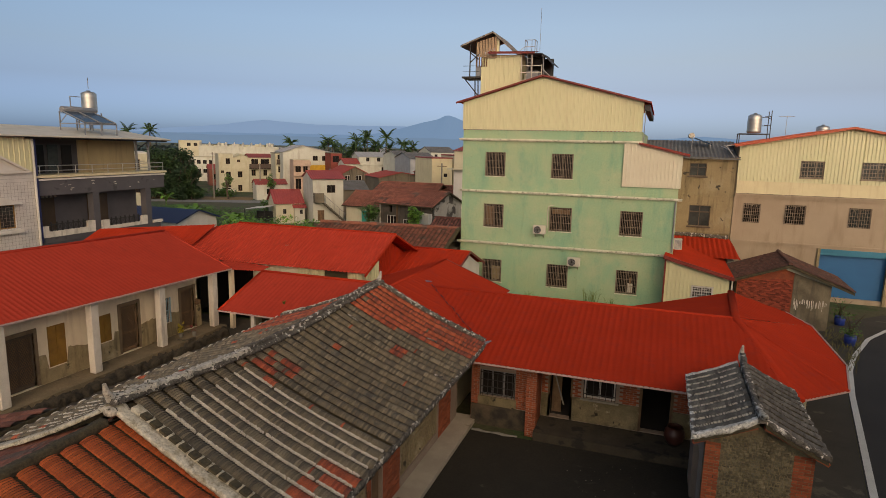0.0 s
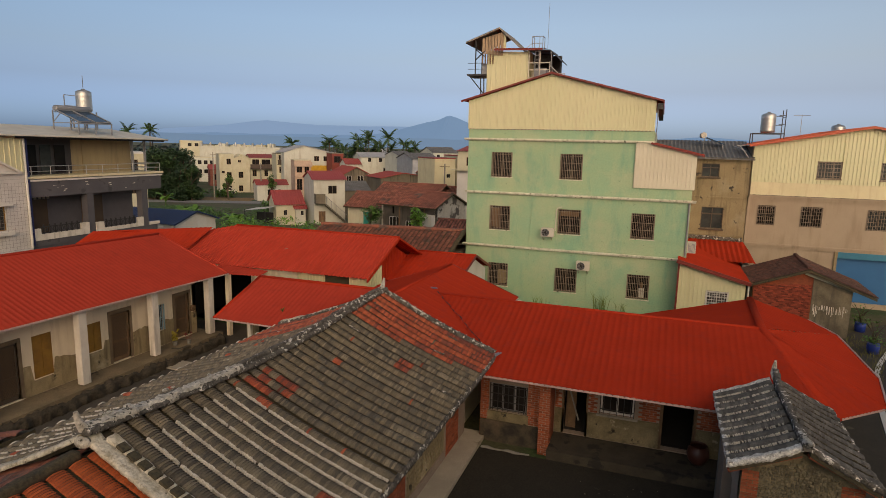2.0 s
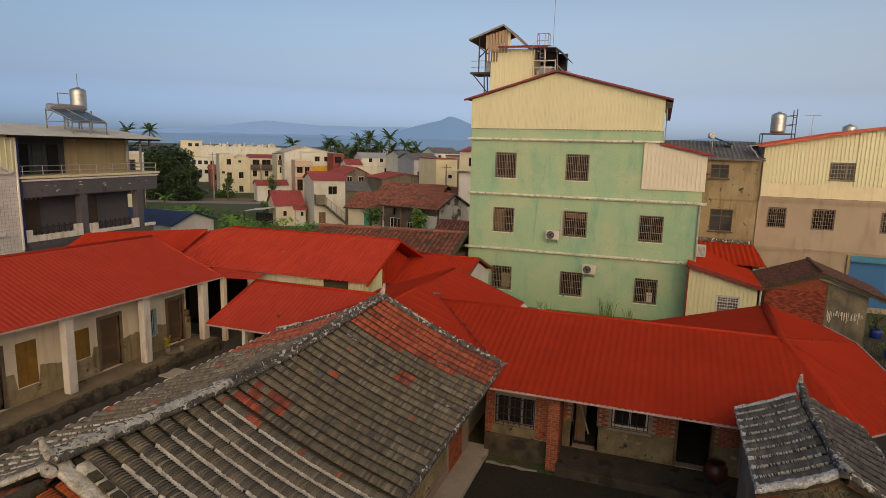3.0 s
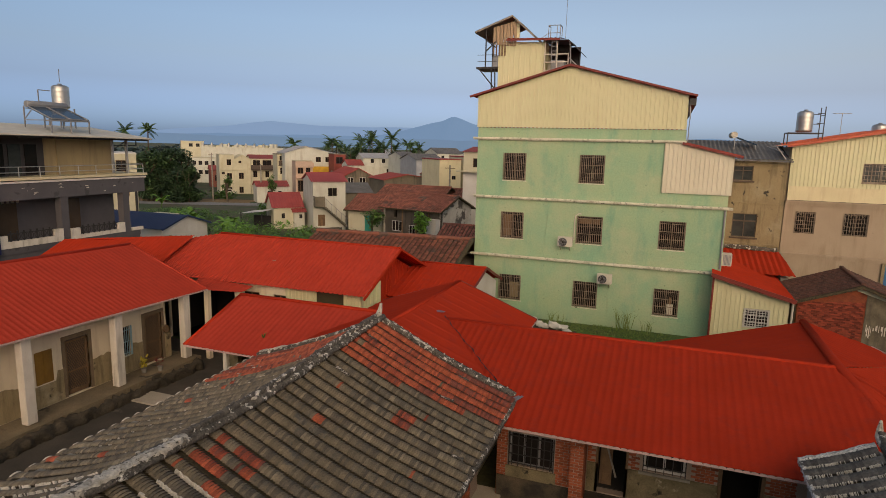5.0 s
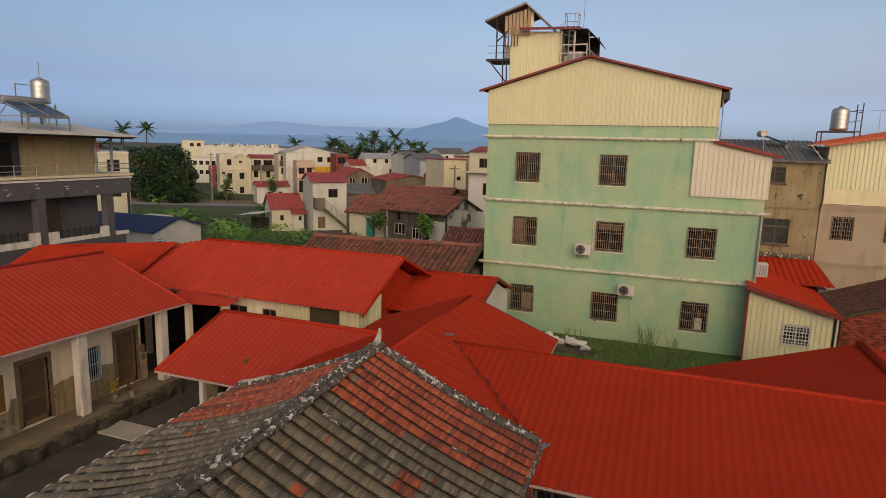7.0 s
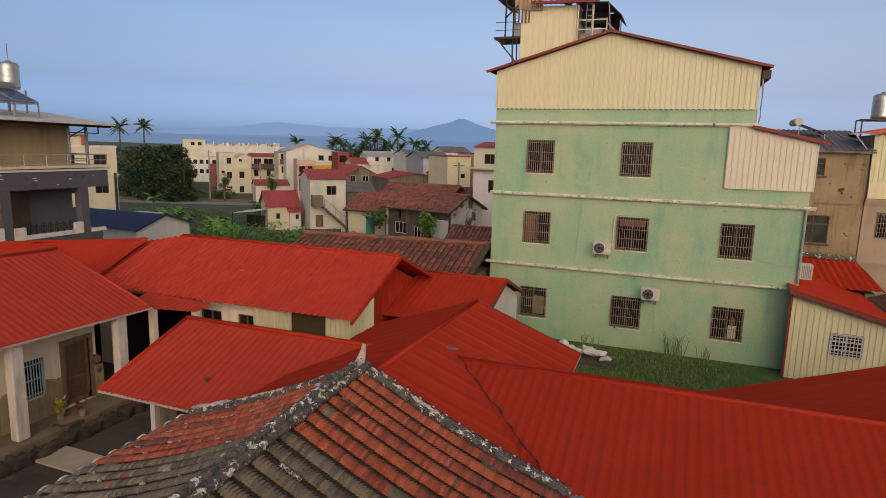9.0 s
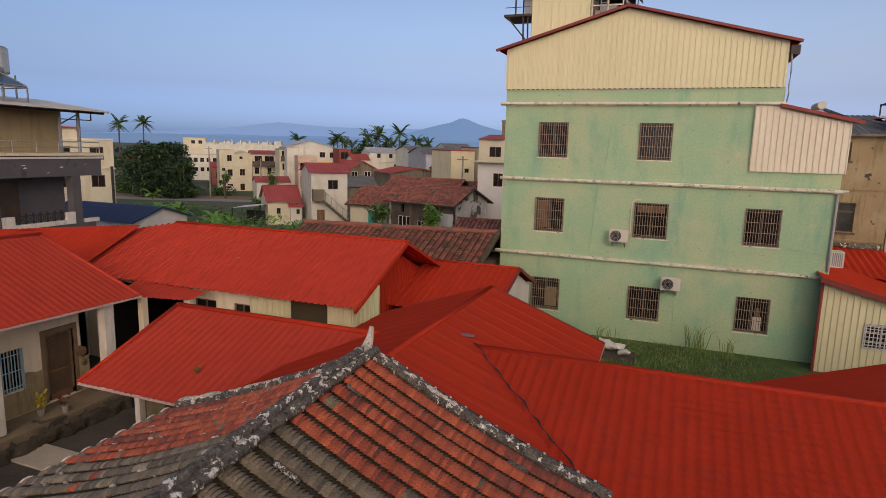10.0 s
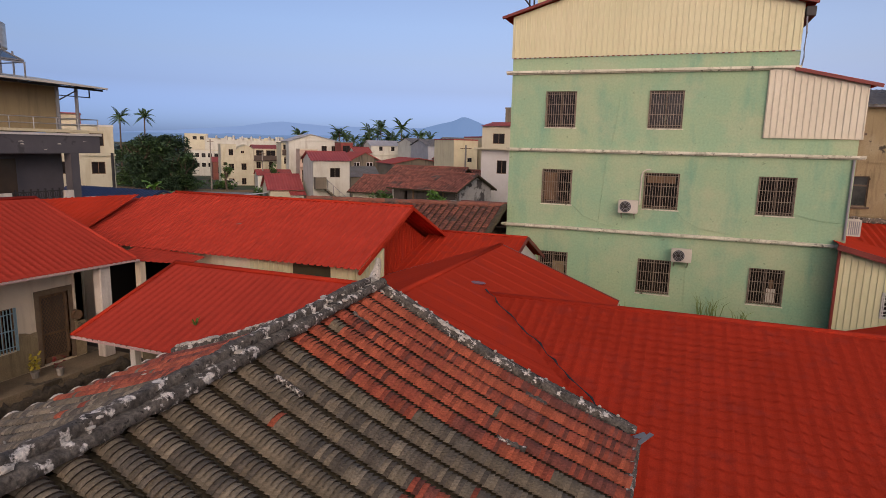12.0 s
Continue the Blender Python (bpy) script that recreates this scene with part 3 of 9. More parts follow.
def ribbed_panel(parent, fr, pts, d=0.03, pitch=0.3, material=None, name="metal_cladding", thick=0.06):
    """Upright ribbed sheet cut to an outline that is convex."""
    bm = bmesh.new()
    u0, u1 = min(p[0] for p in pts), max(p[0] for p in pts)

    def span(u):
        zs = []
        for (a, za), (b, zb) in zip(pts, pts[1:] + pts[:1]):
            if abs(b - a) > 1e-9 and min(a, b) - 1e-9 <= u <= max(a, b) + 1e-9:
                zs.append(za + (zb - za) * (u - a) / (b - a))
        return min(zs), max(zs)

    cols = []
    k = math.floor(u0 / pitch)
    while k * pitch < u1:
        for o, h in ((0, 0), (0.05, 1), (0.25, 1), (0.30, 0)):
            cols.append((pitch * (k + o), h))
        k += 1
    cols = [(u0, 0)] + [c for c in cols if u0 + 1e-3 < c[0] < u1 - 1e-3] + [(u1, 0)]
    for p in pts:
        if u0 + 0.05 < p[0] < u1 - 0.05:
            cols.append((p[0], 0))
    cols.sort()
    prev = None
    for u, h in cols:
        lo, hi = span(u)
        cur = [bm.verts.new(fr(u, d + 0.03 * h, z)) for z in (lo, hi)] + [bm.verts.new(fr(u, d - thick, z)) for z in (lo, hi)]
        if prev:
            bm.faces.new((prev[0], cur[0], cur[1], prev[1]))
            bm.faces.new((prev[2], prev[3], cur[3], cur[2]))
            bm.faces.new((prev[1], cur[1], cur[3], prev[3]))
            bm.faces.new((prev[0], prev[2], cur[2], cur[0]))
        prev = cur
    return part(name, bm, material or CREAM_MET, parent)


ribbed_panel(green, FG, [(-1.55, 10.86), (9.12, 10.86), (9.12, 12.5), (3.35, 13.95), (-1.55, 12.5)], pitch=0.21)
ribbed_panel(green, FG, [(8.2, 7.73), (11.4, 7.73), (11.4, 9.6), (9.15, 10.15), (8.2, 10.2)], d=0.08, pitch=0.21, material=PALE_MET)
for side, x0, x1 in (("a", -1.95, 3.35), ("b", 3.35, 9.5)):
    z0, z1 = (12.42, 13.98) if side == "a" else (13.98, 12.42)
    lo = (x0, z0) if side == "a" else (x1, z1)
    roof_sheet(green, [(x0, 33.75, z0 + 0.06), (x1, 33.75, z1 + 0.06), (x1, 48.2, z1 + 0.06), (x0, 48.2, z0 + 0.06)], [(lo[0], 33.75, lo[1] + 0.06), (lo[0], 48.2, lo[1] + 0.06)], RED, 0.25, 0.03, 0, "rib")
    bm = bmesh.new()
    beam(bm, (x0, 33.72, z0 + 0.03), (x1, 33.72, z1 + 0.03), 0.1, 0.1)
    part("verge_trim", bm, RED_TRIM, green, "dark red metal verge")
roof_sheet(green, [(9.0, 33.8, 10.25), (11.75, 33.8, 9.62), (11.75, 46, 9.62), (9.0, 46, 10.25)], [(11.75, 33.8, 9.62), (11.75, 46, 9.62)], RED, 0.25, 0.03, 0, "rib")
bm = bmesh.new()
beam(bm, (9.0, 33.77, 10.2), (11.75, 33.77, 9.57), 0.1, 0.11)
part("verge_trim", bm, RED_TRIM, green)
bm = bmesh.new()
box(bm, 9.16, 9.46, 33.85, 48.0, 12.02, 12.34)
part("gutter", bm, DARK_STEEL, green, "dark metal eave gutter")
for x0, z0, x1, z1 in ((9.2, 12.0, 9.22, 10.9), (9.22, 10.9, 9.2, 10.3)):
    bm = bmesh.new()
    tube(bm, [(x0, 33.9, z0), ((x0 + x1) / 2 + 0.03, 33.9, (z0 + z1) / 2), (x1, 33.9, z1)], 0.03, 6)
    part("drain_hose", bm, GREY_STEEL, green)
for k in range(51):
    u = -1.45 + 0.21 * k
    if u < 9.05:
        bm = bmesh.new()
        fbox(bm, FG, u, u + 0.1, 0.03, 0.065, 10.83, 10.862)
        part("cladding_foot", bm, RED_TRIM, green)


# ---- generic roofs of the courtyard compound ----
def verge(parent, pts, w=0.09, h=0.16, material=None, name="verge_trim"):
    bm = bmesh.new()
    for a, b in zip(pts, pts[1:]):
        beam(bm, a, b, w, h)
    return part(name, bm, material or RED_TRIM, parent)


def eave_ends(parent, a, b, pitch=0.16, r=0.042):
    """The row of pale rounded tile ends along an eave."""
    a, b = Vector(a), Vector(b)
    n = int((b - a).length / pitch)
    bm = bmesh.new()
    t = (b - a).normalized()
    out = t.cross(Vector((0, 0, 1)))
    for k in range(n):
        c = a + t * pitch * (k + 0.5)
        v0 = bm.verts.new(c + Vector((0, 0, -0.03)))
        ring = [bm.verts.new(c + t * math.cos(q) * pitch * 0.5 + Vector((0, 0, -0.015 + math.sin(q) * r * 0.8))) for q in np.linspace(0, math.pi, 6)]
        for p, q in zip(ring, ring[1:]):
            bm.faces.new((v0, p, q))
    beam(bm, a + Vector((0, 0, -0.035)), b + Vector((0, 0, -0.035)), 0.02, 0.025)
    return part("eave_trim", bm, PINK_END, parent, "pale scalloped eave edge")


# ---- old barrel-tiled roofs ----
def tile_shape(width, height, length, seg=5, lift_up=0.02):
    """One curved clay tile: verts and faces; x across, y down the slope, z up."""
    vs, fs = [], []
    for row, (y, lift) in enumerate(((0.0, 0.0), (length, lift_up), (length * 0.8, -0.008))):
        for k in range(seg + 1):
            a = math.pi * (0.06 + 0.88 * k / seg)
            r = width / 2 * (0.97 if row == 0 else 1.0)
            vs.append((-math.cos(a) * r, y, math.sin(a) * height * (0.8 if row == 2 else 1.0) + lift))
    n = seg + 1
    for k in range(seg):
        fs.append((k, k + n, k + n + 1, k + 1))
        fs.append((k + n, k + 2 * n, k + 2 * n + 1, k + n + 1))
    return vs, fs


def slope_matrix(S, r, s, dr=0.05, ds=0.02):
    p = Vector(S(r, s))
    across = (Vector(S(r + dr, s)) - Vector(S(r - dr, s))).normalized()
    down = (Vector(S(r, min(s + ds, 1))) - Vector(S(r, max(s - ds, 0)))).normalized()
    up = across.cross(down)
    if up.z < 0:
        up = -up
    return p, across, down, up


def darken_lips(me):
    """A darker brown on the lip of each tile, which is every second face."""
    me.materials.append(LAP_DARK)
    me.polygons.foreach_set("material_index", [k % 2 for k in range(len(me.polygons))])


def tile_field(parent, S, rows, length, exposure, width, height, colour, mats, single=None, skip=None, seed=1, narrow=None, lift=0.02):
    """Rows of overlapped tiles down a slope S(row place, 0 to 1). colour names a mat; tiles in `single` are objects of their own."""
    rng = random.Random(seed)
    vs0, fs0 = tile_shape(width, height, exposure * 1.25, 7, lift)
    vs1 = tile_shape(width, height, exposure * 1.25, 7, lift * 1.3)[0]
    joined = {}
    for r in rows:
        n = int(length / exposure)
        wob = rng.uniform(-0.008, 0.008)
        for k in range(n):
            s = (k + 0.1) / n
            if skip and skip(r, s):
                continue
            p, ax, dn, up = slope_matrix(S, r, s)
            key = colour(r, s, rng)
            tw = rng.uniform(-0.012, 0.012)
            ax2 = (ax + dn * tw).normalized()
            dn2 = up.cross(ax2)
            if dn2.dot(dn) < 0:
                dn2 = -dn2
            p = p + ax * (wob + rng.uniform(-0.005, 0.005)) + up * rng.uniform(0, 0.005)
            if single and single(r, s):
                mesh_key = "single_" + key
                if mesh_key not in TILE_MESH:
                    me = bpy.data.meshes.new("roof_tile")
                    me.from_pydata(vs1, [], fs0)
                    me.materials.append(mats[key][0])
                    darken_lips(me)
                    TILE_MESH[mesh_key] = me
                LATER.append((TILE_MESH[mesh_key], parent, Matrix((ax2 * (narrow(r) if narrow else 1.0), dn2, up)).transposed().to_4x4(), p))
            else:
                V, F = joined.setdefault(key, ([], []))
                b = len(V)
                thin = narrow(r) if narrow else 1.0
                V.extend(p + ax2 * x * thin + dn2 * y + up * z for x, y, z in (vs0 if thin == 1.0 else vs1))
                F.extend(tuple(b + i for i in f) for f in fs0)
    for key, (V, F) in joined.items():
        me = bpy.data.meshes.new("tile_field")
        me.from_pydata(V, [], F)
        me.materials.append(mats[key][1])
        darken_lips(me)
        ob = new("tile_field", me)
        adopt(ob, parent)
        tagged(ob, kind="stuff")


TILE_MESH, LATER = {}, []


def bedding(parent, S, r0, r1, nr, ns, drop=0.015, material=None, thick=0.1, name="tile_bedding"):
    bm = bmesh.new()
    top = [[bm.verts.new(Vector(S(r0 + (r1 - r0) * i / nr, k / ns)) - Vector((0, 0, drop))) for k in range(ns + 1)] for i in range(nr + 1)]
    low = [[bm.verts.new(v.co - Vector((0, 0, thick))) for v in row] for row in top]
    for g, flip in ((top, False), (low, True)):
        for a, b in zip(g, g[1:]):
            for k in range(ns):
                f = (a[k], a[k + 1], b[k + 1], b[k])
                bm.faces.new(f[::-1] if flip else f)
    for k in range(ns):
        bm.faces.new((top[0][k], low[0][k], low[0][k + 1], top[0][k + 1]))
        bm.faces.new((top[-1][k + 1], low[-1][k + 1], low[-1][k], top[-1][k]))
    for i in range(nr):
        bm.faces.new((top[i + 1][0], low[i + 1][0], low[i][0], top[i][0]))
        bm.faces.new((top[i][ns], low[i][ns], low[i + 1][ns], top[i + 1][ns]))
    return part(name, bm, material or GROOVE, parent)


def lumpy_bar(parent, pts, w, h, material, name, seed=0, amp=0.03, step=0.05, label=""):
    """A rough mortared bar along points: uneven, weathered edges."""
    path = []
    for a, b in zip(pts, pts[1:]):
        a, b = Vector(a), Vector(b)
        n = max(1, int((b - a).length / step))
        path += [a.lerp(b, k / n) for k in range(n)]
    path.append(Vector(pts[-1]))
    bm = bmesh.new()
    rings = []
    outline = ((-0.52, -0.5), (-0.5, 0.0), (-0.47, 0.3), (-0.38, 0.46), (-0.15, 0.5), (0.15, 0.5), (0.38, 0.46), (0.47, 0.3), (0.5, 0.0), (0.52, -0.5))
    for i, p in enumerate(path):
        t = (path[min(i + 1, len(path) - 1)] - path[max(i - 1, 0)]).normalized()
        s = t.cross(Vector((0, 0, 1))).normalized()
        n = s.cross(t)
        ring = []
        for k, (x, z) in enumerate(outline):
            q = p + s * x * w + n * z * h
            lump = 1.0 * noise.noise(q * 3.0 + Vector((seed, 0, 0))) + 0.75 * noise.noise(q * 12.0 + Vector((0, seed, 0))) + 0.65 * noise.noise(q * 31.0 + Vector((0, 0, seed)))
            ring.append(bm.verts.new(q + (s * x + n * (z + 0.1)) * 1.5 * amp * lump))
        rings.append(ring)
    m = len(outline)
    for a, b in zip(rings, rings[1:]):
        for k in range(m):
            bm.faces.new((a[k], a[(k + 1) % m], b[(k + 1) % m], b[k]))
    bm.faces.new(rings[0][::-1])
    bm.faces.new(rings[-1])
    return part(name, bm, material, parent, label, True)


def groove_mortar(parent, S, rows, pitch, s0, s1, seed=3, width=0.05, material=None, gap=0.25, high=0.09):
    """Broken lines of lime mortar beside the rows of tiles."""
    rng = random.Random(seed)
    bm = bmesh.new()
    for r in rows:
        s = s0(r) if callable(s0) else s0
        end = (s1(r) if callable(s1) else s1)
        while s < end:
            step = rng.uniform(0.005, 0.016)
            if rng.random() > gap:
                a, b = slope_matrix(S, r + pitch / 2 + rng.uniform(-0.016, 0.016), s), slope_matrix(S, r + pitch / 2 + rng.uniform(-0.016, 0.016), min(s + step * 1.15, 1))
                w = width * rng.uniform(0.45, 1.3)
                q = [bm.verts.new(c[0] + c[1] * x * w + c[3] * z) for c in (a, b) for x, z in ((-0.6, 0.0), (-0.35, high + rng.uniform(-0.012, 0.022)), (0.35, high), (0.6, 0.0))]
                for k in range(3):
                    bm.faces.new((q[k], q[k + 4], q[k + 5], q[k + 1]))
                bm.faces.new((q[0], q[1], q[2], q[3]))
                bm.faces.new((q[7], q[6], q[5], q[4]))
            s += step
    ob = part("lime_mortar", bm, material or LIME, parent, "broken white lime mortar lines")
    tagged(ob, kind="stuff")


def bricks(parent, fr, u0, u1, z0, z1, d=0.0, bw=0.21, bh=0.06, joint=0.012, out=0.012, seed=5, material=None, skip=None):
    """Brick facing, each brick an object on shared meshes, laid in running bond."""
    rng = random.Random(seed)
    rows = int((z1 - z0) / (bh + joint))
    for k in range(rows):
        z = z0 + k * (bh + joint)
        u = u0 - (bw / 2 if k % 2 else 0)
        while u < u1 - 0.02:
            a, b = max(u, u0), min(u + bw, u1)
            if b - a > 0.04 and not (skip and skip((a + b) / 2, z)):
                w = round(b - a, 2)
                key = ("brick", w, bh, (material or BRICK).name)
                if key not in TILE_MESH:
                    bm = bmesh.new()
                    fbox(bm, IDENT, 0, w, -0.03, out, 0, bh)
                    bmesh.ops.bevel(bm, geom=bm.edges[:], offset=0.004, segments=1, affect="EDGES")
                    me = bpy.data.meshes.new("brick")
                    bm.to_mesh(me)
                    bm.free()
                    me.materials.append(material or BRICK)
                    TILE_MESH[key] = me
                rot = Matrix((fr.u, -fr.n, Vector((0, 0, 1)))).transposed().to_4x4()
                LATER.append((TILE_MESH[key], parent, rot, fr(a, d + rng.uniform(-0.004, 0.004), z)))
            u += bw + joint


# ---- the old tiled hall ----
hall = thing("old_tiled_hall", "old hall with weathered grey and red clay tile roof", "house", (1.2, 11, G))
RZ = ((5.0, 5.16), (6.0, 5.06), (7.5, 4.93), (9.3, 4.82), (11, 4.80), (12.2, 4.84), (13.2, 4.90), (14.6, 4.97), (15.4, 5.0), (16.4, 5.04))


def ridge_z(y):
    return float(np.interp(y, [a for a, b in RZ], [b for a, b in RZ]))


def hall_east(y, s):
    return (1.2 + 3.9 * s, y, ridge_z(y) - 0.12 + (3.36 + 0.02 * max(0, y - 14) - ridge_z(y)) * s - 0.10 * math.sin(math.pi * s))


def hall_west(y, s):
    return (1.1 - 4.1 * s, y, ridge_z(y) - 0.12 + (3.38 - ridge_z(y)) * s - 0.12 * math.sin(math.pi * s))


PITCH = 0.365
GAPS_H = [5.44 + PITCH * k for k in range(11)] + [9.41 + 0.316 * k for k in range(4)] + [10.67 + 0.33 * k for k in range(18)]
ROWS_H = [(a + b) / 2 for a, b in zip(GAPS_H, GAPS_H[1:])]


def blob0(y, s):
    return noise.noise(Vector((int(y / PITCH) * 2.3, s * 12.0, 8.0)))


def hall_colour(y, s, rng):
    n = noise.noise(Vector((y * 0.9, s * 3.0, 1.7)))
    far = y > 13.9 + 1.0 * max(0, s - 0.35) + n * 0.3
    if far:
        return "red" if blob0(y, s) < 0.5 else "grey"
    row = int(y / 0.32)
    blob = noise.noise(Vector((row * 3.1, s * 15.0, 4.0)))
    if y < 7.2 and s > 0.78 and noise.noise(Vector((row * 1.7, s * 4.0, 9.0))) > -0.12:
        return "red"
    if 8.3 < y < 9.7 and 0.03 < s < 0.3 - 0.06 * abs(y - 8.8) and blob > -0.12:
        return "red"
    if 12.75 < y < 13.35 and 0.5 < s < 0.6:
        return "red"
    if blob > 0.62 + 0.06 * (y < 12.4):
        return "red"
    return "grey"


tmats = {"greya": GREY_A, "greyb": GREY_B, "greyc": GREY_C, "reda": REDT_A, "redb": REDT_B, "redc": REDT_C}


def shade(pick):
    """Each tile takes one of three shades of its clay."""
    def choose(y, s, rng):
        n = 0.9 * noise.noise(Vector((int(y / 0.33) * 1.7, s * 1.5, 6.1))) + 0.5 * noise.noise(Vector((y * 5.3, s * 7.0, 3.3))) + rng.uniform(-0.22, 0.22)
        return pick(y, s, rng) + ("a" if n < 0.05 else "b" if n < 0.3 else "c")
    return choose


bedding(hall, hall_east, 5.35, 16.5, 24, 10)
bedding(hall, hall_west, 5.35, 16.5, 24, 10)
tile_field(hall, hall_east, ROWS_H, 4.25, 0.055, 0.305, 0.088, shade(hall_colour), tmats, narrow=lambda y: 0.8 if y > 13 else 0.85 if y > 8.4 else 1.02, lift=0.024, single=lambda y, s: 11.6 < y < 12.65 and 0.02 < s < 0.98)


def west_colour(y, s, rng):
    if y > 14.1 and rng.random() < 0.97:
        return "red"
    return "red" if noise.noise(Vector((int(y / PITCH) * 3.1, s * 9.0, 7.0))) > 0.55 else "grey"


tile_field(hall, hall_west, ROWS_H, 4.4, 0.07, 0.32, 0.052, shade(west_colour), tmats, seed=2, narrow=lambda y: 0.66)
groove_mortar(hall, hall_east, [r for r in ROWS_H if r < 8.4], PITCH, lambda r: 0.07 + 0.02 * abs(r - 8), lambda r: 0.98 - 0.05 * max(0, r - 8.6) / 0.4, 3, 0.044, PEARL, gap=0.04)
groove_mortar(hall, hall_east, [r for r in ROWS_H if r > 8.4], 0.33, 0.03, 0.97, 8, 0.05, GROOVE, gap=0.1, high=0.022)
rng = random.Random(12)
for k in range(6):
    y = rng.choice(GAPS_H[17:])
    s = rng.uniform(0.03, 0.9)
    run = rng.uniform(0.04, 0.1)
    lumpy_bar(hall, [Vector(hall_east(y, s + run * f)) + Vector((0, 0, 0.05)) for f in (0.0, 0.5, 1.0)], rng.uniform(0.05, 0.11), 0.07, RIDGE, "mortar_scrap", 160 + k, 0.035, 0.03)
groove_mortar(hall, hall_west, [r for r in ROWS_H if r < 8.3], PITCH, 0.1, 0.9, 13, 0.035, PEARL, gap=0.5, high=0.07)
groove_mortar(hall, hall_west, [r for r in ROWS_H if r >= 8.3], PITCH, 0.1, 0.9, 14, 0.035, gap=0.97, high=0.05)
lumpy_bar(hall, [(1.2, y, ridge_z(y) + 0.06) for y in np.arange(5.3, 9.1, 0.4)], 0.2, 0.12, LIME, "ridge_plaster", 14, 0.05, 0.04, label="crumbling white lime plaster along the ridge")
lumpy_bar(hall, [(1.15, y, z + 0.02) for y, z in RZ], 0.34, 0.1, RIDGE, "ridge", 4, 0.02, 0.04, label="cracked lime-plastered ridge with white flaking")
lumpy_bar(hall, [(1.15, y, ridge_z(y) + 0.1) for y in np.arange(8.9, 16.3, 0.6)], 0.12, 0.12, RIDGE, "ridge_coping", 5, 0.022, 0.04)
rng = random.Random(11)
for k in range(46):
    y = rng.choice((rng.uniform(5.2, 9.7), rng.uniform(5.2, 16.2), rng.uniform(12.5, 16.2)))
    bm = bmesh.new()
    c = Vector((1.15 + rng.choice((-1, 1)) * rng.uniform(0.03, 0.17), y, ridge_z(y) + rng.uniform(0.04, 0.14)))
    bmesh.ops.create_icosphere(bm, subdivisions=1, radius=rng.uniform(0.02, 0.055), matrix=Matrix.Translation(c) @ Matrix.Diagonal((1, 1.6, 0.6, 1)))
    part("lime_crumb", bm, LIME, hall)
# whitened tile ends along the west eave
for k, y in enumerate(ROWS_H):
    bm = bmesh.new()
    tube(bm, [Vector(hall_west(y + 0.12 * math.cos(a), 1.0)) + Vector((-0.02, 0, 0.075 * math.sin(a))) for a in np.linspace(0.1, 3.0, 6)], 0.02 + 0.006 * math.sin(k * 2.3), 5)
    part("eave_rim", bm, PEARL, hall, "whitened tile end at the eave")
# upturned ridge ends
for y, d, zz in ((5.05, -1, 5.12), (16.3, 1, 5.0)):
    bm = bmesh.new()
    tube(bm, [(1.15, y - d * 0.5, zz), (1.15, y - d * 0.2, zz + 0.03), (1.15, y, zz + 0.1), (1.16, y + d * 0.08, zz + 0.25), (1.17, y + d * 0.12, zz + 0.42)], [0.09, 0.1, 0.09, 0.06, 0.035], 10)
    bmesh.ops.create_icosphere(bm, subdivisions=2, radius=0.13, matrix=Matrix.Translation((1.2, y + d * 0.06, zz - 0.12)) @ Matrix.Diagonal((1.2, 0.8, 0.8, 1)))
    part("finial", bm, LIME, hall, "white lime-plastered upturned ridge end")
# verges
lumpy_bar(hall, [Vector(hall_east(16.42, s)) + Vector((0, 0, 0.05)) for s in np.linspace(0, 1, 9)], 0.2, 0.16, RIDGE, "far_verge", 6, 0.024, 0.045)
lumpy_bar(hall, [Vector(hall_west(16.42, s)) + Vector((0, 0, 0.05)) for s in np.linspace(0, 1, 9)], 0.2, 0.16, RIDGE, "far_verge", 7, 0.024, 0.045)
lumpy_bar(hall, [Vector(hall_west(16.4, s)) + Vector((0, 0, 0.12)) for s in np.linspace(0.42, 0.98, 6)], 0.11, 0.08, LIME, "verge_plaster", 17, 0.03, label="crumbling white lime plaster along the verge")
lumpy_bar(hall, [Vector(hall_east(16.4, s)) + Vector((0, 0, 0.11)) for s in np.linspace(0.02, 0.4, 5)], 0.09, 0.07, LIME, "verge_plaster", 18, 0.035, label="crumbling white lime plaster along the verge")
for k in range(14):
    bm = bmesh.new()
    c = Vector(hall_east(16.5, 0.08 + 0.066 * k)) + Vector((0, 0, 0.13))
    bmesh.ops.create_icosphere(bm, subdivisions=1, radius=0.028, matrix=Matrix.Translation(c))
    part("verge_stud", bm, LIME, hall)
bm = bmesh.new()
tube(bm, [Vector(hall_east(16.56, s)) + Vector((0, 0, 0.09)) for s in np.linspace(0.05, 1, 9)], 0.012, 5)
part("verge_cable", bm, BLACK, hall)
lumpy_bar(hall, [Vector(hall_east(5.14, s)) + Vector((0, 0, 0.02)) for s in np.linspace(0, 1, 13)], 0.26, 0.07, LIME_STAINED, "near_verge", 8, 0.018, 0.045)
lumpy_bar(hall, [Vector(hall_east(5.34, s)) + Vector((0, 0, 0.06)) for s in np.linspace(0.05, 1, 13)], 0.2, 0.09, LIME_STAINED, "near_verge", 19, 0.018, 0.045)
lumpy_bar(hall, [Vector(hall_west(5.14, s)) + Vector((0, 0, 0.02)) for s in np.linspace(0, 1, 13)], 0.3, 0.08, LIME_STAINED, "near_verge", 9, 0.018, 0.045)
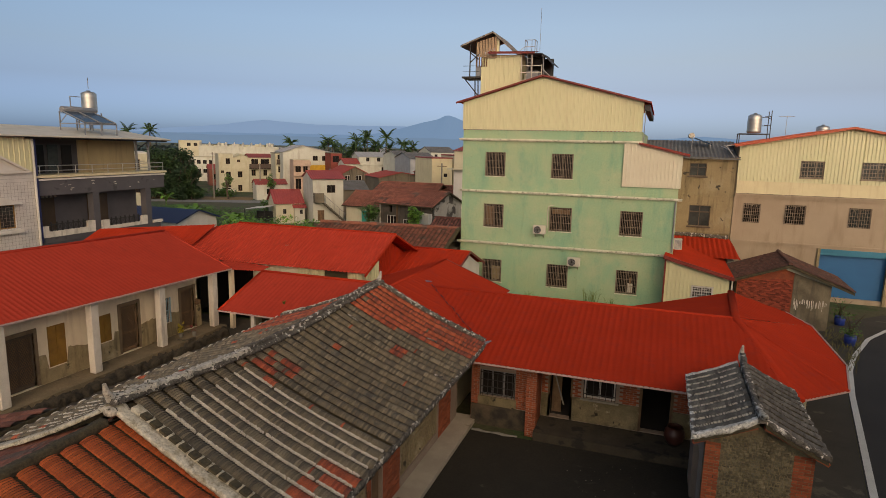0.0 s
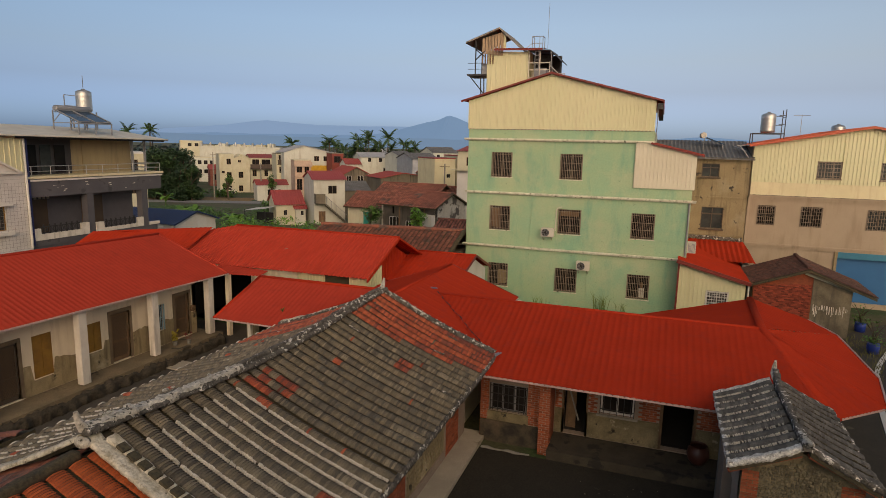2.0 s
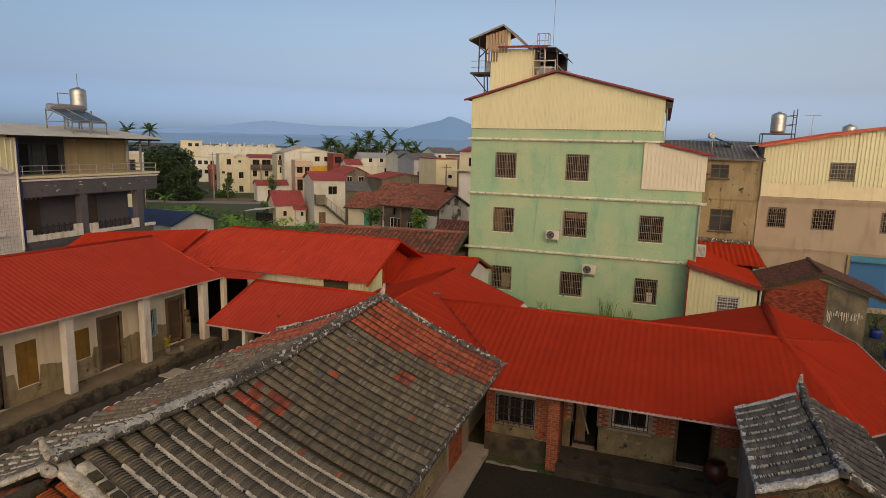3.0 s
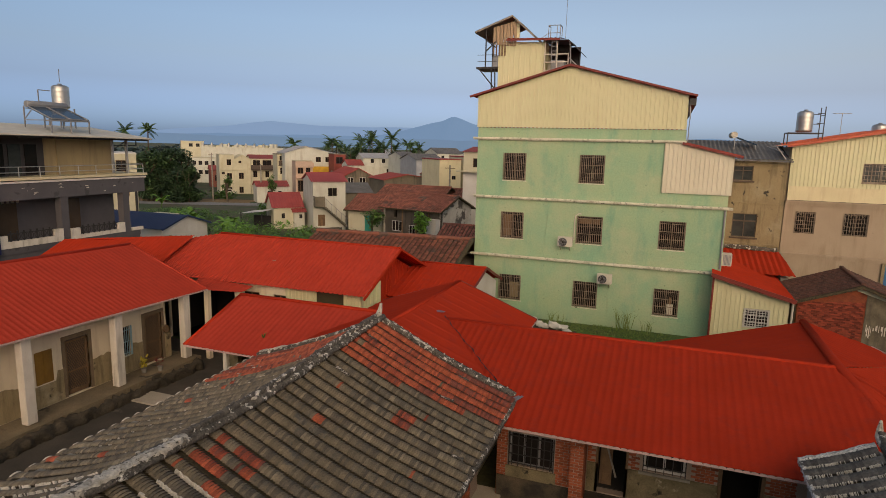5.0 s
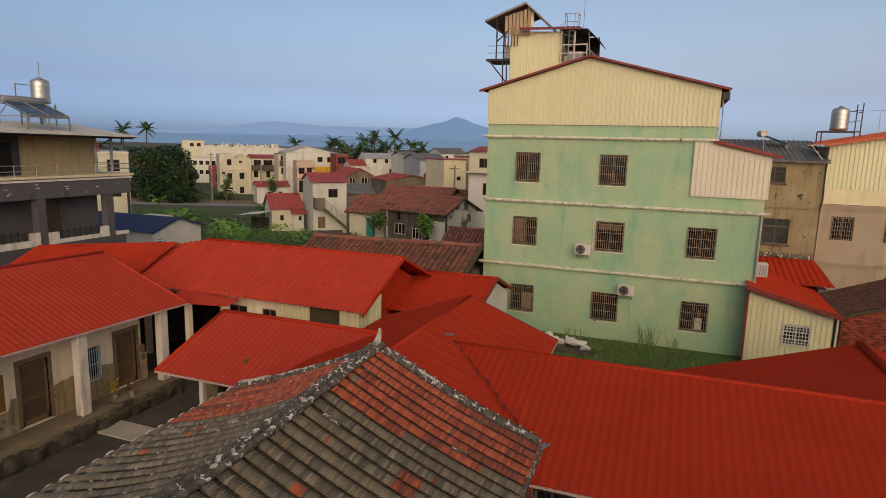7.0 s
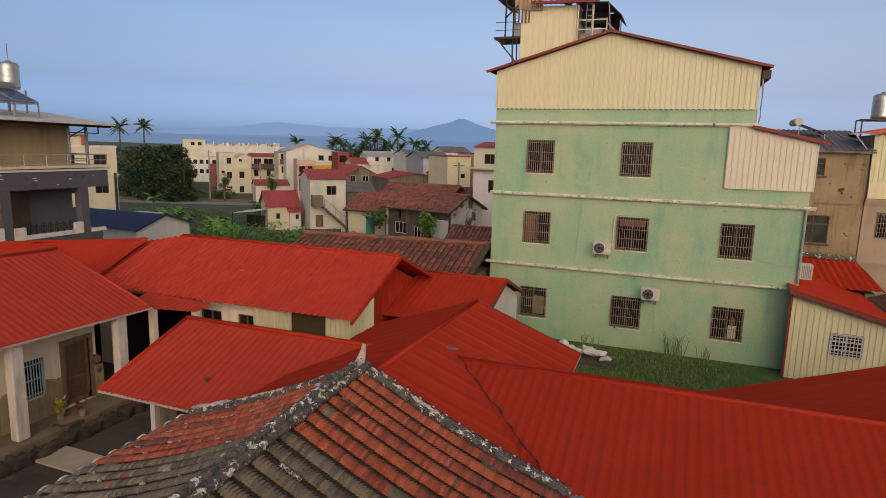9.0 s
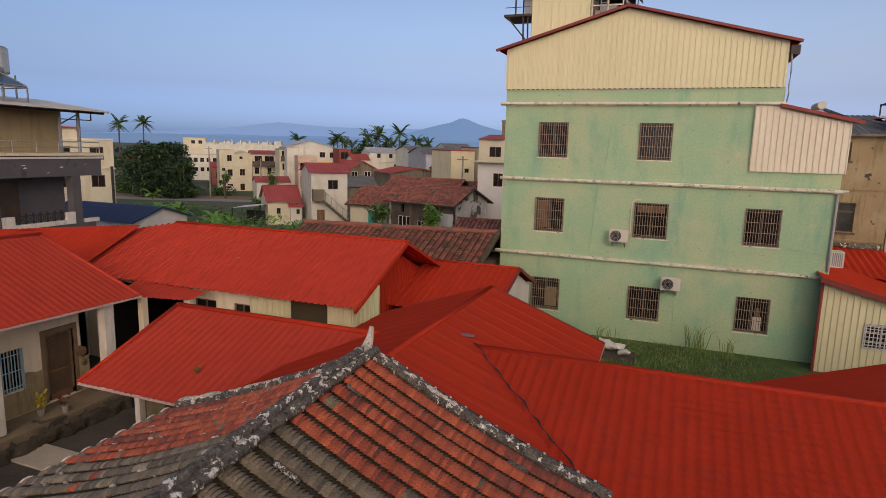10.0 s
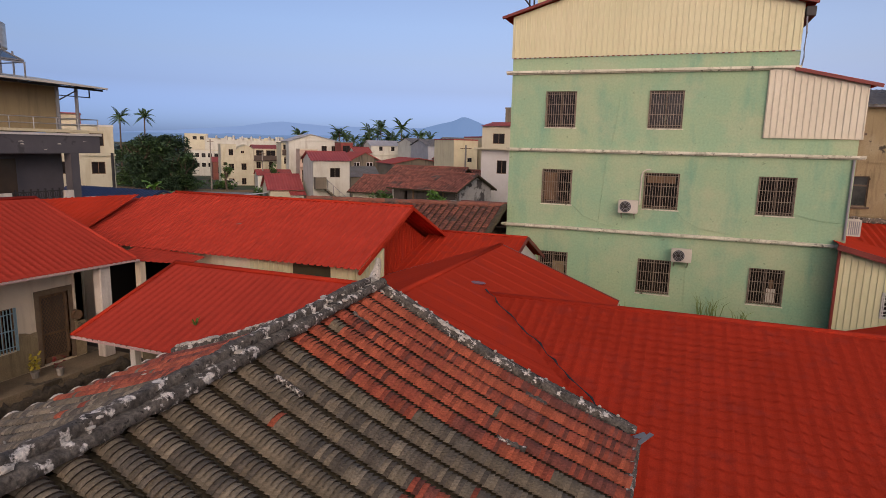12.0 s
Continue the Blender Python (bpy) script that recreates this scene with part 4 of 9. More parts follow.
for k in range(16):
    p, ax, dn, up = slope_matrix(hall_east, 5.28, 0.1 + k * 0.055)
    bm = bmesh.new()
    q = [p + up * 0.14 + ax * x + dn * y for x, y in ((-0.07, 0), (0.09, 0), (0.09, 0.17), (-0.07, 0.17))]
    a = [bm.verts.new(v) for v in q]
    b = [bm.verts.new(v - up * 0.05) for v in q]
    bm.faces.new(a)
    for i in range(4):
        bm.faces.new((a[i], b[i], b[(i + 1) % 4], a[(i + 1) % 4]))
    part("verge_tile", bm, GROOVE, hall)
# eave edges
lumpy_bar(hall, [Vector(hall_east(y, 1.0)) + Vector((0.02, 0, -0.03)) for y in (5.3, 8, 11, 14, 16.4)], 0.12, 0.12, RIDGE, "eave_edge", 10, 0.02)
rng = random.Random(21)
for y in ROWS_H:
    bm = bmesh.new()
    c = Vector(hall_east(y, 1.0)) + Vector((0.04, 0, 0.0))
    bmesh.ops.create_icosphere(bm, subdivisions=1, radius=rng.uniform(0.09, 0.13), matrix=Matrix.Translation(c) @ Matrix.Diagonal((0.5, 1.1, 0.7, 1)))
    part("eave_plug", bm, RIDGE, hall)
for y in ROWS_H:
    bm = bmesh.new()
    c = Vector(hall_west(y, 1.0))
    rings = [[bm.verts.new(c + Vector((dx, math.cos(a) * ry, math.sin(a) * rz - 0.01))) for a in np.linspace(0, math.pi, 8)] for dx, ry, rz in ((0.06, 0.175, 0.085), (-0.03, 0.18, 0.09), (-0.03, 0.13, 0.05))]
    for a, b in zip(rings, rings[1:]):
        for k in range(7):
            bm.faces.new((a[k], a[k + 1], b[k + 1], b[k]))
    part("eave_end", bm, TILE, hall)

# hall walls below the roof
FE = Frame((4.2, 0, 0), 90)
HD = [(9.55, 10.15, 0.6, 2.6), (7.2, 8.6, 1.3, 2.5)]
bm = bmesh.new()
wall(bm, FE, 5.6, 16.2, G, 3.42, 0.25, HD + [(11.3, 14.3, 0.85, 2.35), (8.75, 9.3, 0.9, 1.9)])
hw = part("east_wall", bm, MORTAR, hall)
bm = bmesh.new()
wall(bm, Frame((-2.4, 0, 0), 90), 5.6, 16.2, G, 3.4, 0.25)
part("west_wall", bm, CONC, hall)
for y, zc in ((16.2, 0), (5.6, 0)):
    bm = bmesh.new()
    prism(bm, Frame((0, y, 0)), [(-2.4, G), (3.95, G), (3.95, 3.45), (1.15, 4.6), (-2.4, 3.45)], -0.2, 0)
    part("gable_wall", bm, CONC, hall)
bm = bmesh.new()
holes = []
for k in range(9):
    for i in range(18):
        u = 11.4 + i * 0.16 + (0.08 if k % 2 else 0)
        if u + 0.09 < 14.25:
            holes.append((round(u, 3), round(u + 0.085, 3), round(0.92 + k * 0.155, 3), round(1.02 + k * 0.155, 3)))
wall(bm, Frame((4.15, 0, 0), 90), 11.3, 14.3, 0.85, 2.35, 0.12, holes)
part("stone_lattice", bm, CEMENT, hall, "pierced grey stone lattice screen")
bm = bmesh.new()
wall(bm, Frame((4.15, 0, 0), 90), 8.75, 9.3, 0.9, 1.9, 0.12, [(8.83 + 0.14 * i, 8.92 + 0.14 * i, 1.0 + 0.15 * k, 1.1 + 0.15 * k) for i in range(3) for k in range(6)])
part("stone_lattice", bm, CEMENT, hall)
for a, b in ((10.2, 11.25), (14.35, 15.5), (9.3, 9.52), (5.8, 7.15)):
    bricks(hw, FE, a, b, 0.62, 3.3, seed=int(a * 7))
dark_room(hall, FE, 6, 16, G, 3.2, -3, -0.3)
bm = bmesh.new()
fbox(bm, FE, 9.56, 10.14, -0.16, -0.1, 0.6, 2.6)
part("door", bm, WOOD, hall, "dark weathered wooden door")
bm = bmesh.new()
for u, a, b in ((9.35, 9.47, 1.9), (10.9, 11.02, 2.3)):
    for x in ((a - 0.12, a - 0.1, 2.2, 2.55), (a + 0.1, a + 0.12, 2.2, 2.55), (a - 0.12, a + 0.12, 2.2, 2.22), (a - 0.12, a + 0.12, 2.53, 2.55)):
        fbox(bm, FE, x[0], x[1], 0.014, 0.03, x[2], x[3])
part("paper_charm_frame", bm, RED_TRIM, hall)

# ---- orange tiled hall beside it ----
orange = thing("orange_tiled_hall", "low hall with bright orange-red clay tile roof", "house", (1.2, 1, G))


def or_east(y, s):
    return (1.2 + 3.9 * s, y, 4.72 - 1.52 * s - 0.08 * math.sin(math.pi * s))


def or_west(y, s):
    return (1.1 - 3.4 * s, y, 4.72 - 1.3 * s - 0.06 * math.sin(math.pi * s))


ROWS_O = [5.2 - 0.37 * k for k in range(19)]
for S, seed in ((or_east, 31), (or_west, 32)):
    bedding(orange, S, -1.5, 5.34, 8, 6)
    tile_field(orange, S, ROWS_O, 4.2 if S is or_east else 3.7, 0.048 if S is or_east else 0.12, 0.335, 0.055, lambda y, s, rng: "o", {"o": (TILE_O, TILE_O) if S is or_east else (TILE_B, TILE_B)}, seed=seed)
lumpy_bar(orange, [(1.15, -1.4, 4.74), (1.15, 4.9, 4.82)], 0.2, 0.16, GROOVE, "ridge", 33, 0.015)
bm = bmesh.new()
wall(bm, Frame((4.2, 0, 0), 90), -1.4, 4.85, G, 3.25, 0.25, [(1, 2, 1.2, 2.4)])
wall(bm, Frame((-1.6, 0, 0), 90), -1.4, 4.85, G, 3.3, 0.25)
part("wall", bm, MORTAR, orange)
for y in (-1.2, 4.7):
    bm = bmesh.new()
    prism(bm, Frame((0, y, 0)), [(-1.6, G), (3.95, G), (3.95, 3.3), (1.15, 4.35), (-1.6, 3.3)], -0.15, 0)
    part("gable_wall", bm, MORTAR, orange)
orange2 = thing("orange_shed_roof", "small shed with orange-brown clay tile roof behind the hall", "shed", (-4.4, 5, G))


def or2(y, s):
    return (-3.3 - 2.6 * s, y, 3.3 - 0.75 * s)


bedding(orange2, or2, 3.2, 7.4, 4, 4)
tile_field(orange2, or2, [3.4 + 0.37 * k for k in range(11)], 2.7, 0.17, 0.32, 0.075, lambda y, s, rng: "o", {"o": (TILE_O, TILE_B)}, seed=35)
bm = bmesh.new()
box(bm, -5.7, -3.4, 3.4, 7.2, G, 2.45)
part("wall", bm, CONC, orange2)

# ---- gatehouse ----
gate = thing("gatehouse", "small brick gatehouse with grey tile roof and white lime edges", "gatehouse", (12.7, 13, G))
FGt = Frame((0, 11.26, 0))
bm = bmesh.new()
prism(bm, FGt, [(11.68, G), (13.85, G), (13.85, 3.5), (12.72, 4.0), (11.68, 3.5)], -0.28, 0)
gw = part("gable_wall", bm, DADO, gate)
bm = bmesh.new()
prism(bm, Frame((0, 14.9, 0)), [(11.68, G), (13.85, G), (13.85, 3.5), (12.75, 4.0), (11.68, 3.5)], -0.28, 0)
part("gable_wall", bm, CONC, gate)
bm = bmesh.new()
wall(bm, Frame((11.68, 0, 0), -90), -14.9, -11.4, G, 3.5, 0.25, [(-14.0, -12.4, G, 2.6)])
part("side_wall", bm, MORTAR, gate)
bm = bmesh.new()
wall(bm, Frame((13.85, 0, 0), 90), 11.4, 14.9, G, 3.5, 0.25)
part("side_wall", bm, CONC, gate)
# stone infill of the gable, stones laid irregularly
rng = random.Random(41)
V, F = [], []
z = G + 0.05
while z < 4.1:
    h = rng.uniform(0.05, 0.075)
    u = 12.02 + rng.uniform(-0.05, 0.0)
    top = 3.5
    while u < 13.42:
        w = rng.uniform(0.05, 0.11)
        hi = 3.5 + 0.46 * (1 - abs(u + w / 2 - 12.72) / 1.1)
        if z + h < hi - 0.08:
            b = len(V)
            pts = [(u + 0.008, z + 0.008), (u + w - 0.008, z + 0.008 + rng.uniform(-0.025, 0.02)), (u + w - 0.008, z + h - 0.008 + rng.uniform(-0.02, 0.02)), (u + 0.008, z + h - 0.008 + rng.uniform(-0.01, 0.01))]
            o = rng.uniform(0.01, 0.035)
            V += [FGt(a, 0.0, c) for a, c in pts] + [FGt(u + w / 2 + (a - u - w / 2) * 0.75, o, z + h / 2 + (c - z - h / 2) * 0.75) for a, c in pts]
            F += [(b + 4, b + 5, b + 6, b + 7)] + [(b + i, b + (i + 1) % 4, b + 4 + (i + 1) % 4, b + 4 + i) for i in range(4)]
        u += w
    z += h
me = bpy.data.meshes.new("stone_infill")
me.from_pydata(V, [], F)
me.materials.append(STONE)
ob = new("stone_infill", me)
adopt(ob, gate)
tagged(ob, "small grey-green fieldstones set in mortar", kind="stuff")
bricks(gw, FGt, 11.68, 12.0, G, 3.52, seed=42)
bricks(gw, FGt, 13.45, 13.85, G, 3.48, seed=43)


def gate_w(y, s):
    return (12.66 - 1.24 * s, y, 4.17 - 0.58 * s - 0.03 * math.sin(math.pi * s))


def gate_e(y, s):
    return (12.8 + 1.24 * s, y, 4.17 - 0.6 * s - 0.03 * math.sin(math.pi * s))


GROWS = [11.3 + 0.378 * k for k in range(10)]
for S, seed in ((gate_w, 44), (gate_e, 45)):
    bedding(gate, S, 11.04, 14.9, 6, 5)
    tile_field(gate, S, GROWS, 1.5, 0.07, 0.3, 0.075, lambda y, s, rng: "sooty", {"sooty": (TILE_DK, TILE_DK)}, seed=seed)
    groove_mortar(gate, S, GROWS, 0.4, 0.05, 0.98, seed, 0.034, PEARL if S is gate_w else GROOVE, gap=0.42, high=0.07)
    lumpy_bar(gate, [Vector(S(11.1, s)) + Vector((0, 0, 0.03)) for s in np.linspace(0, 1.03, 6)], 0.17 if S is gate_w else 0.13, 0.11, LIME_WHITE if S is gate_w else RIDGE, "verge", seed + 5, 0.03, 0.04)
    lumpy_bar(gate, [Vector(S(14.88, s)) + Vector((0, 0, 0.03)) for s in np.linspace(0, 1.03, 6)], 0.16, 0.12, LIME_WHITE if S is gate_w else RIDGE, "verge", seed + 7, 0.02, 0.045)
    lumpy_bar(gate, [Vector(S(y, 1.0)) + Vector((0, 0, 0.02)) for y in (11.03, 13, 14.9)], 0.1, 0.1, LIME_WHITE if S is gate_w else RIDGE, "eave_edge", seed + 9, 0.03, 0.04)
    bm = bmesh.new()
    beam(bm, Vector(S(11.13, 0)) + Vector((0, 0, -0.12)), Vector(S(11.13, 1.02)) + Vector((0, 0, -0.12)), 0.14, 0.07)
    part("verge_course", bm, BRICK, gate, "red brick verge course")
lumpy_bar(gate, [(12.72, 11.0, 4.27), (12.72, 11.4, 4.25), (12.73, 13, 4.22), (12.75, 14.5, 4.27), (12.77, 15.05, 4.36)], 0.15, 0.18, RIDGE, "ridge", 50, 0.035, 0.07)
for y, d, tall in ((11.0, -1, 0.25), (15.05, 1, 1.0)):
    bm = bmesh.new()
    tube(bm, [(12.73, y - d * 0.3, 4.28), (12.74, y, 4.34), (12.76, y + d * 0.1, 4.34 + 0.14 * tall), (12.78, y + d * 0.14, 4.34 + 0.28 * tall)], [0.08, 0.085, 0.055, 0.025], 7)
    part("finial", bm, LIME, gate, "white lime upturned ridge end")
bm = bmesh.new()
box(bm, 11.2, 11.66, 11.1, 11.3, G, 1.6)
part("plaster_stub", bm, WHITE, gate, "pale rendered wall stub")

# ---- brick wing on the court ----
wing = thing("brick_wing", "low red brick courtyard wing with red metal tile roof", "house", (9, 17, G))
J, EHT = (13.05, 19.4, 4.3), (13.75, 27.4, 3.5)
E1, E2, E3, E4 = (14.47, 15.85, 3.0), (16.05, 17.4, 2.95), (16.78, 20.6, 2.72), (16.76, 25.64, 2.7)
PATCH = (1.91, 19.4, 4.3)
roof_sheet(wing, [(4.9, 15.25, 3.0), (14.3, 15.25, 3.0), J, PATCH, (3.4, 17.3, 3.64)], [(4.9, 15.25, 3.0), (14.4, 15.25, 3.0)], RED)
roof_sheet(wing, [(14.0, 22.9, 3.1), (3.9, 22.9, 3.1), PATCH, J], [(14.0, 22.9, 3.1), (3.9, 22.9, 3.1)], RED)
roof_sheet(wing, [(14.3, 15.25, 3.0), E1, J], [(14.3, 15.25, 3.0), E1], RED)
for a, b in ((E1, E2), (E2, E3), (E3, E4)):
    roof_sheet(wing, [a, b, J], [a, b], RED_FLAT, 0.3, 0.02, 0, "rib")
roof_sheet(wing, [E4, (16.1, 27.5, 2.75), EHT, J], [E4, J], RED_FLAT, 0.5, 0.02, 0, "rib")
roof_sheet(wing, [J, EHT, (7.2, 24.1, 2.55), (8.8, 21.6, 3.2)], [(7.2, 24.1, 2.55), (8.8, 21.6, 3.2)], RED_FLAT, 0.6, 0.004, 0, "rib")
cap(wing, [PATCH, J], 0.085)
cap(wing, [EHT, J, E1], 0.15)
for q in (E2, E3):
    cap(wing, [J, q], 0.05)
eave_ends(wing, (5.0, 15.23, 3.0), (14.3, 15.23, 3.0))
eave_ends(wing, E1, E2)
verge(wing, [E2, E3, E4, (16.1, 27.5, 2.75)], 0.05, 0.1, PINK_END)
FW, FR = Frame((0, 16.2, 0)), Frame((0, 17.0, 0))
bm = bmesh.new()
wall(bm, FW, 4.72, 6.68, G, 3.15, 0.25, [(5.05, 6.23, 1.52, 2.43)])
w1 = part("front_wall", bm, MORTAR, wing)
bm = bmesh.new()
wall(bm, FR, 6.98, 14.0, G + 0.3, 3.4, 0.25, [(7.28, 7.98, 0.78, 2.75), (8.41, 9.43, 1.64, 2.5), (10.27, 11.14, 0.78, 2.6)])
w2 = part("recessed_wall", bm, MORTAR, wing)
RH = [(7.2, 8.06), (8.3, 9.56), (10.16, 11.26)]
bricks(w2, FR, 7.0, 11.9, 1.62, 3.05, seed=63, skip=lambda u, z: any(a < u < b for a, b in RH) and z < 2.8)
bm = bmesh.new()
box(bm, 6.7, 6.98, 16.21, 17.25, G, 3.15)
part("return_wall", bm, BRICK, wing)
bm = bmesh.new()
wall(bm, Frame((0, 22.4, 0), 180), -14.0, -3.0, G, 3.1, 0.25)
box(bm, 13.95, 14.2, 17.3, 22.15, G, 3.0)
part("back_wall", bm, CONC, wing)
bm = bmesh.new()
prism(bm, Frame((0, 26.0, 0), 180), [(-15.6, G), (-12.2, G), (-12.2, 2.8), (-13.6, 3.3), (-15.6, 2.65)], -0.2, 0)
wall(bm, Frame((15.2, 0, 0), 90), 18.3, 25.95, G, 2.75, 0.2)
wall(bm, Frame((14.05, 16.75, 0), 53), 0, 1.8, G, 2.95, 0.2)
part("east_wall", bm, CREAM, wing)
for a, b, c, d in ((4.72, 5.0, G, 3.05), (6.26, 6.68, 1.2, 3.05), (5.0, 6.26, 2.55, 3.05)):
    bricks(w1, FW, a, b, c, d, seed=int(a * 9 + c * 3))
bm = bmesh.new()
box(bm, 6.68, 7.0, 15.88, 16.19, G, 3.05)
pil = part("brick_pillar", bm, MORTAR, wing)
bricks(pil, Frame((0, 15.88, 0)), 6.68, 7.0, G, 3.0, seed=61)
bricks(pil, Frame((7.0, 0, 0), 90), 15.89, 16.19, G, 3.0, seed=62)
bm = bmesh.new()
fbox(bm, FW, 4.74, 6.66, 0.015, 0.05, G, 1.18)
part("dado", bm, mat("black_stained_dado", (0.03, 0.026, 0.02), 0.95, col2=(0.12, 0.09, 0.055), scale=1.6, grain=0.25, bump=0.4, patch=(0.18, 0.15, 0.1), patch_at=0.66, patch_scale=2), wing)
bm = bmesh.new()
fbox(bm, FW, 4.98, 6.3, 0.015, 0.07, 1.2, 1.5)
part("window_sill", bm, DADO, wing)
bm = bmesh.new()
wall(bm, Frame((0, 16.97, 0)), 7.0, 11.9, 0.78, 1.6, 0.03, [(7.28, 7.98, 0.78, 1.6), (10.2, 11.2, 0.78, 1.6)])
part("dado", bm, DADO, wing)
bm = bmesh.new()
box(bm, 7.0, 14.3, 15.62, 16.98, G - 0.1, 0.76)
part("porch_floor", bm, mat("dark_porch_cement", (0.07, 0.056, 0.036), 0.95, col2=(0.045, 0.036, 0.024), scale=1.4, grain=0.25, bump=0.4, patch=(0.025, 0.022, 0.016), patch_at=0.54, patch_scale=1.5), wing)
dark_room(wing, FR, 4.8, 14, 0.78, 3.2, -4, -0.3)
window(wing, FW, 5.05, 6.23, 1.52, 2.43, 0.1, bars=7, rails=4, panes=3, frame_mat=GREY_STEEL, bar_mat=DARK_STEEL, fw=0.05)
window(wing, FR, 8.41, 9.43, 1.64, 2.5, 0.1, bars=5, rails=2, bar_mat=DARK_STEEL, panes=2, frame_mat=WHITE_BAR, fw=0.06)
bm = bmesh.new()
fbox(bm, FR, 8.3, 9.55, -0.05, 0.08, 1.56, 1.62)
part("window_sill", bm, CONC, wing)
bm = bmesh.new()
for a, b, c, d in ((7.22, 7.28, 0.78, 2.8), (7.98, 8.04, 0.78, 2.8), (7.22, 8.04, 2.75, 2.82)):
    fbox(bm, FR, a, b, -0.15, 0.03, c, d)
dr = part("door_frame", bm, WOOD, wing)
bm = bmesh.new()
fbox(bm, FR, 7.3, 7.62, -0.5, -0.45, 0.78, 2.72)
part("door_leaf", bm, WOOD, dr)
bm = bmesh.new()
beam(bm, FR(7.42, -0.2, 2.2), FR(7.75, -0.15, 1.2), 0.04)
part("leaning_stick", bm, CONC, dr)
bm = bmesh.new()
for a, b, c, d in ((10.18, 10.27, 0.78, 2.7), (11.14, 11.23, 0.78, 2.7), (10.18, 11.23, 2.62, 2.7)):
    fbox(bm, FR, a, b, -0.15, 0.03, c, d)
part("door_frame", bm, WOOD, wing)
jar = thing("storage_jar", "large brown glazed water jar by the doorway", "jar", (11.35, 16.3, 0.76))
bm = bmesh.new()
prof = [(0.14, 0), (0.25, 0.12), (0.32, 0.3), (0.29, 0.48), (0.21, 0.56), (0.24, 0.6)]
rings = [[bm.verts.new((11.3 + r * math.cos(a), 16.5 + r * math.sin(a), 0.76 + z)) for a in np.linspace(0, 2 * math.pi, 18, endpoint=False)] for r, z in prof]
for a, b in zip(rings, rings[1:]):
    for k in range(18):
        bm.faces.new((a[k], a[(k + 1) % 18], b[(k + 1) % 18], b[k]))
bm.faces.new(rings[0][::-1])
part("body", bm, mat("brown_glaze", (0.07, 0.022, 0.014), 0.45, grain=0.1), jar, "", True)

# ---- connecting house north of the hall ----
north = thing("connecting_house", "low house with smooth red metal roof joining the wings", "house", (1, 20, G))
NR0, NR1 = (1.15, 16.7, 4.7), (1.18, 23.4, 4.64)
roof_sheet(north, [(4.25, 23.4, 3.46), NR1, NR0, (4.4, 16.9, 3.42)], [(4.25, 23.4, 3.46), (4.4, 16.9, 3.42)], RED_FLAT, 0.6, 0.012, 0, "rib")
roof_sheet(north, [(-2.1, 23.4, 3.5), NR1, NR0, (-2.1, 16.7, 3.5)], [(-2.1, 23.4, 3.5), (-2.1, 16.7, 3.5)], RED_FLAT, 0.6, 0.012, 0, "rib")
cap(north, [NR0, NR1], 0.07, RED_FLAT)
verge(north, [(4.25, 23.42, 3.42), (1.18, 23.42, 4.6), (-2.1, 23.42, 3.46)], 0.05, 0.12, RED_TRIM)
eave_ends(north, (4.27, 21.3, 3.45), (4.27, 23.4, 3.45), 0.2, 0.04)
bm = bmesh.new()
prism(bm, Frame((0, 23.1, 0), 180), [(-4.0, G), (1.9, G), (1.9, 3.4), (-1.18, 4.45), (-4.0, 3.35)], -0.2, 0)
part("gable_wall", bm, CREAM, north)
bm = bmesh.new()
box(bm, 3.7, 3.95, 16.6, 23.1, G, 3.3)
part("side_wall", bm, CREAM, north)
crack = thing("roof_seam_wire", "black bitumen seam along the roof valley", "seam", (2, 19.4, 4.3))
bm = bmesh.new()
rng = random.Random(71)
seam = [Vector((2.05, 19.3, 4.37)).lerp(Vector((5.0, 16.2, 3.36)), k / 26) + Vector((rng.uniform(-0.03, 0.03), rng.uniform(-0.03, 0.03), 0.03)) for k in range(27)]
tube(bm, seam, [(0.006 if k % 3 else 0.02) + 0.008 * rng.random() for k in range(27)], 5, 0.5)
part("seam", bm, BLACK, crack)
bm = bmesh.new()
for c, sx, sy in (((1.75, 19.55, 4.46), 0.22, 0.09),):
    bmesh.ops.create_icosphere(bm, subdivisions=2, radius=1, matrix=Matrix.Translation(c) @ Matrix.Diagonal((sx, sy, 0.03, 1)))
part("sealant_patch", bm, mat("grey_sealant", (0.2, 0.12, 0.15), 0.7, grain=0.2), crack, "grey sealant smear")
flash = thing("loose_flashing", "bent grey metal flashing at the eave corner", "flashing", (5.3, 16.0, 3.3))
bm = bmesh.new()
beam(bm, (5.06, 16.22, 3.33), (5.24, 16.3, 3.4), 0.1, 0.015)
beam(bm, (5.16, 16.1, 3.34), (5.32, 16.3, 3.42), 0.07, 0.012)
part("plate", bm, GREY_STEEL, flash)

# ---- west wing ----
west = thing("west_wing", "low courtyard wing with bright red metal tile roof", "house", (-4, 19, G))
SW = [(-6.52, 17.05, 2.94), (-2.4, 17.05, 2.94), (0.0, 20.0, 4.03), (-6.45, 20.0, 4.03)]
roof_sheet(west, SW, SW[:2], RED_PALE)
roof_sheet(west, [(-6.5, 22.7, 2.95), (-0.5, 22.7, 2.95), (0.0, 20.0, 4.03), (-6.45, 20.0, 4.03)], [(-0.5, 22.7, 2.95), (-6.5, 22.7, 2.95)], RED_PALE)
cap(west, [(-6.45, 20, 4.05), (0.6, 20, 4.05)], 0.1)
cap(west, [(-6.5, 17.05, 2.96), (-6.45, 20, 4.05)], 0.06)
eave_ends(west, (-6.5, 17.03, 2.94), (-2.4, 17.03, 2.94))
bm = bmesh.new()
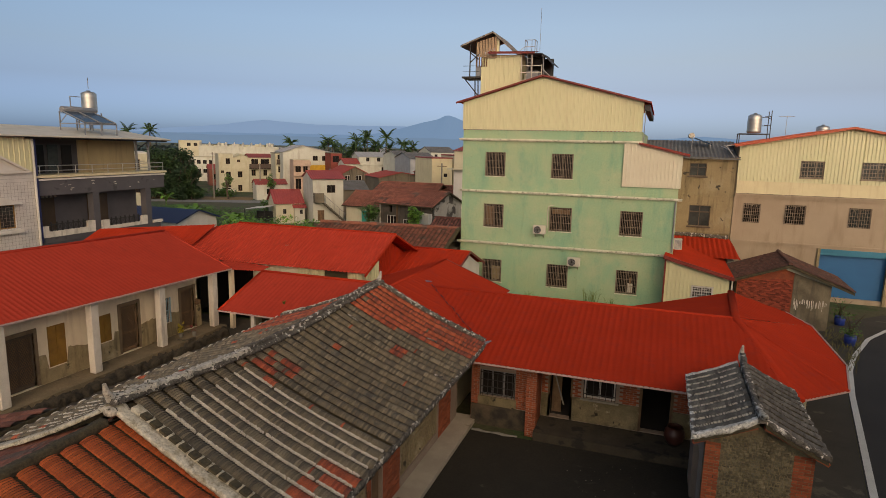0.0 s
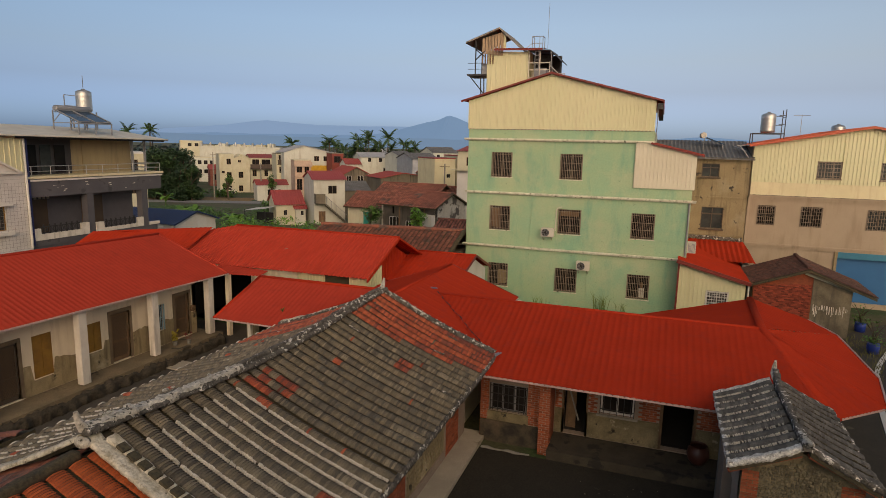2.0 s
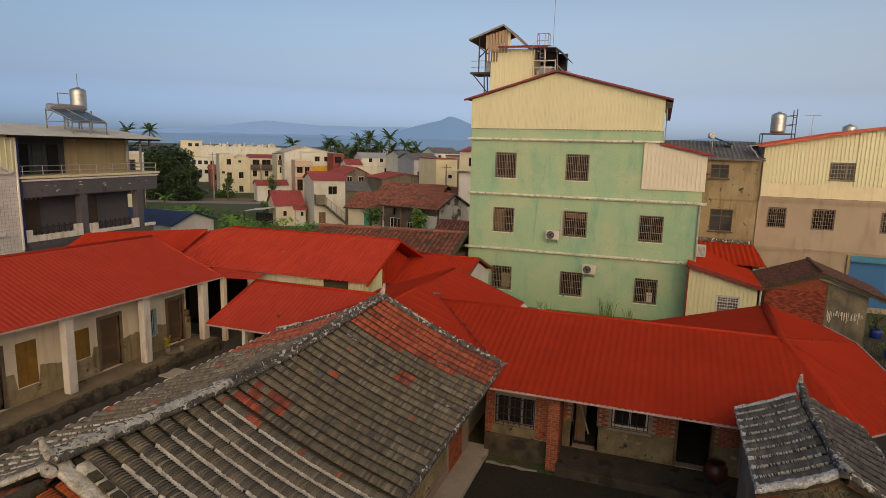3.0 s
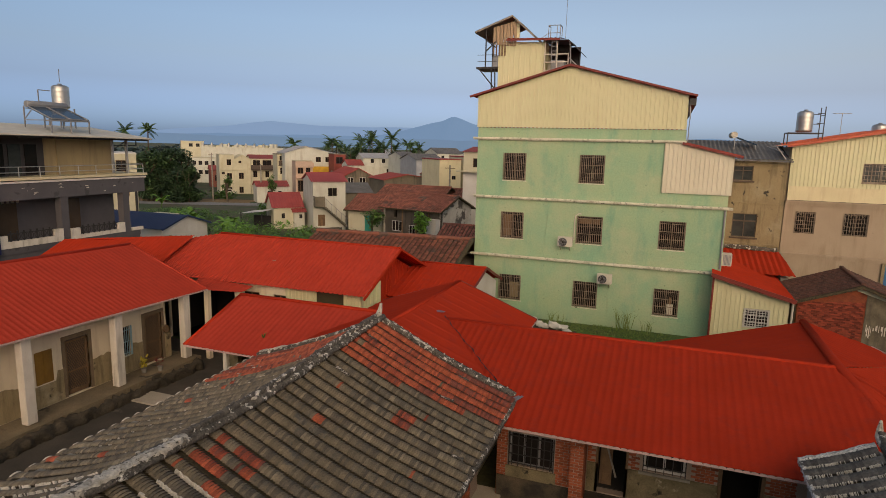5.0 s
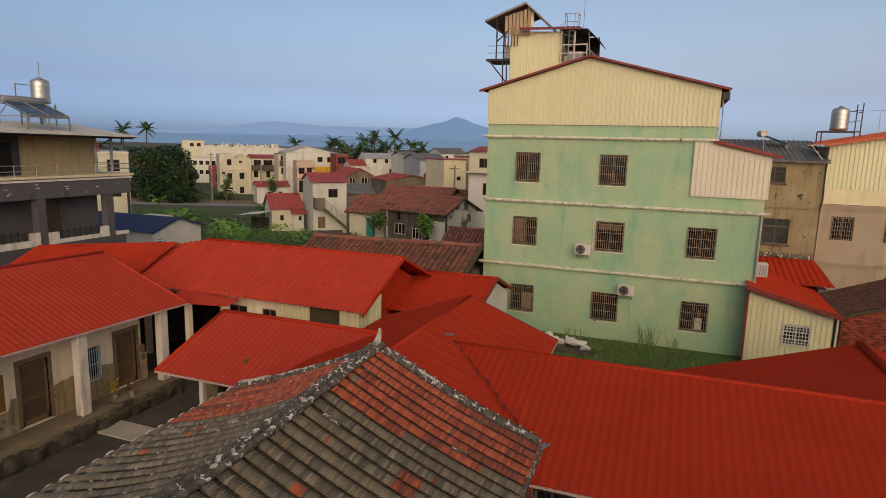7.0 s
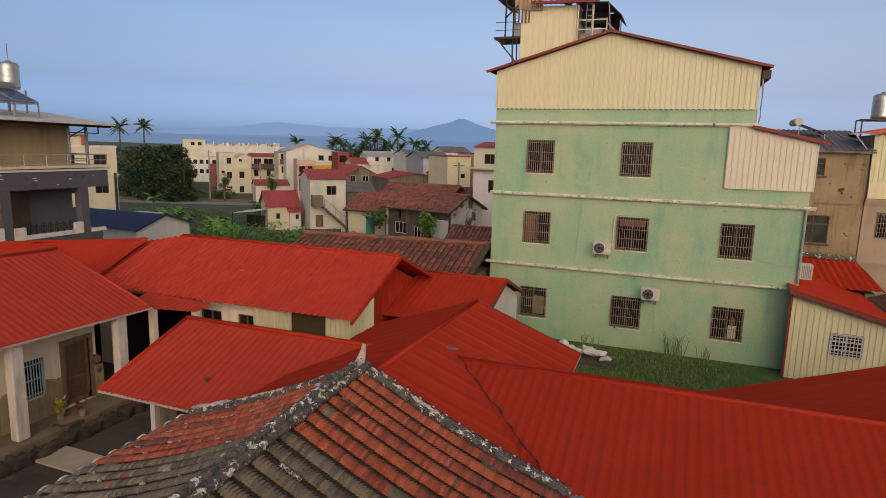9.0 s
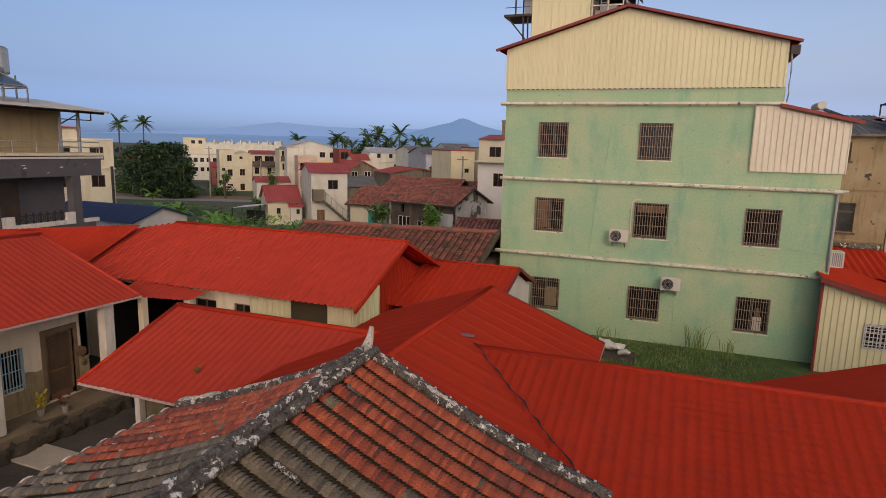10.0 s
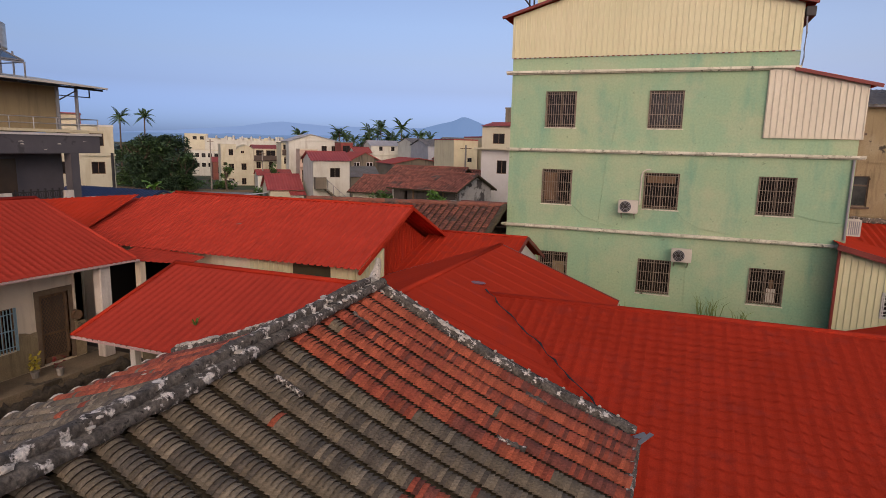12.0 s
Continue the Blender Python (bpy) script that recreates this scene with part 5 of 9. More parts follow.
wall(bm, Frame((0, 18.4, 0)), -6.0, -2.5, G, 3.3, 0.2, [(-5.4, -4.6, G, 2.4)])
part("wall", bm, DADO, west)
bm = bmesh.new()
prism(bm, Frame((-6.0, 0, 0), -90), [(-22.3, G), (-18.65, G), (-18.65, 3.4), (-20.0, 3.9), (-22.3, 2.95)], -0.2, 0)
part("gable_wall", bm, DADO, west)
for x in (-5.0, -3.4):
    bm = bmesh.new()
    box(bm, x - 0.07, x + 0.07, 17.25, 17.4, G, 2.95)
    part("post", bm, COLUMN, west)

# ---- long house ----
longh = thing("long_house", "long low house with bright red ribbed metal roof", "house", (-9, 25, G))
A0, A1, B1, B0 = (-14.9, 22.75, 3.66), (-2.66, 22.75, 3.71), (-2.66, 26.35, 5.15), (-12.6, 26.35, 5.15)
roof_sheet(longh, [A0, A1, B1, B0, (-15.6, 25.0, 4.56)], [A0, A1], RED_PALE, 0.22, 0.042, 0, "rib")
roof_sheet(longh, [(-17.0, 30, 3.6), (-2.66, 30, 3.6), B1, B0], [(-2.66, 30, 3.6), (-17, 30, 3.6)], RED_PALE, 0.2, 0.025, 0, "rib")
cap(longh, [(-12.6, 26.35, 5.17), (-2.66, 26.35, 5.17)], 0.09)
verge(longh, [(-2.64, 22.72, 3.6), (-2.64, 26.35, 5.1), (-2.64, 30, 3.58)], 0.06, 0.1, RED)
bm = bmesh.new()
prism(bm, Frame((-3.4, 0, 0), 90), [(23.5, G), (29.6, G), (29.6, 3.55), (26.35, 4.95), (23.5, 3.75)], -0.2, 0)
part("gable_wall", bm, RED_FLAT, longh, "red sheet-clad gable")
ribbed_panel(longh, Frame((-3.4, 0, 0), 90), [(23.5, 2.6), (29.6, 2.6), (29.6, 3.5), (26.35, 4.9), (23.5, 3.7)], 0.01, 0.2, RED_FLAT)
bm = bmesh.new()
wall(bm, Frame((0, 23.3, 0)), -14, -3.4, G, 3.72, 0.2, [(-13.3, -9.45, G, 3.4), (-9.0, -8.1, 2.6, 3.2), (-7.4, -6.7, 2.6, 3.2)])
part("front_wall", bm, PLASTER, longh)
FLg = Frame((0, 23.1, 0))
ribbed_panel(longh, FLg, [(-6.5, 2.4), (-5.05, 2.4), (-5.05, 3.7), (-6.6, 3.7)], 0.05, 0.18)
ribbed_panel(longh, FLg, [(-3.75, 2.4), (-2.95, 2.4), (-2.95, 3.7), (-3.75, 3.7)], 0.05, 0.18)
ribbed_panel(longh, Frame((-2.92, 23.05, 0), 75), [(0, 2.4), (1.2, 2.6), (1.2, 4.1), (0, 3.7)], 0.0, 0.18)
bm = bmesh.new()
fbox(bm, FLg, -5.05, -3.75, -0.02, 0.02, 2.4, 3.7)
part("screen_panel", bm, mat("dark_olive_screen", (0.06, 0.05, 0.02), 0.7, grain=0.1), longh, "dark olive screened opening")
dark_room(longh, Frame((0, 23.3, 0)), -13.5, -3.7, G, 3.6, -3.5, -0.22)
for u0, u1 in ((-9.0, -8.1), (-7.4, -6.7)):
    window(longh, Frame((0, 23.3, 0)), u0, u1, 2.6, 3.2, 0.08, frame_mat=WOOD, panes=2)
bm = bmesh.new()
for x, y in ((-8.3, 24.5),):
    z = 3.64 + (y - 22.75) / 3.6 * 1.51 + 0.035
    beam(bm, (x, y, z), (x + 0.25, y + 0.08, z + 0.03), 0.09, 0.012)
part("roof_patch", bm, CONC, longh, "small grey patch on the roof sheet")
link = thing("link_canopy", "small red metal canopy between the roofs", "canopy", (-9.5, 22.3, G))
roof_sheet(link, [(-10.6, 21.5, 3.5), (-8.0, 22.0, 3.5), (-8.0, 22.75, 3.6), (-11.0, 23.0, 3.7)], [(-10.6, 21.5, 3.5), (-8.0, 22.0, 3.5)], RED_PALE, 0.2, 0.02, 0, "rib")
for x, y in ((-8.2, 22.2), (-9.6, 21.75)):
    bm = bmesh.new()
    box(bm, x - 0.1, x + 0.1, y - 0.1, y + 0.1, G, 3.5)
    part("post", bm, PLASTER, link)

# ---- white gabled house ----
wgh = thing("white_gabled_house", "low house with red metal roof and white gable wall", "house", (-2, 30, G))
roof_sheet(wgh, [(-3.38, 26.3, 2.9), (0.4, 26.3, 2.9), (0.4, 29.9, 3.9), (-3.38, 29.9, 3.9)], [(-3.38, 26.3, 2.9), (0.4, 26.3, 2.9)], RED, 0.25, 0.025, 0, "rib")
roof_sheet(wgh, [(-6, 32.9, 2.75), (0.4, 32.9, 2.75), (0.4, 29.9, 3.9), (-6, 29.9, 3.9)], [(0.4, 32.9, 2.75), (-6, 32.9, 2.75)], RED, 0.25, 0.025, 0, "rib")
cap(wgh, [(-3, 29.9, 3.92), (0.4, 29.9, 3.92)], 0.08)
bm = bmesh.new()
prism(bm, Frame((0.2, 0, 0), 90), [(26.6, G), (32.6, G), (32.6, 2.7), (29.9, 3.78), (26.6, 2.85)], -0.2, 0)
part("gable_wall", bm, WHITE, wgh)
bm = bmesh.new()
wall(bm, Frame((0, 26.6, 0)), -2.4, 0.0, G, 2.85, 0.2)
part("front_wall", bm, CREAM, wgh)
verge(wgh, [(0.43, 26.3, 2.88), (0.43, 29.9, 3.88), (0.43, 33, 2.7)], 0.05, 0.12)

# ---- veranda wing ----
lw = thing("veranda_wing", "long low wing with red metal tile roof and plastered veranda", "house", (-12, 15, G))
roof_sheet(lw, [(-9.35, 2, 4.03), (-9.35, 21.5, 3.62), (-13.3, 21.3, 5.25), (-13.3, 2, 5.655)], [(-9.35, 2, 4.03), (-9.35, 21.5, 3.62)], RED_PALE, 0.205, 0.006)
roof_sheet(lw, [(-17.2, 2, 4.03), (-17.2, 21.3, 3.62), (-13.3, 21.3, 5.25), (-13.3, 2, 5.655)], [(-17.2, 21.3, 3.62), (-17.2, 2, 4.03)], RED_PALE)
cap(lw, [(-13.3, 2, 5.665), (-13.3, 21.3, 5.26)], 0.1, RED_PALE)
cap(lw, [(-13.3, 21.3, 5.26), (-9.4, 21.48, 3.65)], 0.07, RED_PALE)
eave_ends(lw, (-9.33, 21.5, 3.62), (-9.33, 2, 4.03))
FL = Frame((-10.4, 0, 0), 90)
LD = [(15.72, 16.62, 0.95, 2.95), (19.1, 19.95, 0.95, 2.9), (14.65, 15.28, 1.7, 2.83), (12.52, 13.25, 1.45, 3.0), (17.85, 18.45, 1.6, 2.75), (10.2, 12.0, 0.95, 2.95)]
bm = bmesh.new()
wall(bm, FL, 2, 20.4, 0.9, 3.75, 0.22, LD)
part("front_wall", bm, PLASTER, lw)
bm = bmesh.new()
wall(bm, Frame((-10.4, 20.4, 0), 180), 0.0, 5.5, 0.9, 3.7, 0.22)
wall(bm, Frame((-16.4, 0, 0), -90), -20.4, -2, 0.9, 3.7, 0.22)
part("back_wall", bm, PLASTER, lw)
# ragged cement dado between the doors, in one strip for each stretch of wall
stops = [8.0] + [v for h in sorted(LD) if h[2] < 1.0 and h[0] > 8 for v in (h[0] - 0.12, h[1] + 0.12)] + [20.4]
for a, b in zip(stops[::2], stops[1::2]):
    n = max(2, int((b - a) / 0.09))
    bm = bmesh.new()
    prev = None
    for k in range(n + 1):
        u = a + (b - a) * k / n
        z = 1.98 + 0.16 * noise.noise(Vector((u * 1.1, 0.3, 0))) + 0.07 * noise.noise(Vector((u * 7.0, 0.9, 0)))
        z = min([z] + [h[2] - 0.03 for h in LD if h[0] - 0.06 < u < h[1] + 0.06])
        cur = [bm.verts.new(FL(u, d, zz)) for d, zz in ((0.002, 0.92), (0.022, 0.92), (0.022, z), (0.002, z))]
        if prev:
            for i in range(4):
                bm.faces.new((prev[i], cur[i], cur[(i + 1) % 4], prev[(i + 1) % 4]))
        prev = cur
    part("dado", bm, CEMENT, lw, "crumbling mossy cement dado with ragged top")
bm = bmesh.new()
fbox(bm, FL, 2, 20.9, -6, 1.1, G - 0.2, 0.9)
part("veranda_floor", bm, FLOOR_D, lw)
dark_room(lw, FL, 2.2, 20.2, 0.95, 3.4, -4, -0.25)
for y in (3.2, 6.8, 10.3, 13.85, 17.2, 20.5):
    bm = bmesh.new()
    fbox(bm, FL, y - 0.17, y + 0.17, 0.55, 0.85, 0.92, 3.66 - 0.021 * (y - 21))
    bmesh.ops.bevel(bm, geom=bm.edges[:], offset=0.02, segments=1, affect="EDGES")
    part("column", bm, COLUMN, lw)
for a, b in ((15.72, 16.62), (19.1, 19.95), (10.2, 12.0)):
    bm = bmesh.new()
    top = 2.95 if a != 19.1 else 2.9
    for q in ((a - 0.12, a, 0.95, top), (b, b + 0.12, 0.95, top), (a - 0.12, b + 0.12, top, top + 0.14)):
        fbox(bm, FL, q[0], q[1], -0.1, 0.03, q[2], q[3])
    fr = part("door_frame", bm, mat("brown_door_frame", (0.2, 0.145, 0.085), 0.85, col2=(0.14, 0.1, 0.06), scale=3, grain=0.25), lw)
    bm = bmesh.new()
    for q in ((a + 0.02, a + 0.09, 0.97, 2.88), (b - 0.09, b - 0.02, 0.97, 2.88), (a + 0.02, b - 0.02, 1.75, 1.8), (a + 0.02, b - 0.02, 0.97, 1.12), (a + 0.02, b - 0.02, 2.82, 2.88)):
        fbox(bm, FL, q[0], q[1], -0.07, -0.03, q[2], q[3])
    part("door_leaf", bm, WOOD if a > 12 else FRAME_DK, fr, "brown wooden door filled with lattice")
    bm = bmesh.new()
    lo, hi, slope = (a + 0.09, 1.12), (b - 0.09, 2.82), 1.5
    for sgn in (1, -1):
        z = lo[1] - slope * (hi[0] - lo[0])
        while z < hi[1]:
            ends = []
            for u in (lo[0], hi[0]):
                v = z + slope * (u - lo[0] if sgn > 0 else hi[0] - u)
                w = min(max(v, lo[1]), hi[1])
                ends.append((u + (w - v) / (slope * sgn), w))
            if abs(ends[0][1] - ends[1][1]) > 0.03:
                beam(bm, FL(ends[0][0], -0.05, ends[0][1]), FL(ends[1][0], -0.05, ends[1][1]), 0.012)
            z += 0.13
    tagged(part("lattice", bm, WOOD, fr, "diamond door lattice"), kind="stuff")
    bm = bmesh.new()
    fbox(bm, FL, a, b, -0.13, -0.075, 0.95, 2.95)
    part("screen", bm, mat("brown_door_screen", (0.085, 0.07, 0.052), 0.85, grain=0.15), fr, "dull brown door screen")
for q in (LD[2], LD[3]):
    bm = bmesh.new()
    m = (q[0] + q[1]) / 2
    for a, b in ((q[0], m - 0.008), (m + 0.008, q[1])):
        fbox(bm, FL, a, b, -0.06, -0.02, q[2], q[3])
        for k in range(3):
            fbox(bm, FL, a + 0.04, b - 0.04, -0.02, -0.008, q[2] + 0.08 + k * (q[3] - q[2]) / 3, q[2] + (k + 0.85) * (q[3] - q[2]) / 3)
    part("shutter", bm, OCHRE, lw, "closed ochre-painted wooden shutters")
window(lw, FL, *LD[4], deep=0.1, bars=7, rails=3, bar_mat=mat("pale_blue_bars", (0.35, 0.5, 0.55), 0.6), panes=2, frame_mat=WOOD)
bm = bmesh.new()
tube(bm, [FL(20.12, 0.01, 2.15), FL(20.12, 0.13, 2.15)], [0.15, 0.14], 14)
part("round_hamper", bm, WOOD, lw, "round brown basket hung on the wall")
bank = thing("rubble_bank", "dark damp rubble heaped along the veranda edge", "rubble", (-9.1, 13, G))
lumpy_bar(bank, [(-9.12, 6.0, 0.55), (-9.05, 10.0, 0.6), (-9.15, 14.0, 0.58), (-9.1, 20.6, 0.55)], 0.3, 0.46, DARK_RUBBLE, "rubble_mass", 170, 0.16, 0.09)
pot = thing("potted_plant", "yellow-green potted plant on the veranda floor", "plant", (-9.9, 18.5, 0.9))
bm = bmesh.new()
tube(bm, [(-9.9, 18.5, 0.9), (-9.9, 18.5, 1.08)], [0.08, 0.11], 10)
part("pot", bm, CONC, pot)
bm = bmesh.new()
rng = random.Random(91)
for k in range(30):
    a, h = rng.uniform(0, 6.28), rng.uniform(0.0, 0.7)
    c = Vector((-9.9 + math.cos(a) * 0.1, 18.5 + math.sin(a) * 0.1, 1.1 + h * 0.6))
    beam(bm, c, c + Vector((rng.uniform(-0.1, 0.1), rng.uniform(-0.1, 0.1), rng.uniform(-0.02, 0.12))), 0.07, 0.006)
part("leaves", bm, mat("yellow_green_leaf", (0.4, 0.33, 0.03), 0.7, grain=0.2), pot)
pot2 = thing("potted_plant", "red-flowered potted plant on the veranda edge", "plant", (-9.5, 18.9, 0.9))
bm = bmesh.new()
tube(bm, [(-9.5, 18.9, 0.9), (-9.5, 18.9, 1.1)], [0.07, 0.1], 10)
part("pot", bm, CONC, pot2)
bm = bmesh.new()
for k in range(16):
    a, h = rng.uniform(0, 6.28), rng.uniform(0.0, 0.3)
    c = Vector((-9.5 + math.cos(a) * 0.12, 18.9 + math.sin(a) * 0.12, 1.1 + h))
    beam(bm, c, c + Vector((rng.uniform(-0.08, 0.08), rng.uniform(-0.08, 0.08), 0.05)), 0.06, 0.006)
part("bloom", bm, RED_TRIM, pot2)
bm = bmesh.new()
box(bm, -9.25, -6.0, 17.05, 17.95, G - 0.1, G + 0.07)
solid("crossing_path", bm, WALKWAY, "pale worn concrete path crossing the side yard", "path", "structure")
bm = bmesh.new()
box(bm, -9.3, -3.0, 2, 17.0, G - 0.2, G + 0.02)
box(bm, -9.3, -6.2, 17.0, 23.0, G - 0.2, G + 0.015)
box(bm, -14.0, -9.3, 20.92, 23.25, G - 0.2, G + 0.017)
solid("side_court", bm, mat("damp_dark_concrete", (0.05, 0.043, 0.032), 0.95, col2=(0.09, 0.075, 0.055), scale=0.7, grain=0.25, bump=0.3, patch=(0.17, 0.14, 0.1), patch_at=0.64, patch_scale=0.5), "damp dark concrete yard beside the veranda", "yard", "structure")
# red roof behind the veranda wing
rear = thing("rear_red_house", "low house with plain red metal roof behind the veranda wing", "house", (-19, 26, G))
roof_sheet(rear, [(-21.5, 22.5, 3.4), (-13.5, 22.5, 3.7), (-13.5, 25.6, 4.75), (-19.0, 24.8, 4.95), (-21.5, 24.9, 3.9)], [(-21.5, 22.5, 3.4), (-13.5, 22.5, 3.7)], RED, 0.3, 0.02, 0, "rib")
roof_sheet(rear, [(-21.5, 28, 3.2), (-13.5, 28.5, 3.6), (-13.5, 25.6, 4.75), (-19.0, 24.8, 4.95), (-21.5, 24.9, 3.9)], [(-13.5, 28.5, 3.6), (-21.5, 28, 3.2)], RED, 0.3, 0.02, 0, "rib")
bm = bmesh.new()
box(bm, -21.2, -14, 22.9, 27.8, G, 3.3)
part("wall", bm, CREAM, rear)

bm = bmesh.new()
rng = random.Random(95)
for k in range(24):
    x, y = rng.gauss(9.2, 0.8), rng.gauss(13.9, 0.7)
    if not (5.2 < x < 11.6 and 9 < y < 15.4):
        continue
    r = rng.uniform(0.008, 0.02)
    quad(bm, *[(x + math.cos(q) * r * rng.uniform(0.6, 1.4), y + math.sin(q) * r, G + 0.036) for q in (0.3, 1.8, 3.4, 4.9)])
solid("court_litter", bm, WALKWAY, "scattered pale chips lying on the courtyard", "litter", "stuff")
bm = bmesh.new()
lumps = [(4.95 + k * 0.22, 15.6 + 0.03 * math.sin(k * 2.1), G + 0.05) for k in range(8)]
tube(bm, lumps, [0.05 + 0.02 * math.sin(k * 1.7) for k in range(8)], 6, 0.7)
solid("rubble_edge", bm, CONC, "low crumbled mortar edge along the court", "rubble")

# ---- fittings on the green building ----
def ac_unit(x, z, wall_y=34.0, group="air conditioners on the green facade"):
    ac = thing("air_conditioner", "off-white outdoor air conditioner unit on a wall bracket", "air conditioner", (x, wall_y - 0.2, z - 0.28), group)
    bm = bmesh.new()
    box(bm, x - 0.38, x + 0.38, wall_y - 0.42, wall_y - 0.1, z - 0.26, z + 0.26)
    bmesh.ops.bevel(bm, geom=bm.edges[:], offset=0.025, segments=2, affect="EDGES")
    part("casing", bm, AC_WHITE, ac)
    bm = bmesh.new()
    fr = Frame((x - 0.1, wall_y - 0.42, z))
    for r in (0.08, 0.13, 0.18, 0.22):
        pts = [fr(math.cos(a) * r, 0.015, math.sin(a) * r) for a in np.linspace(0, 2 * math.pi, 17)]
        for a, b in zip(pts, pts[1:]):
            beam(bm, a, b, 0.014)
    part("fan_grille", bm, GREY_STEEL, ac)
    bm = bmesh.new()
    rng2 = [bm.verts.new(fr(math.cos(a) * 0.22, 0.004, math.sin(a) * 0.22)) for a in np.linspace(0, 2 * math.pi, 20, endpoint=False)]
    bm.faces.new(rng2)
    part("fan_opening", bm, INTERIOR, ac)
    for dx in (-0.25, 0.25):
        bm = bmesh.new()
        beam(bm, (x + dx, wall_y - 0.002, z - 0.29), (x + dx, wall_y - 0.42, z - 0.29), 0.04)
        beam(bm, (x + dx, wall_y - 0.002, z - 0.5), (x + dx, wall_y - 0.38, z - 0.3), 0.03)
        part("bracket", bm, RUST_BAR, ac)
    return ac


ac_unit(3.6, 4.92)
ac_unit(5.76, 3.1)
bm = bmesh.new()
tube(bm, [(4.02, 33.97, 5.0), (4.02, 33.95, 6.1), (4.06, 33.94, 6.32), (4.2, 33.93, 6.42), (4.35, 33.94, 6.42)], 0.03, 6)
part("conduit", bm, AC_WHITE, green, "white refrigerant conduit")
for pts in ([(1.3, 34, 4.85), (1.8, 33.98, 4.4), (2.6, 33.98, 4.1), (3.4, 33.98, 3.97)], [(5.4, 33.98, 4.85), (5.7, 33.98, 4.5), (6.3, 33.98, 4.2), (7.2, 33.98, 4.05), (8.8, 33.98, 3.98)], [(9.5, 33.985, 4.95), (10.4, 33.98, 4.75), (11.2, 33.98, 4.7)], [(3.0, 33.985, 9.4), (2.9, 33.98, 8.4), (2.75, 33.98, 7.3)], [(2.6, 33.985, 7.0), (2.5, 33.98, 5.5), (2.4, 33.98, 4.0)], [(6.0, 33.98, 1.0), (5.95, 33.98, 2.3), (5.98, 33.98, 3.7)]):
    bm = bmesh.new()
    tube(bm, pts, 0.012, 5)
    part("wall_cable", bm, GREEN, green)
for z0, z1 in ((0.6, 3.7), (4.1, 7.0)):
    bm = bmesh.new()
    tube(bm, [(11.22, 33.93, z0), (11.22, 33.93, z1)], 0.045, 8)
    part("downpipe", bm, GREY_STEEL, green)
# weathered water tank ledge unit at the corner
sideac = thing("air_conditioner", "off-white window air conditioner on the side wall", "air conditioner", (11.5, 34.3, 4.2), "air conditioners on the green facade")
bm = bmesh.new()
box(bm, 11.31, 11.75, 34.1, 34.6, 4.25, 4.85)
part("casing", bm, AC_WHITE, sideac)
bm = bmesh.new()
for k in range(6):
    box(bm, 11.36 + k * 0.06, 11.39 + k * 0.06, 34.08, 34.1, 4.3, 4.8)
part("louvre", bm, GREY_STEEL, sideac)

# ---- rooftop shelter on the green building ----
tower = thing("rooftop_shelter", "patchwork rooftop stair shelter of cream metal and timber", "shelter", (0.5, 36, 13.2))
FT = Frame((0, 35.2, 0))
ribbed_panel(tower, FT, [(-0.85, 12.7), (1.66, 13.3), (1.66, 15.4), (-0.35, 15.55), (-0.35, 15.0), (-0.85, 14.9)][:1] + [(1.66, 12.7), (1.66, 15.4), (-0.85, 15.5)], 0.0, 0.3, name="front_cladding")
bm = bmesh.new()
box(bm, -0.85, -0.8, 35.25, 38.4, 12.7, 15.6)
box(bm, 1.6, 1.66, 35.25, 38.4, 12.9, 15.5)
box(bm, -0.85, 1.66, 38.35, 38.4, 12.9, 15.5)
part("side_cladding", bm, CREAM_MET, tower)
bm = bmesh.new()
for k in range(7):
    u = -1.15 + k * 0.19
    fbox(bm, FT, u, u + 0.16, 0.05, 0.09, 15.35 - 0.02 * k, 16.25 + 0.05 * k)
pieces("timber_board", bm, mat("grey_timber", (0.4, 0.29, 0.18), 0.85, grain=0.2, streak=(0.2, 0.14, 0.09), streak_scale=(8, 8, 0.5)), tower, "weathered timber board panel")
for k in range(5):
    bm = bmesh.new()
    u = -1.15 + k * 0.16
    fbox(bm, FT, u, u + 0.07, 0.04, 0.08, 14.75, 15.35)
    part("timber_slat", bm, WOOD, tower)
bm = bmesh.new()
prism(bm, FT, [(0.0, 15.55), (0.3, 15.6), (0.3, 16.45), (0.0, 16.6)], -0.02, 0.03)
part("gable_board", bm, CREAM_MET, tower)
for a, b in (((-2.15, 16.05), (-0.08, 16.82)), ((-0.08, 16.82), (1.3, 15.6))):
    bm = bmesh.new()
    v = [(a[0], 34.9, a[1]), (b[0], 34.9, b[1]), (b[0], 38.6, b[1]), (a[0], 38.6, a[1])]
    top = [bm.verts.new(p) for p in v]
    low = [bm.verts.new(Vector(p) - Vector((0, 0, 0.1))) for p in v]
    bm.faces.new(top)
    bm.faces.new(low[::-1])
    for i in range(4):
        bm.faces.new((top[i], low[i], low[(i + 1) % 4], top[(i + 1) % 4]))
    part("roof_panel", bm, mat("weathered_grey_board", (0.27, 0.24, 0.2), 0.9, col2=(0.17, 0.15, 0.13), scale=2, grain=0.2), tower)
roof_sheet(tower, [(-0.3, 34.8, 15.58), (2.55, 34.8, 15.52), (2.55, 36.5, 15.75), (-0.3, 36.5, 15.8)], [(-0.3, 34.8, 15.58), (2.55, 34.8, 15.52)], RED_FLAT, 0.25, 0.03, 0, "wave")
bm = bmesh.new()
beam(bm, (-0.32, 34.78, 15.52), (2.58, 34.78, 15.46), 0.04, 0.1)
part("awning_fascia", bm, RED_TRIM, tower)
bm = bmesh.new()
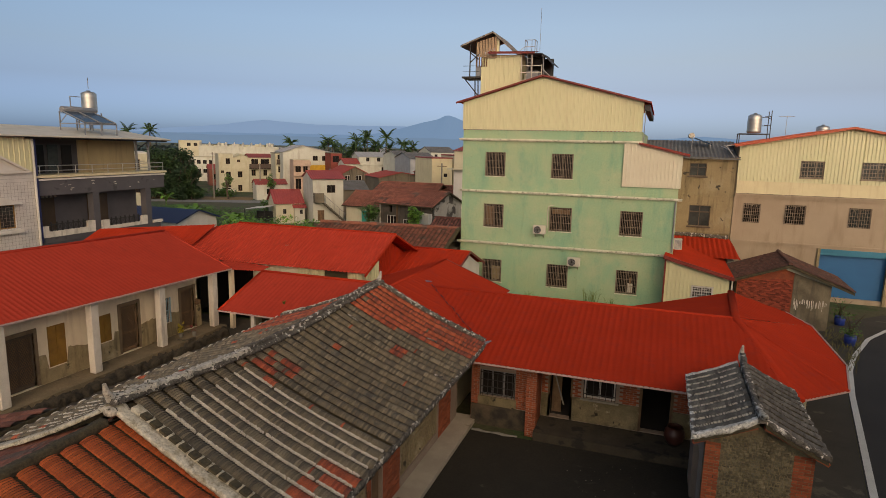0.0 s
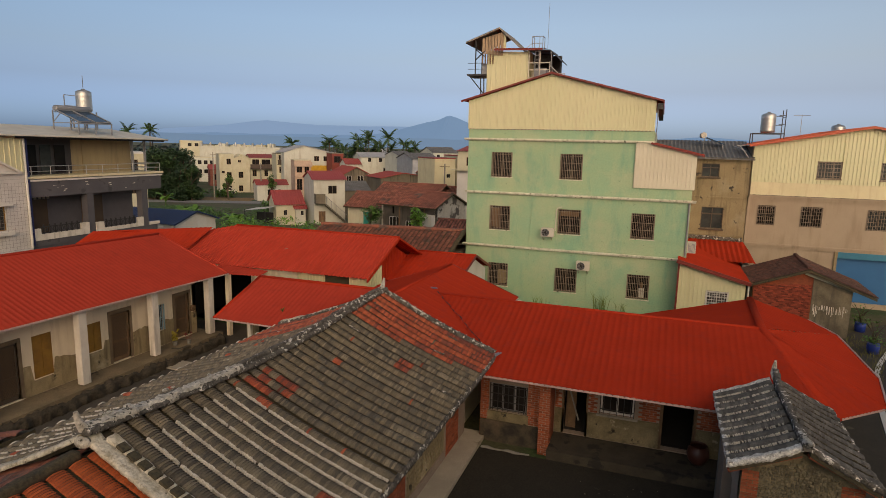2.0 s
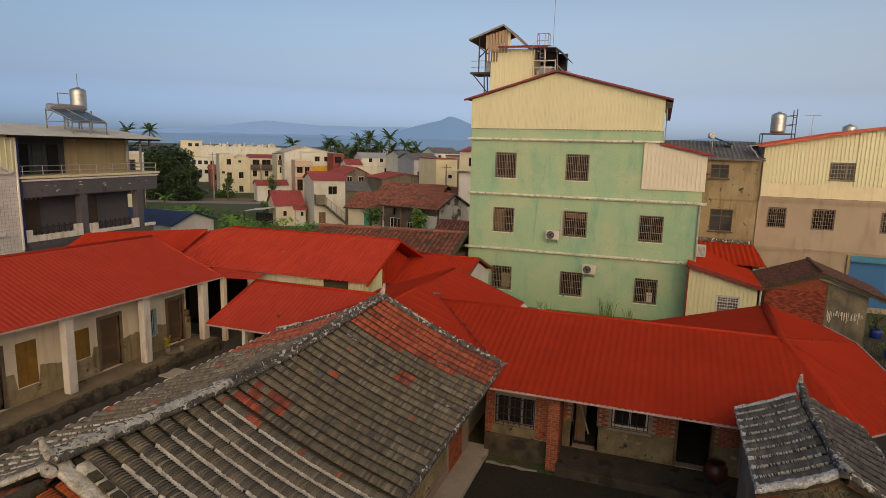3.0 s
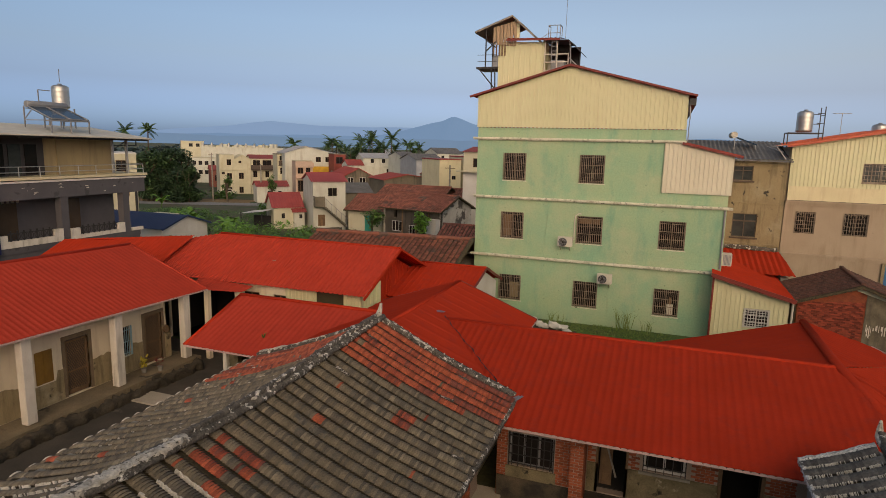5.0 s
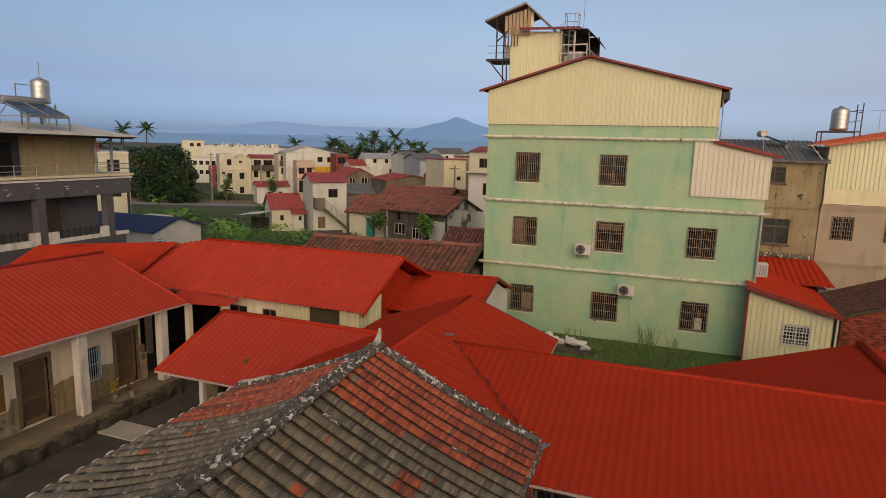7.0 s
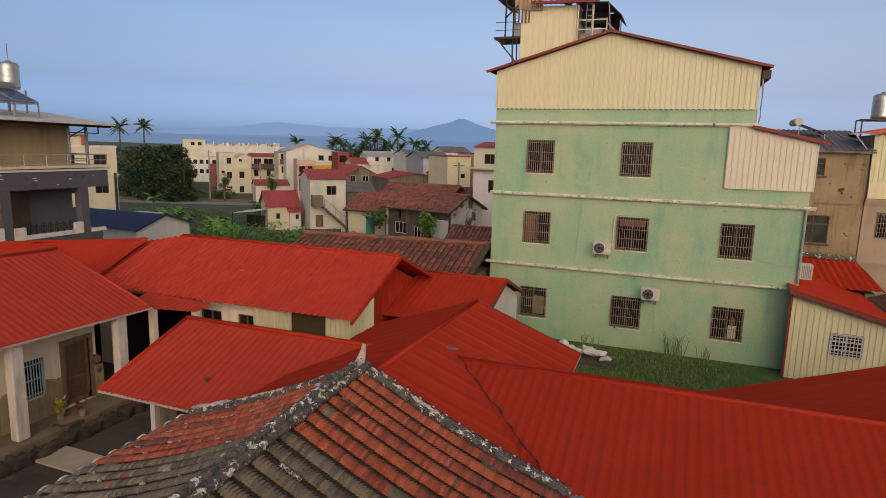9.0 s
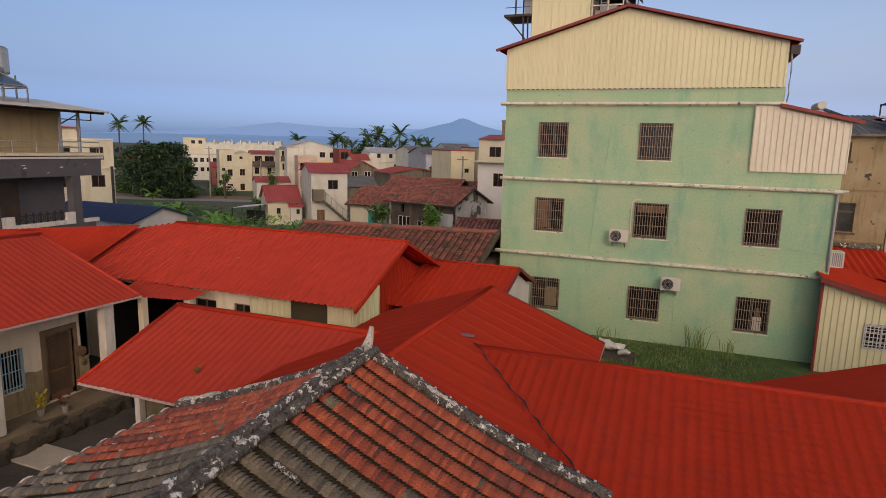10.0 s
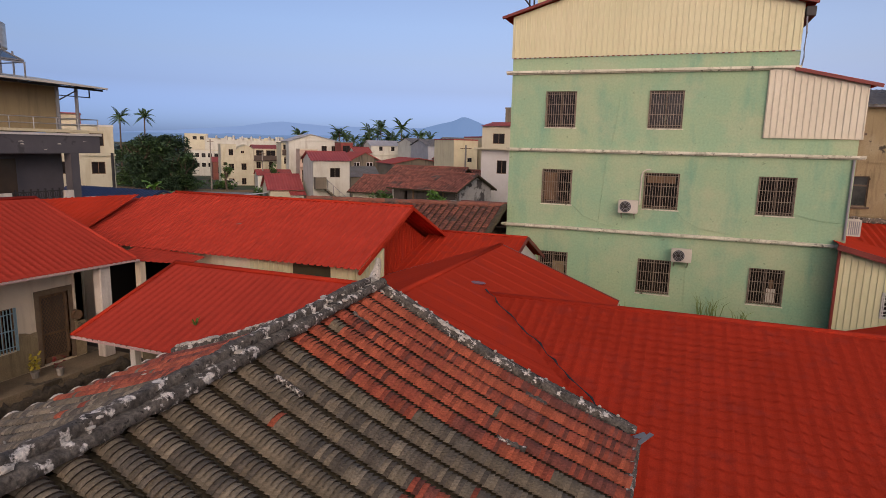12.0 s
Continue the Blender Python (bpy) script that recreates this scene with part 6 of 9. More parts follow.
for z in (13.9, 14.35, 14.75):
    beam(bm, (1.7, 35.1, z), (3.0, 35.1, z), 0.05)
for x in (1.75, 2.4, 3.0):
    beam(bm, (x, 35.1, 13.6), (x, 35.1, 15.4 if x < 2.9 else 14.8), 0.05)
pieces("landing_rail", bm, AC_WHITE, tower)
bm = bmesh.new()
for z in (15.6, 16.0, 16.4):
    beam(bm, (1.72, 36.0, z), (2.35, 36.0, z), 0.035)
for x in (1.72, 2.35):
    beam(bm, (x, 36.0, 15.5), (x, 36.0, 16.42), 0.035)
    beam(bm, (x, 36.6, 15.5), (x, 36.6, 16.42), 0.035)
beam(bm, (1.72, 36.0, 16.4), (1.72, 36.6, 16.4), 0.035)
beam(bm, (2.35, 36.0, 16.4), (2.35, 36.6, 16.4), 0.035)
beam(bm, (1.72, 36.0, 16.0), (1.2, 35.9, 15.6), 0.03)
for k in range(8):
    beam(bm, (2.12, 35.0, 13.7 + k * 0.24), (2.36, 35.0, 13.7 + k * 0.24), 0.025)
beam(bm, (2.12, 35.0, 13.5), (2.12, 35.0, 15.6), 0.03)
beam(bm, (2.36, 35.0, 13.5), (2.36, 35.0, 16.2), 0.03)
pieces("ladder_bar", bm, GREY_STEEL, tower, "grey steel ladder and roof guard")
bm = bmesh.new()
box(bm, 1.68, 2.9, 36.6, 36.66, 14.9, 15.45)
part("lean_to_panel", bm, DARK_STEEL, tower)
bm = bmesh.new()
box(bm, 1.68, 3.3, 37.5, 37.6, 13.5, 15.45)
part("lean_to_panel", bm, DARK_STEEL, tower)
bm = bmesh.new()
beam(bm, (3.55, 35.5, 14.9), (3.55, 35.5, 13.6), 0.04)
beam(bm, (3.0, 35.3, 14.6), (3.6, 35.3, 13.7), 0.04)
pieces("lean_to_post", bm, DARK_STEEL, tower)
BLUE_TARP = mat("blue_grey_tarpaulin", (0.045, 0.1, 0.16), 0.6, col2=(0.05, 0.06, 0.075), scale=2, grain=0.15)
slab_under(tower, [(1.66, 34.95, 15.5), (3.0, 34.95, 15.46), (3.0, 37.6, 15.56), (1.66, 37.6, 15.6)], BLUE_TARP, 0.04, 0.0, "tarpaulin")
slab_under(tower, [(3.0, 34.95, 15.46), (3.62, 34.95, 14.86), (3.62, 37.6, 14.9), (3.0, 37.6, 15.52)], DARK_STEEL, 0.04, 0.0, "tarpaulin")
bm = bmesh.new()
for a, b in (((3.05, 35.0, 15.4), (3.2, 35.0, 13.9)), ((3.0, 35.0, 14.6), (3.9, 35.2, 13.75)), ((3.4, 35.0, 14.1), (3.9, 35.1, 14.1)), ((3.9, 35.1, 14.1), (3.9, 35.1, 13.7))):
    beam(bm, a, b, 0.035)
pieces("brace_bar", bm, GREY_STEEL, tower)
bm = bmesh.new()
tube(bm, [(2.62, 36.2, 15.5), (2.62, 36.2, 18.3)], 0.012, 5)
part("aerial_rod", bm, GREY_STEEL, tower)
for k in range(3):
    bm = bmesh.new()
    box(bm, 1.75 + k * 0.36, 2.05 + k * 0.36, 36.0, 36.3, 13.75, 14.35 + 0.12 * (k % 2))
    part("stored_crate", bm, (AC_WHITE, WOOD, GREY_STEEL)[k], tower)
bm = bmesh.new()
box(bm, 2.0, 2.7, 35.6, 36.2, 13.7, 14.5)
part("machine_box", bm, GREY_STEEL, tower)
bm = bmesh.new()
box(bm, -2.05, -0.87, 35.0, 36.6, 14.06, 14.16)
part("deck", bm, DARK_STEEL, tower)
bm = bmesh.new()
for x, y in ((-1.55, 35.1), (-1.55, 36.5)):
    beam(bm, (x, y, 14.1), (x, y, 16.2), 0.06)
for a, b in (((-1.9, 35.1, 14.05), (-0.9, 35.1, 12.9)), ((-1.2, 35.1, 14.05), (-1.15, 35.1, 12.6)), ((-1.0, 35.1, 14.05), (-0.95, 35.1, 12.6)), ((-1.55, 35.1, 15.6), (-1.0, 35.1, 15.2)), ((-1.55, 35.1, 15.0), (-1.0, 35.1, 15.5))):
    beam(bm, a, b, 0.06)
for z in (14.45, 14.8):
    beam(bm, (-2.0, 35.05, z), (-0.9, 35.05, z), 0.025)
pieces("frame_bar", bm, DARK_STEEL, tower)
bm = bmesh.new()
box(bm, -1.2, -0.87, 35.3, 36.3, 14.16, 14.8)
part("water_drum", bm, GREY_STEEL, tower)
# small solar heater seen past the gable end
sh2 = thing("solar_water_heater", "small rooftop solar heater with a white drum behind the gable", "water heater", (12.4, 44, 9.9))
bm = bmesh.new()
tube(bm, [(12.15, 43.6, 10.9), (12.15, 45.4, 10.9)], 0.19, 16)
part("storage_drum", bm, AC_WHITE, sh2, "", True)
bm = bmesh.new()
beam(bm, (12.35, 44.4, 10.75), (13.5, 44.4, 10.3), 0.9, 0.06)
part("collector_panel", bm, SOLAR, sh2)
for x in (12.2, 13.4):
    bm = bmesh.new()
    beam(bm, (x, 43.7, 9.6), (x, 43.7, 10.8 if x < 13 else 10.3), 0.05)
    part("stand_leg", bm, GREY_STEEL, sh2)

# ---- cream lean-to shed and red lean-to roofs ----
shed = thing("cream_metal_shed", "cream ribbed metal lean-to shed with red metal roof", "shed", (12.6, 35, G))
FS = Frame((0, 33.06, 0))
SWIN = (12.4, 13.5, 1.55, 2.45)
bm = bmesh.new()
ribbed_panel(shed, FS, [(10.98, G), (12.38, G), (12.38, 3.55), (10.95, 3.93)], 0.0, 0.21, CREAM_MET)
ribbed_panel(shed, FS, [(13.52, G), (14.3, G), (14.3, 3.04), (13.52, 3.25)], 0.0, 0.21, CREAM_MET)
ribbed_panel(shed, FS, [(12.38, G), (13.52, G), (13.52, 1.55), (12.38, 1.55)], 0.0, 0.21, CREAM_MET)
ribbed_panel(shed, FS, [(12.38, 2.47), (13.52, 2.47), (13.52, 3.25), (12.38, 3.55)], 0.0, 0.21, CREAM_MET)
bm.free()
window(shed, FS, *SWIN, deep=0.03, bars=9, rails=5, bar_mat=WHITE_BAR, frame_mat=WHITE_BAR, panes=2, bar_out=0.05)
bm = bmesh.new()
for k in range(9):
    u = 12.4 + 1.1 * (k + 0.5) / 9
    fbox(bm, FS, u - 0.012, u + 0.012, 0.04, 0.07, 1.55, 2.45)
for k in range(7):
    z = 1.55 + 0.9 * k / 6
    fbox(bm, FS, 12.38, 13.52, 0.045, 0.075, z - 0.012, z + 0.012)
part("white_lattice", bm, WHITE_BAR, shed, "white lattice window guard")
bm = bmesh.new()
box(bm, 14.24, 14.3, 33.15, 41, G, 3.0)
part("side_wall", bm, PALE_MET, shed)
roof_sheet(shed, [(10.8, 32.75, 4.02), (14.5, 32.75, 3.06), (14.5, 41.2, 3.06), (11.3, 41.2, 4.02)], [(14.5, 32.75, 3.06), (14.5, 41.2, 3.06)], RED, 0.3, 0.03, 0, "wave")
bm = bmesh.new()
beam(bm, (10.8, 32.72, 4.0), (14.5, 32.72, 3.04), 0.05, 0.2)
beam(bm, (10.93, 32.98, 4.0), (10.93, 32.98, G), 0.09)
part("verge_trim", bm, RED_TRIM, shed)
bm = bmesh.new()
tube(bm, [(14.42, 33.0, 3.0), (14.42, 33.0, G)], 0.05, 8)
part("downpipe", bm, AC_WHITE, shed)
lean = thing("red_lean_to", "red corrugated lean-to roof against the brown house", "roof", (13, 39, G))
roof_sheet(lean, [(11.35, 37.6, 3.35), (15.3, 37.6, 3.35), (14.95, 41.35, 4.1), (11.35, 41.35, 4.1)], [(11.35, 37.6, 3.35), (15.3, 37.6, 3.35)], RED, 0.3, 0.05, 0, "wave")
bm = bmesh.new()
box(bm, 14.6, 15.0, 37.8, 41.2, G, 3.2)
part("wall", bm, CONC, lean)

# ---- brown house ----
brown = thing("brown_house", "stained brown concrete house with grey corrugated roof", "house", (13, 45, G))
FQ = Frame((0, 41.4, 0))
BW = [(12.1, 13.15, 8.2, 9.05), (12.3, 13.62, 4.85, 6.25)]
bm = bmesh.new()
wall(bm, FQ, 9, 14.94, G, 9.45, 0.25, BW)
part("front_wall", bm, BROWN_CON, brown)
bm = bmesh.new()
box(bm, 14.7, 14.94, 41.66, 52, G, 9.4)
part("side_wall", bm, BROWN_CON, brown)
for z in (6.9, 4.45):
    bm = bmesh.new()
    fbox(bm, FQ, 9, 14.92, 0.002, 0.06, z - 0.05, z + 0.05)
    part("ledge", bm, BROWN_CON, brown)
for w in BW:
    window(brown, FQ, *w, deep=0.1, panes=2, frame_mat=FRAME_DK, glass=DIM_GLASS)
    bm = bmesh.new()
    fbox(bm, FQ, w[0] - 0.1, w[1] + 0.1, 0.002, 0.1, w[2] - 0.1, w[2] - 0.01)
    fbox(bm, FQ, w[0], w[1], -0.07, -0.03, w[2] + (w[3] - w[2]) * 0.66, w[2] + (w[3] - w[2]) * 0.72)
    part("sill_and_transom", bm, FRAME_DK, brown)
lumpy_bar(brown, [(11.45, 41.3, 4.28), (13.2, 41.28, 4.25), (14.85, 41.3, 4.2)], 0.16, 0.22, RIDGE, "broken_flashing", 151, 0.06, label="peeling black and white flashing")
dark_room(brown, FQ, 11, 14.6, 4.5, 9.3, -3, -0.27)
roof_sheet(brown, [(9, 41.0, 9.45), (15.1, 41.0, 9.4), (15.1, 46.5, 10.55), (9, 46.5, 10.55)], [(9, 41.0, 9.45), (15.1, 41.0, 9.4)], GREY_ROOF, 0.25, 0.05, 0, "wave")
verge(brown, [(9, 40.97, 9.42), (15.1, 40.97, 9.37)], 0.05, 0.1, GREY_ROOF)
bm = bmesh.new()
beam(bm, (14.0, 43.5, 10.2), (14.6, 41.6, 9.9), 0.1, 0.06)
beam(bm, (14.0, 41.2, 10.22), (14.9, 41.2, 10.3), 0.05)
beam(bm, (14.2, 41.2, 10.2), (14.75, 41.2, 9.5), 0.05)
part("loose_pipe", bm, GREY_STEEL, brown)

# ---- beige house ----
beige = thing("beige_house", "two-storey beige house with cream metal gable top", "house", (21, 47, G))
BWN = [(15.59, 16.61, 5.29, 6.54), (18.02, 19.21, 5.3, 6.56), (21.59, 22.79, 5.3, 6.54), (24.4, 25.6, 5.3, 6.54)]
BDOOR = (20.3, 24.0, 0.75, 3.88)
bm = bmesh.new()
wall(bm, FQ, 14.98, 27.4, G, 7.08, 0.25, BWN + [BDOOR])
part("front_wall", bm, BEIGE, beige)
bm = bmesh.new()
box(bm, 14.98, 15.22, 41.66, 54, G, 10.2)
box(bm, 27.2, 27.4, 41.66, 54, G, 10.2)
box(bm, 15.22, 27.2, 53.8, 54, G, 10.2)
part("side_wall", bm, BEIGE, beige)
for z, d in ((4.06, 0.12), (7.12, 0.16)):
    bm = bmesh.new()
    fbox(bm, FQ, 14.98, 27.45, 0.002, d, z - 0.06, z + 0.05)
    fbox(bm, FQ, 14.98, 27.45, 0.002, d * 0.6, z - 0.2, z - 0.06)
    part("ledge", bm, BEIGE, beige)
UW = [(18.62, 19.92, 8.33, 9.35), (21.95, 23.25, 8.33, 9.38)]
bm = bmesh.new()
wall(bm, Frame((0, 41.36, 0)), 15.05, 27.4, 7.19, 8.0, 0.1)
part("parapet_band", bm, PALE_YEL, beige)
segs = [15.03, 18.62, 19.92, 21.95, 23.25, 27.4]


def gable_top(u):
    return 10.3 + 1.1 * (1 - abs(u - 21.2) / 6.2)


for k, (a, b) in enumerate(zip(segs, segs[1:])):
    if k in (1, 3):
        ribbed_panel(beige, FQ, [(a, 8.0), (b, 8.0), (b, 8.33), (a, 8.33)], 0.05, 0.205)
        ribbed_panel(beige, FQ, [(a, 9.37), (b, 9.37), (b, gable_top(b)), (a, gable_top(a))], 0.05, 0.205)
    elif a < 21.2 < b:
        ribbed_panel(beige, FQ, [(a, 8.0), (b, 8.0), (b, gable_top(b)), (21.2, 11.4), (a, gable_top(a))], 0.05, 0.205)
    else:
        ribbed_panel(beige, FQ, [(a, 8.0), (b, 8.0), (b, gable_top(b)), (a, gable_top(a))], 0.05, 0.205)
for w in BWN:
    window(beige, FQ, *w, deep=0.14, bars=9, rails=6, panes=2, glass=DIM_GLASS if w[0] > 20 else GLASS, frame_mat=FRAME_DK)
    bm = bmesh.new()
    for k in range(4):
        u = w[0] + (w[1] - w[0]) * (k + 0.5) / 4
        arc = [FQ(u + math.cos(q) * 0.13, 0.035, w[3] - 0.2 + math.sin(q) * 0.15) for q in np.linspace(0, math.pi, 7)]
        for p, q in zip(arc, arc[1:]):
            beam(bm, p, q, 0.018)
    part("grille_scroll", bm, RUST_BAR, beige, "curled bars along the top of the grille")
for w in UW:
    window(beige, FQ, *w, deep=0.06, bars=8, rails=0, panes=3, frame_mat=RUST_BAR, glass=DIM_GLASS, bar_out=0.07)
    bm = bmesh.new()
    for k in range(4):
        fbox(bm, FQ, w[0], w[1], 0.08, 0.1, w[2] + 0.15 + k * 0.24, w[2] + 0.18 + k * 0.24)
    fbox(bm, FQ, w[0] - 0.05, w[1] + 0.05, 0.06, 0.14, w[2] - 0.06, w[2])
    pieces("window_rail", bm, RUST_BAR, beige)
dark_room(beige, FQ, 15.3, 27, G, 10, -4, -0.3)
for a, b in (((14.7, 10.28), (21.2, 11.48)), ((21.2, 11.48), (27.7, 10.28))):
    lo = a if a[1] < b[1] else b
    roof_sheet(beige, [(a[0], 41.0, a[1]), (b[0], 41.0, b[1]), (b[0], 54, b[1]), (a[0], 54, a[1])], [(lo[0], 41.0, lo[1]), (lo[0], 54, lo[1])], mat("orange_red_metal", (0.55, 0.1, 0.03), 0.55, grain=0.05), 0.3, 0.03, 0, "rib")
    bm = bmesh.new()
    beam(bm, (a[0], 40.98, a[1] - 0.04), (b[0], 40.98, b[1] - 0.04), 0.05, 0.14)
    part("verge_trim", bm, mat("orange_red_trim", (0.5, 0.09, 0.03), 0.5), beige, "orange-red verge trim")
shut = []
for k in range(26):
    bm = bmesh.new()
    z = 0.78 + k * 0.105
    prism(bm, Frame((20.3, 41.4, 0), 90), [(0.15, z), (0.18, z + 0.05), (0.15, z + 0.105)], -3.7, 0)
    shut.append(bm)
door = None
bm = bmesh.new()
fbox(bm, FQ, 20.3, 24.0, -0.26, -0.2, 0.75, 3.5)
door = part("roller_shutter", bm, BLUE_DOOR, beige, "closed blue roller shutter")
for bm in shut:
    part("shutter_slat", bm, BLUE_DOOR, door)
bm = bmesh.new()
fbox(bm, FQ, 20.3, 24.0, -0.2, 0.1, 3.5, 3.88)
part("shutter_box", bm, mat("teal_shutter_box", (0.03, 0.2, 0.3), 0.5, grain=0.05), beige)
bm = bmesh.new()
for u in (20.2, 24.05):
    fbox(bm, FQ, u - 0.08, u + 0.08, 0.0, 0.12, G, 3.9)
pieces("door_jamb", bm, BROWN_CON, beige)
tank = thing("water_tank", "stainless steel rooftop water tank on a steel stand", "tank", (16.3, 45.7, 10.5))


def steel_tank(parent, c, r, h, material=None):
    bm = bmesh.new()
    prof = [(0.0, 0.0), (r * 0.85, 0.02), (r, 0.08)]
    for k in range(4):
        z0 = 0.15 + k * (h - 0.3) / 4
        prof += [(r, z0), (r * 1.008, z0 + 0.03), (r, z0 + 0.06)]
    prof += [(r, h - 0.15), (r * 0.7, h - 0.05), (r * 0.25, h), (r * 0.25, h + 0.06), (0.0, h + 0.06)]
    rings = [[bm.verts.new((c[0] + q * math.cos(a), c[1] + q * math.sin(a), c[2] + z)) for a in np.linspace(0, 2 * math.pi, 24, endpoint=False)] for q, z in prof[1:-1]]
    for a, b in zip(rings, rings[1:]):
        for k in range(24):
            bm.faces.new((a[k], a[(k + 1) % 24], b[(k + 1) % 24], b[k]))
    bm.faces.new(rings[0][::-1])
    bm.faces.new(rings[-1])
    return part("tank_body", bm, material or STAINLESS, parent, "", True)


steel_tank(tank, (16.25, 45.7, 11.15), 0.46, 1.35)
bm = bmesh.new()
for x in (15.3, 17.2):
    for y in (45.1, 46.3):
        beam(bm, (x, y, 10.2), (x, y, 11.12), 0.06)
for y in (45.1, 46.3):
    beam(bm, (15.3, y, 11.1), (17.2, y, 11.1), 0.07)
    beam(bm, (17.2, y, 11.1), (17.2, y, 12.7), 0.05)
    for z in (11.7, 12.3):
        beam(bm, (16.8, y, z), (17.2, y, z), 0.04)
beam(bm, (17.2, 45.1, 12.2), (17.2, 46.3, 12.2), 0.04)
beam(bm, (15.3, 45.1, 11.1), (15.3, 46.3, 11.1), 0.06)
pieces("stand_bar", bm, DARK_STEEL, tank)
tank2 = thing("water_tank", "small stainless steel drum on the ridge behind", "tank", (21, 50, 11))
steel_tank(tank2, (21.3, 49.5, 11.0), 0.45, 0.9)
ant = thing("roof_antenna", "thin roof television antenna", "antenna", (18.3, 46, 11))
bm = bmesh.new()
beam(bm, (18.3, 46, 10.9), (18.3, 46, 12.4), 0.03)
for k in range(4):
    beam(bm, (17.9 + k * 0.25, 45.8, 12.35), (17.9 + k * 0.25, 46.2, 12.35), 0.02)
beam(bm, (17.8, 46, 12.35), (18.8, 46, 12.35), 0.025)
part("mast", bm, GREY_STEEL, ant)

# ---- brick shed with brown tile roof ----
bshed = thing("brick_shed", "crumbling brick and plaster shed with brown tile roof", "shed", (17.3, 35, G))


def sh_w(y, s):
    return (17.2 - 2.65 * s, y, 3.98 + 0.1 * (y - 33.5) / 3.7 - 0.98 * s)


def sh_e(y, s):
    return (17.2 + 3.1 * s, y, 3.98 + 0.1 * (y - 33.5) / 3.7 - 1.22 * s)


for S, sd in ((sh_w, 101), (sh_e, 102)):
    bedding(bshed, S, 33.4, 37.3, 4, 4, thick=0.14)
    tile_field(bshed, S, [33.55 + 0.3 * k for k in range(13)], 2.9, 0.13, 0.27, 0.06, lambda y, s, rng: "b", {"b": (TILE_BD, TILE_BD)}, seed=sd)
lumpy_bar(bshed, [(17.2, 33.4, 4.05), (17.2, 37.3, 4.15)], 0.2, 0.12, TILE_BD, "ridge", 103, 0.02)
FSH = Frame((0, 33.75, 0))
bm = bmesh.new()
prism(bm, FSH, [(14.75, G), (17.5, G), (17.5, 3.8), (17.2, 3.85), (14.75, 2.95)], -0.25, 0)
bwl = part("brick_wall", bm, BRICK, bshed)
bricks(bwl, FSH, 14.8, 17.45, 1.35, 3.1, bw=0.17, bh=0.06, joint=0.01, out=0.035, seed=104, material=mat("crumbling_brick", (0.34, 0.06, 0.025), 0.95, col2=(0.2, 0.05, 0.03), scale=3, grain=0.35, bump=0.8, rand=0.5), skip=lambda u, z: z > 2.8 + 0.35 * (u - 14.75) / 2.5)
bm = bmesh.new()
prism(bm, FSH, [(17.5, G), (19.3, G), (19.3, 3.05), (17.5, 3.75)], -0.25, 0.03)
part("plaster_wall", bm, mat("grey_stained_plaster", (0.24, 0.2, 0.13), 0.95, col2=(0.12, 0.1, 0.065), scale=1.3, grain=0.2, bump=0.4, streak=(0.1, 0.085, 0.06), patch=(0.5, 0.45, 0.36), patch_at=0.68, patch_scale=4), bshed)
bm = bmesh.new()
box(bm, 19.06, 19.3, 34.0, 37.2, G, 3.05)
part("side_wall", bm, CONC, bshed)
bm = bmesh.new()
box(bm, 14.75, 15.0, 34.0, 37.2, G, 2.9)
part("side_wall", bm, CONC, bshed)
bm = bmesh.new()
beam(bm, FSH(17.1, 0.06, 3.72), FSH(19.35, 0.06, 2.98), 0.1, 0.14)
part("verge_plaster", bm, CREAM, bshed)
bm = bmesh.new()
rng = random.Random(105)
for k in range(22):
    u, w = 17.58 + 0.075 * k + rng.uniform(-0.03, 0.03), rng.uniform(0.015, 0.05)
    fbox(bm, FSH, u, u + w, 0.031, 0.037, 1.75 + rng.uniform(-0.35, 0.12), 2.0 + rng.uniform(-0.05, 0.12))
tagged(part("lime_drip", bm, PEARL, bshed, "white lime drips on the plaster"), kind="stuff")

# ---- road and roadside ----
line = [(15.2, 9.0), (15.9, 13.0), (16.41, 15.89), (17.31, 20.69), (17.94, 24.08), (18.68, 27.37), (19.42, 29.67), (20.9, 33.07), (22.55, 35.6), (25.5, 38.6), (31, 41)]
bm = bmesh.new()
a = [bm.verts.new((x, y, G + 0.012)) for x, y in [(12.5, -20.0), (14.0, 2.0)] + line]
b = [bm.verts.new((x + 7.0, y - 2.2, G + 0.012)) for x, y in [(12.5, -20.0), (14.0, 2.0)] + line]
for i in range(len(a) - 1):
    bm.faces.new((a[i], b[i], b[i + 1], a[i + 1]))
solid("road", bm, ROAD, "dark asphalt village road with a white edge line", "road", "structure")
bm = bmesh.new()
a = [bm.verts.new((x + 0.05, y, G + 0.018)) for x, y in line]
b = [bm.verts.new((x + 0.25, y - 0.05, G + 0.018)) for x, y in line]
for i in range(len(a) - 1):
    bm.faces.new((a[i], b[i], b[i + 1], a[i + 1]))
solid("road_line", bm, PAINT, "white painted road edge line", "road line", "structure")
bm = bmesh.new()
a = [bm.verts.new((x - 0.02, y, G + 0.008)) for x, y in line]
b = [bm.verts.new((x - 2.2, y + 0.3, G + 0.008)) for x, y in line]
for i in range(len(a) - 1):
    bm.faces.new((b[i], a[i], a[i + 1], b[i + 1]))
solid("roadside", bm, mat("dark_roadside_concrete", (0.06, 0.053, 0.04), 0.95, col2=(0.045, 0.04, 0.03), scale=0.8, grain=0.25, bump=0.3, patch=(0.11, 0.1, 0.07), patch_at=0.62), "dark worn concrete strip beside the road", "roadside", "structure")


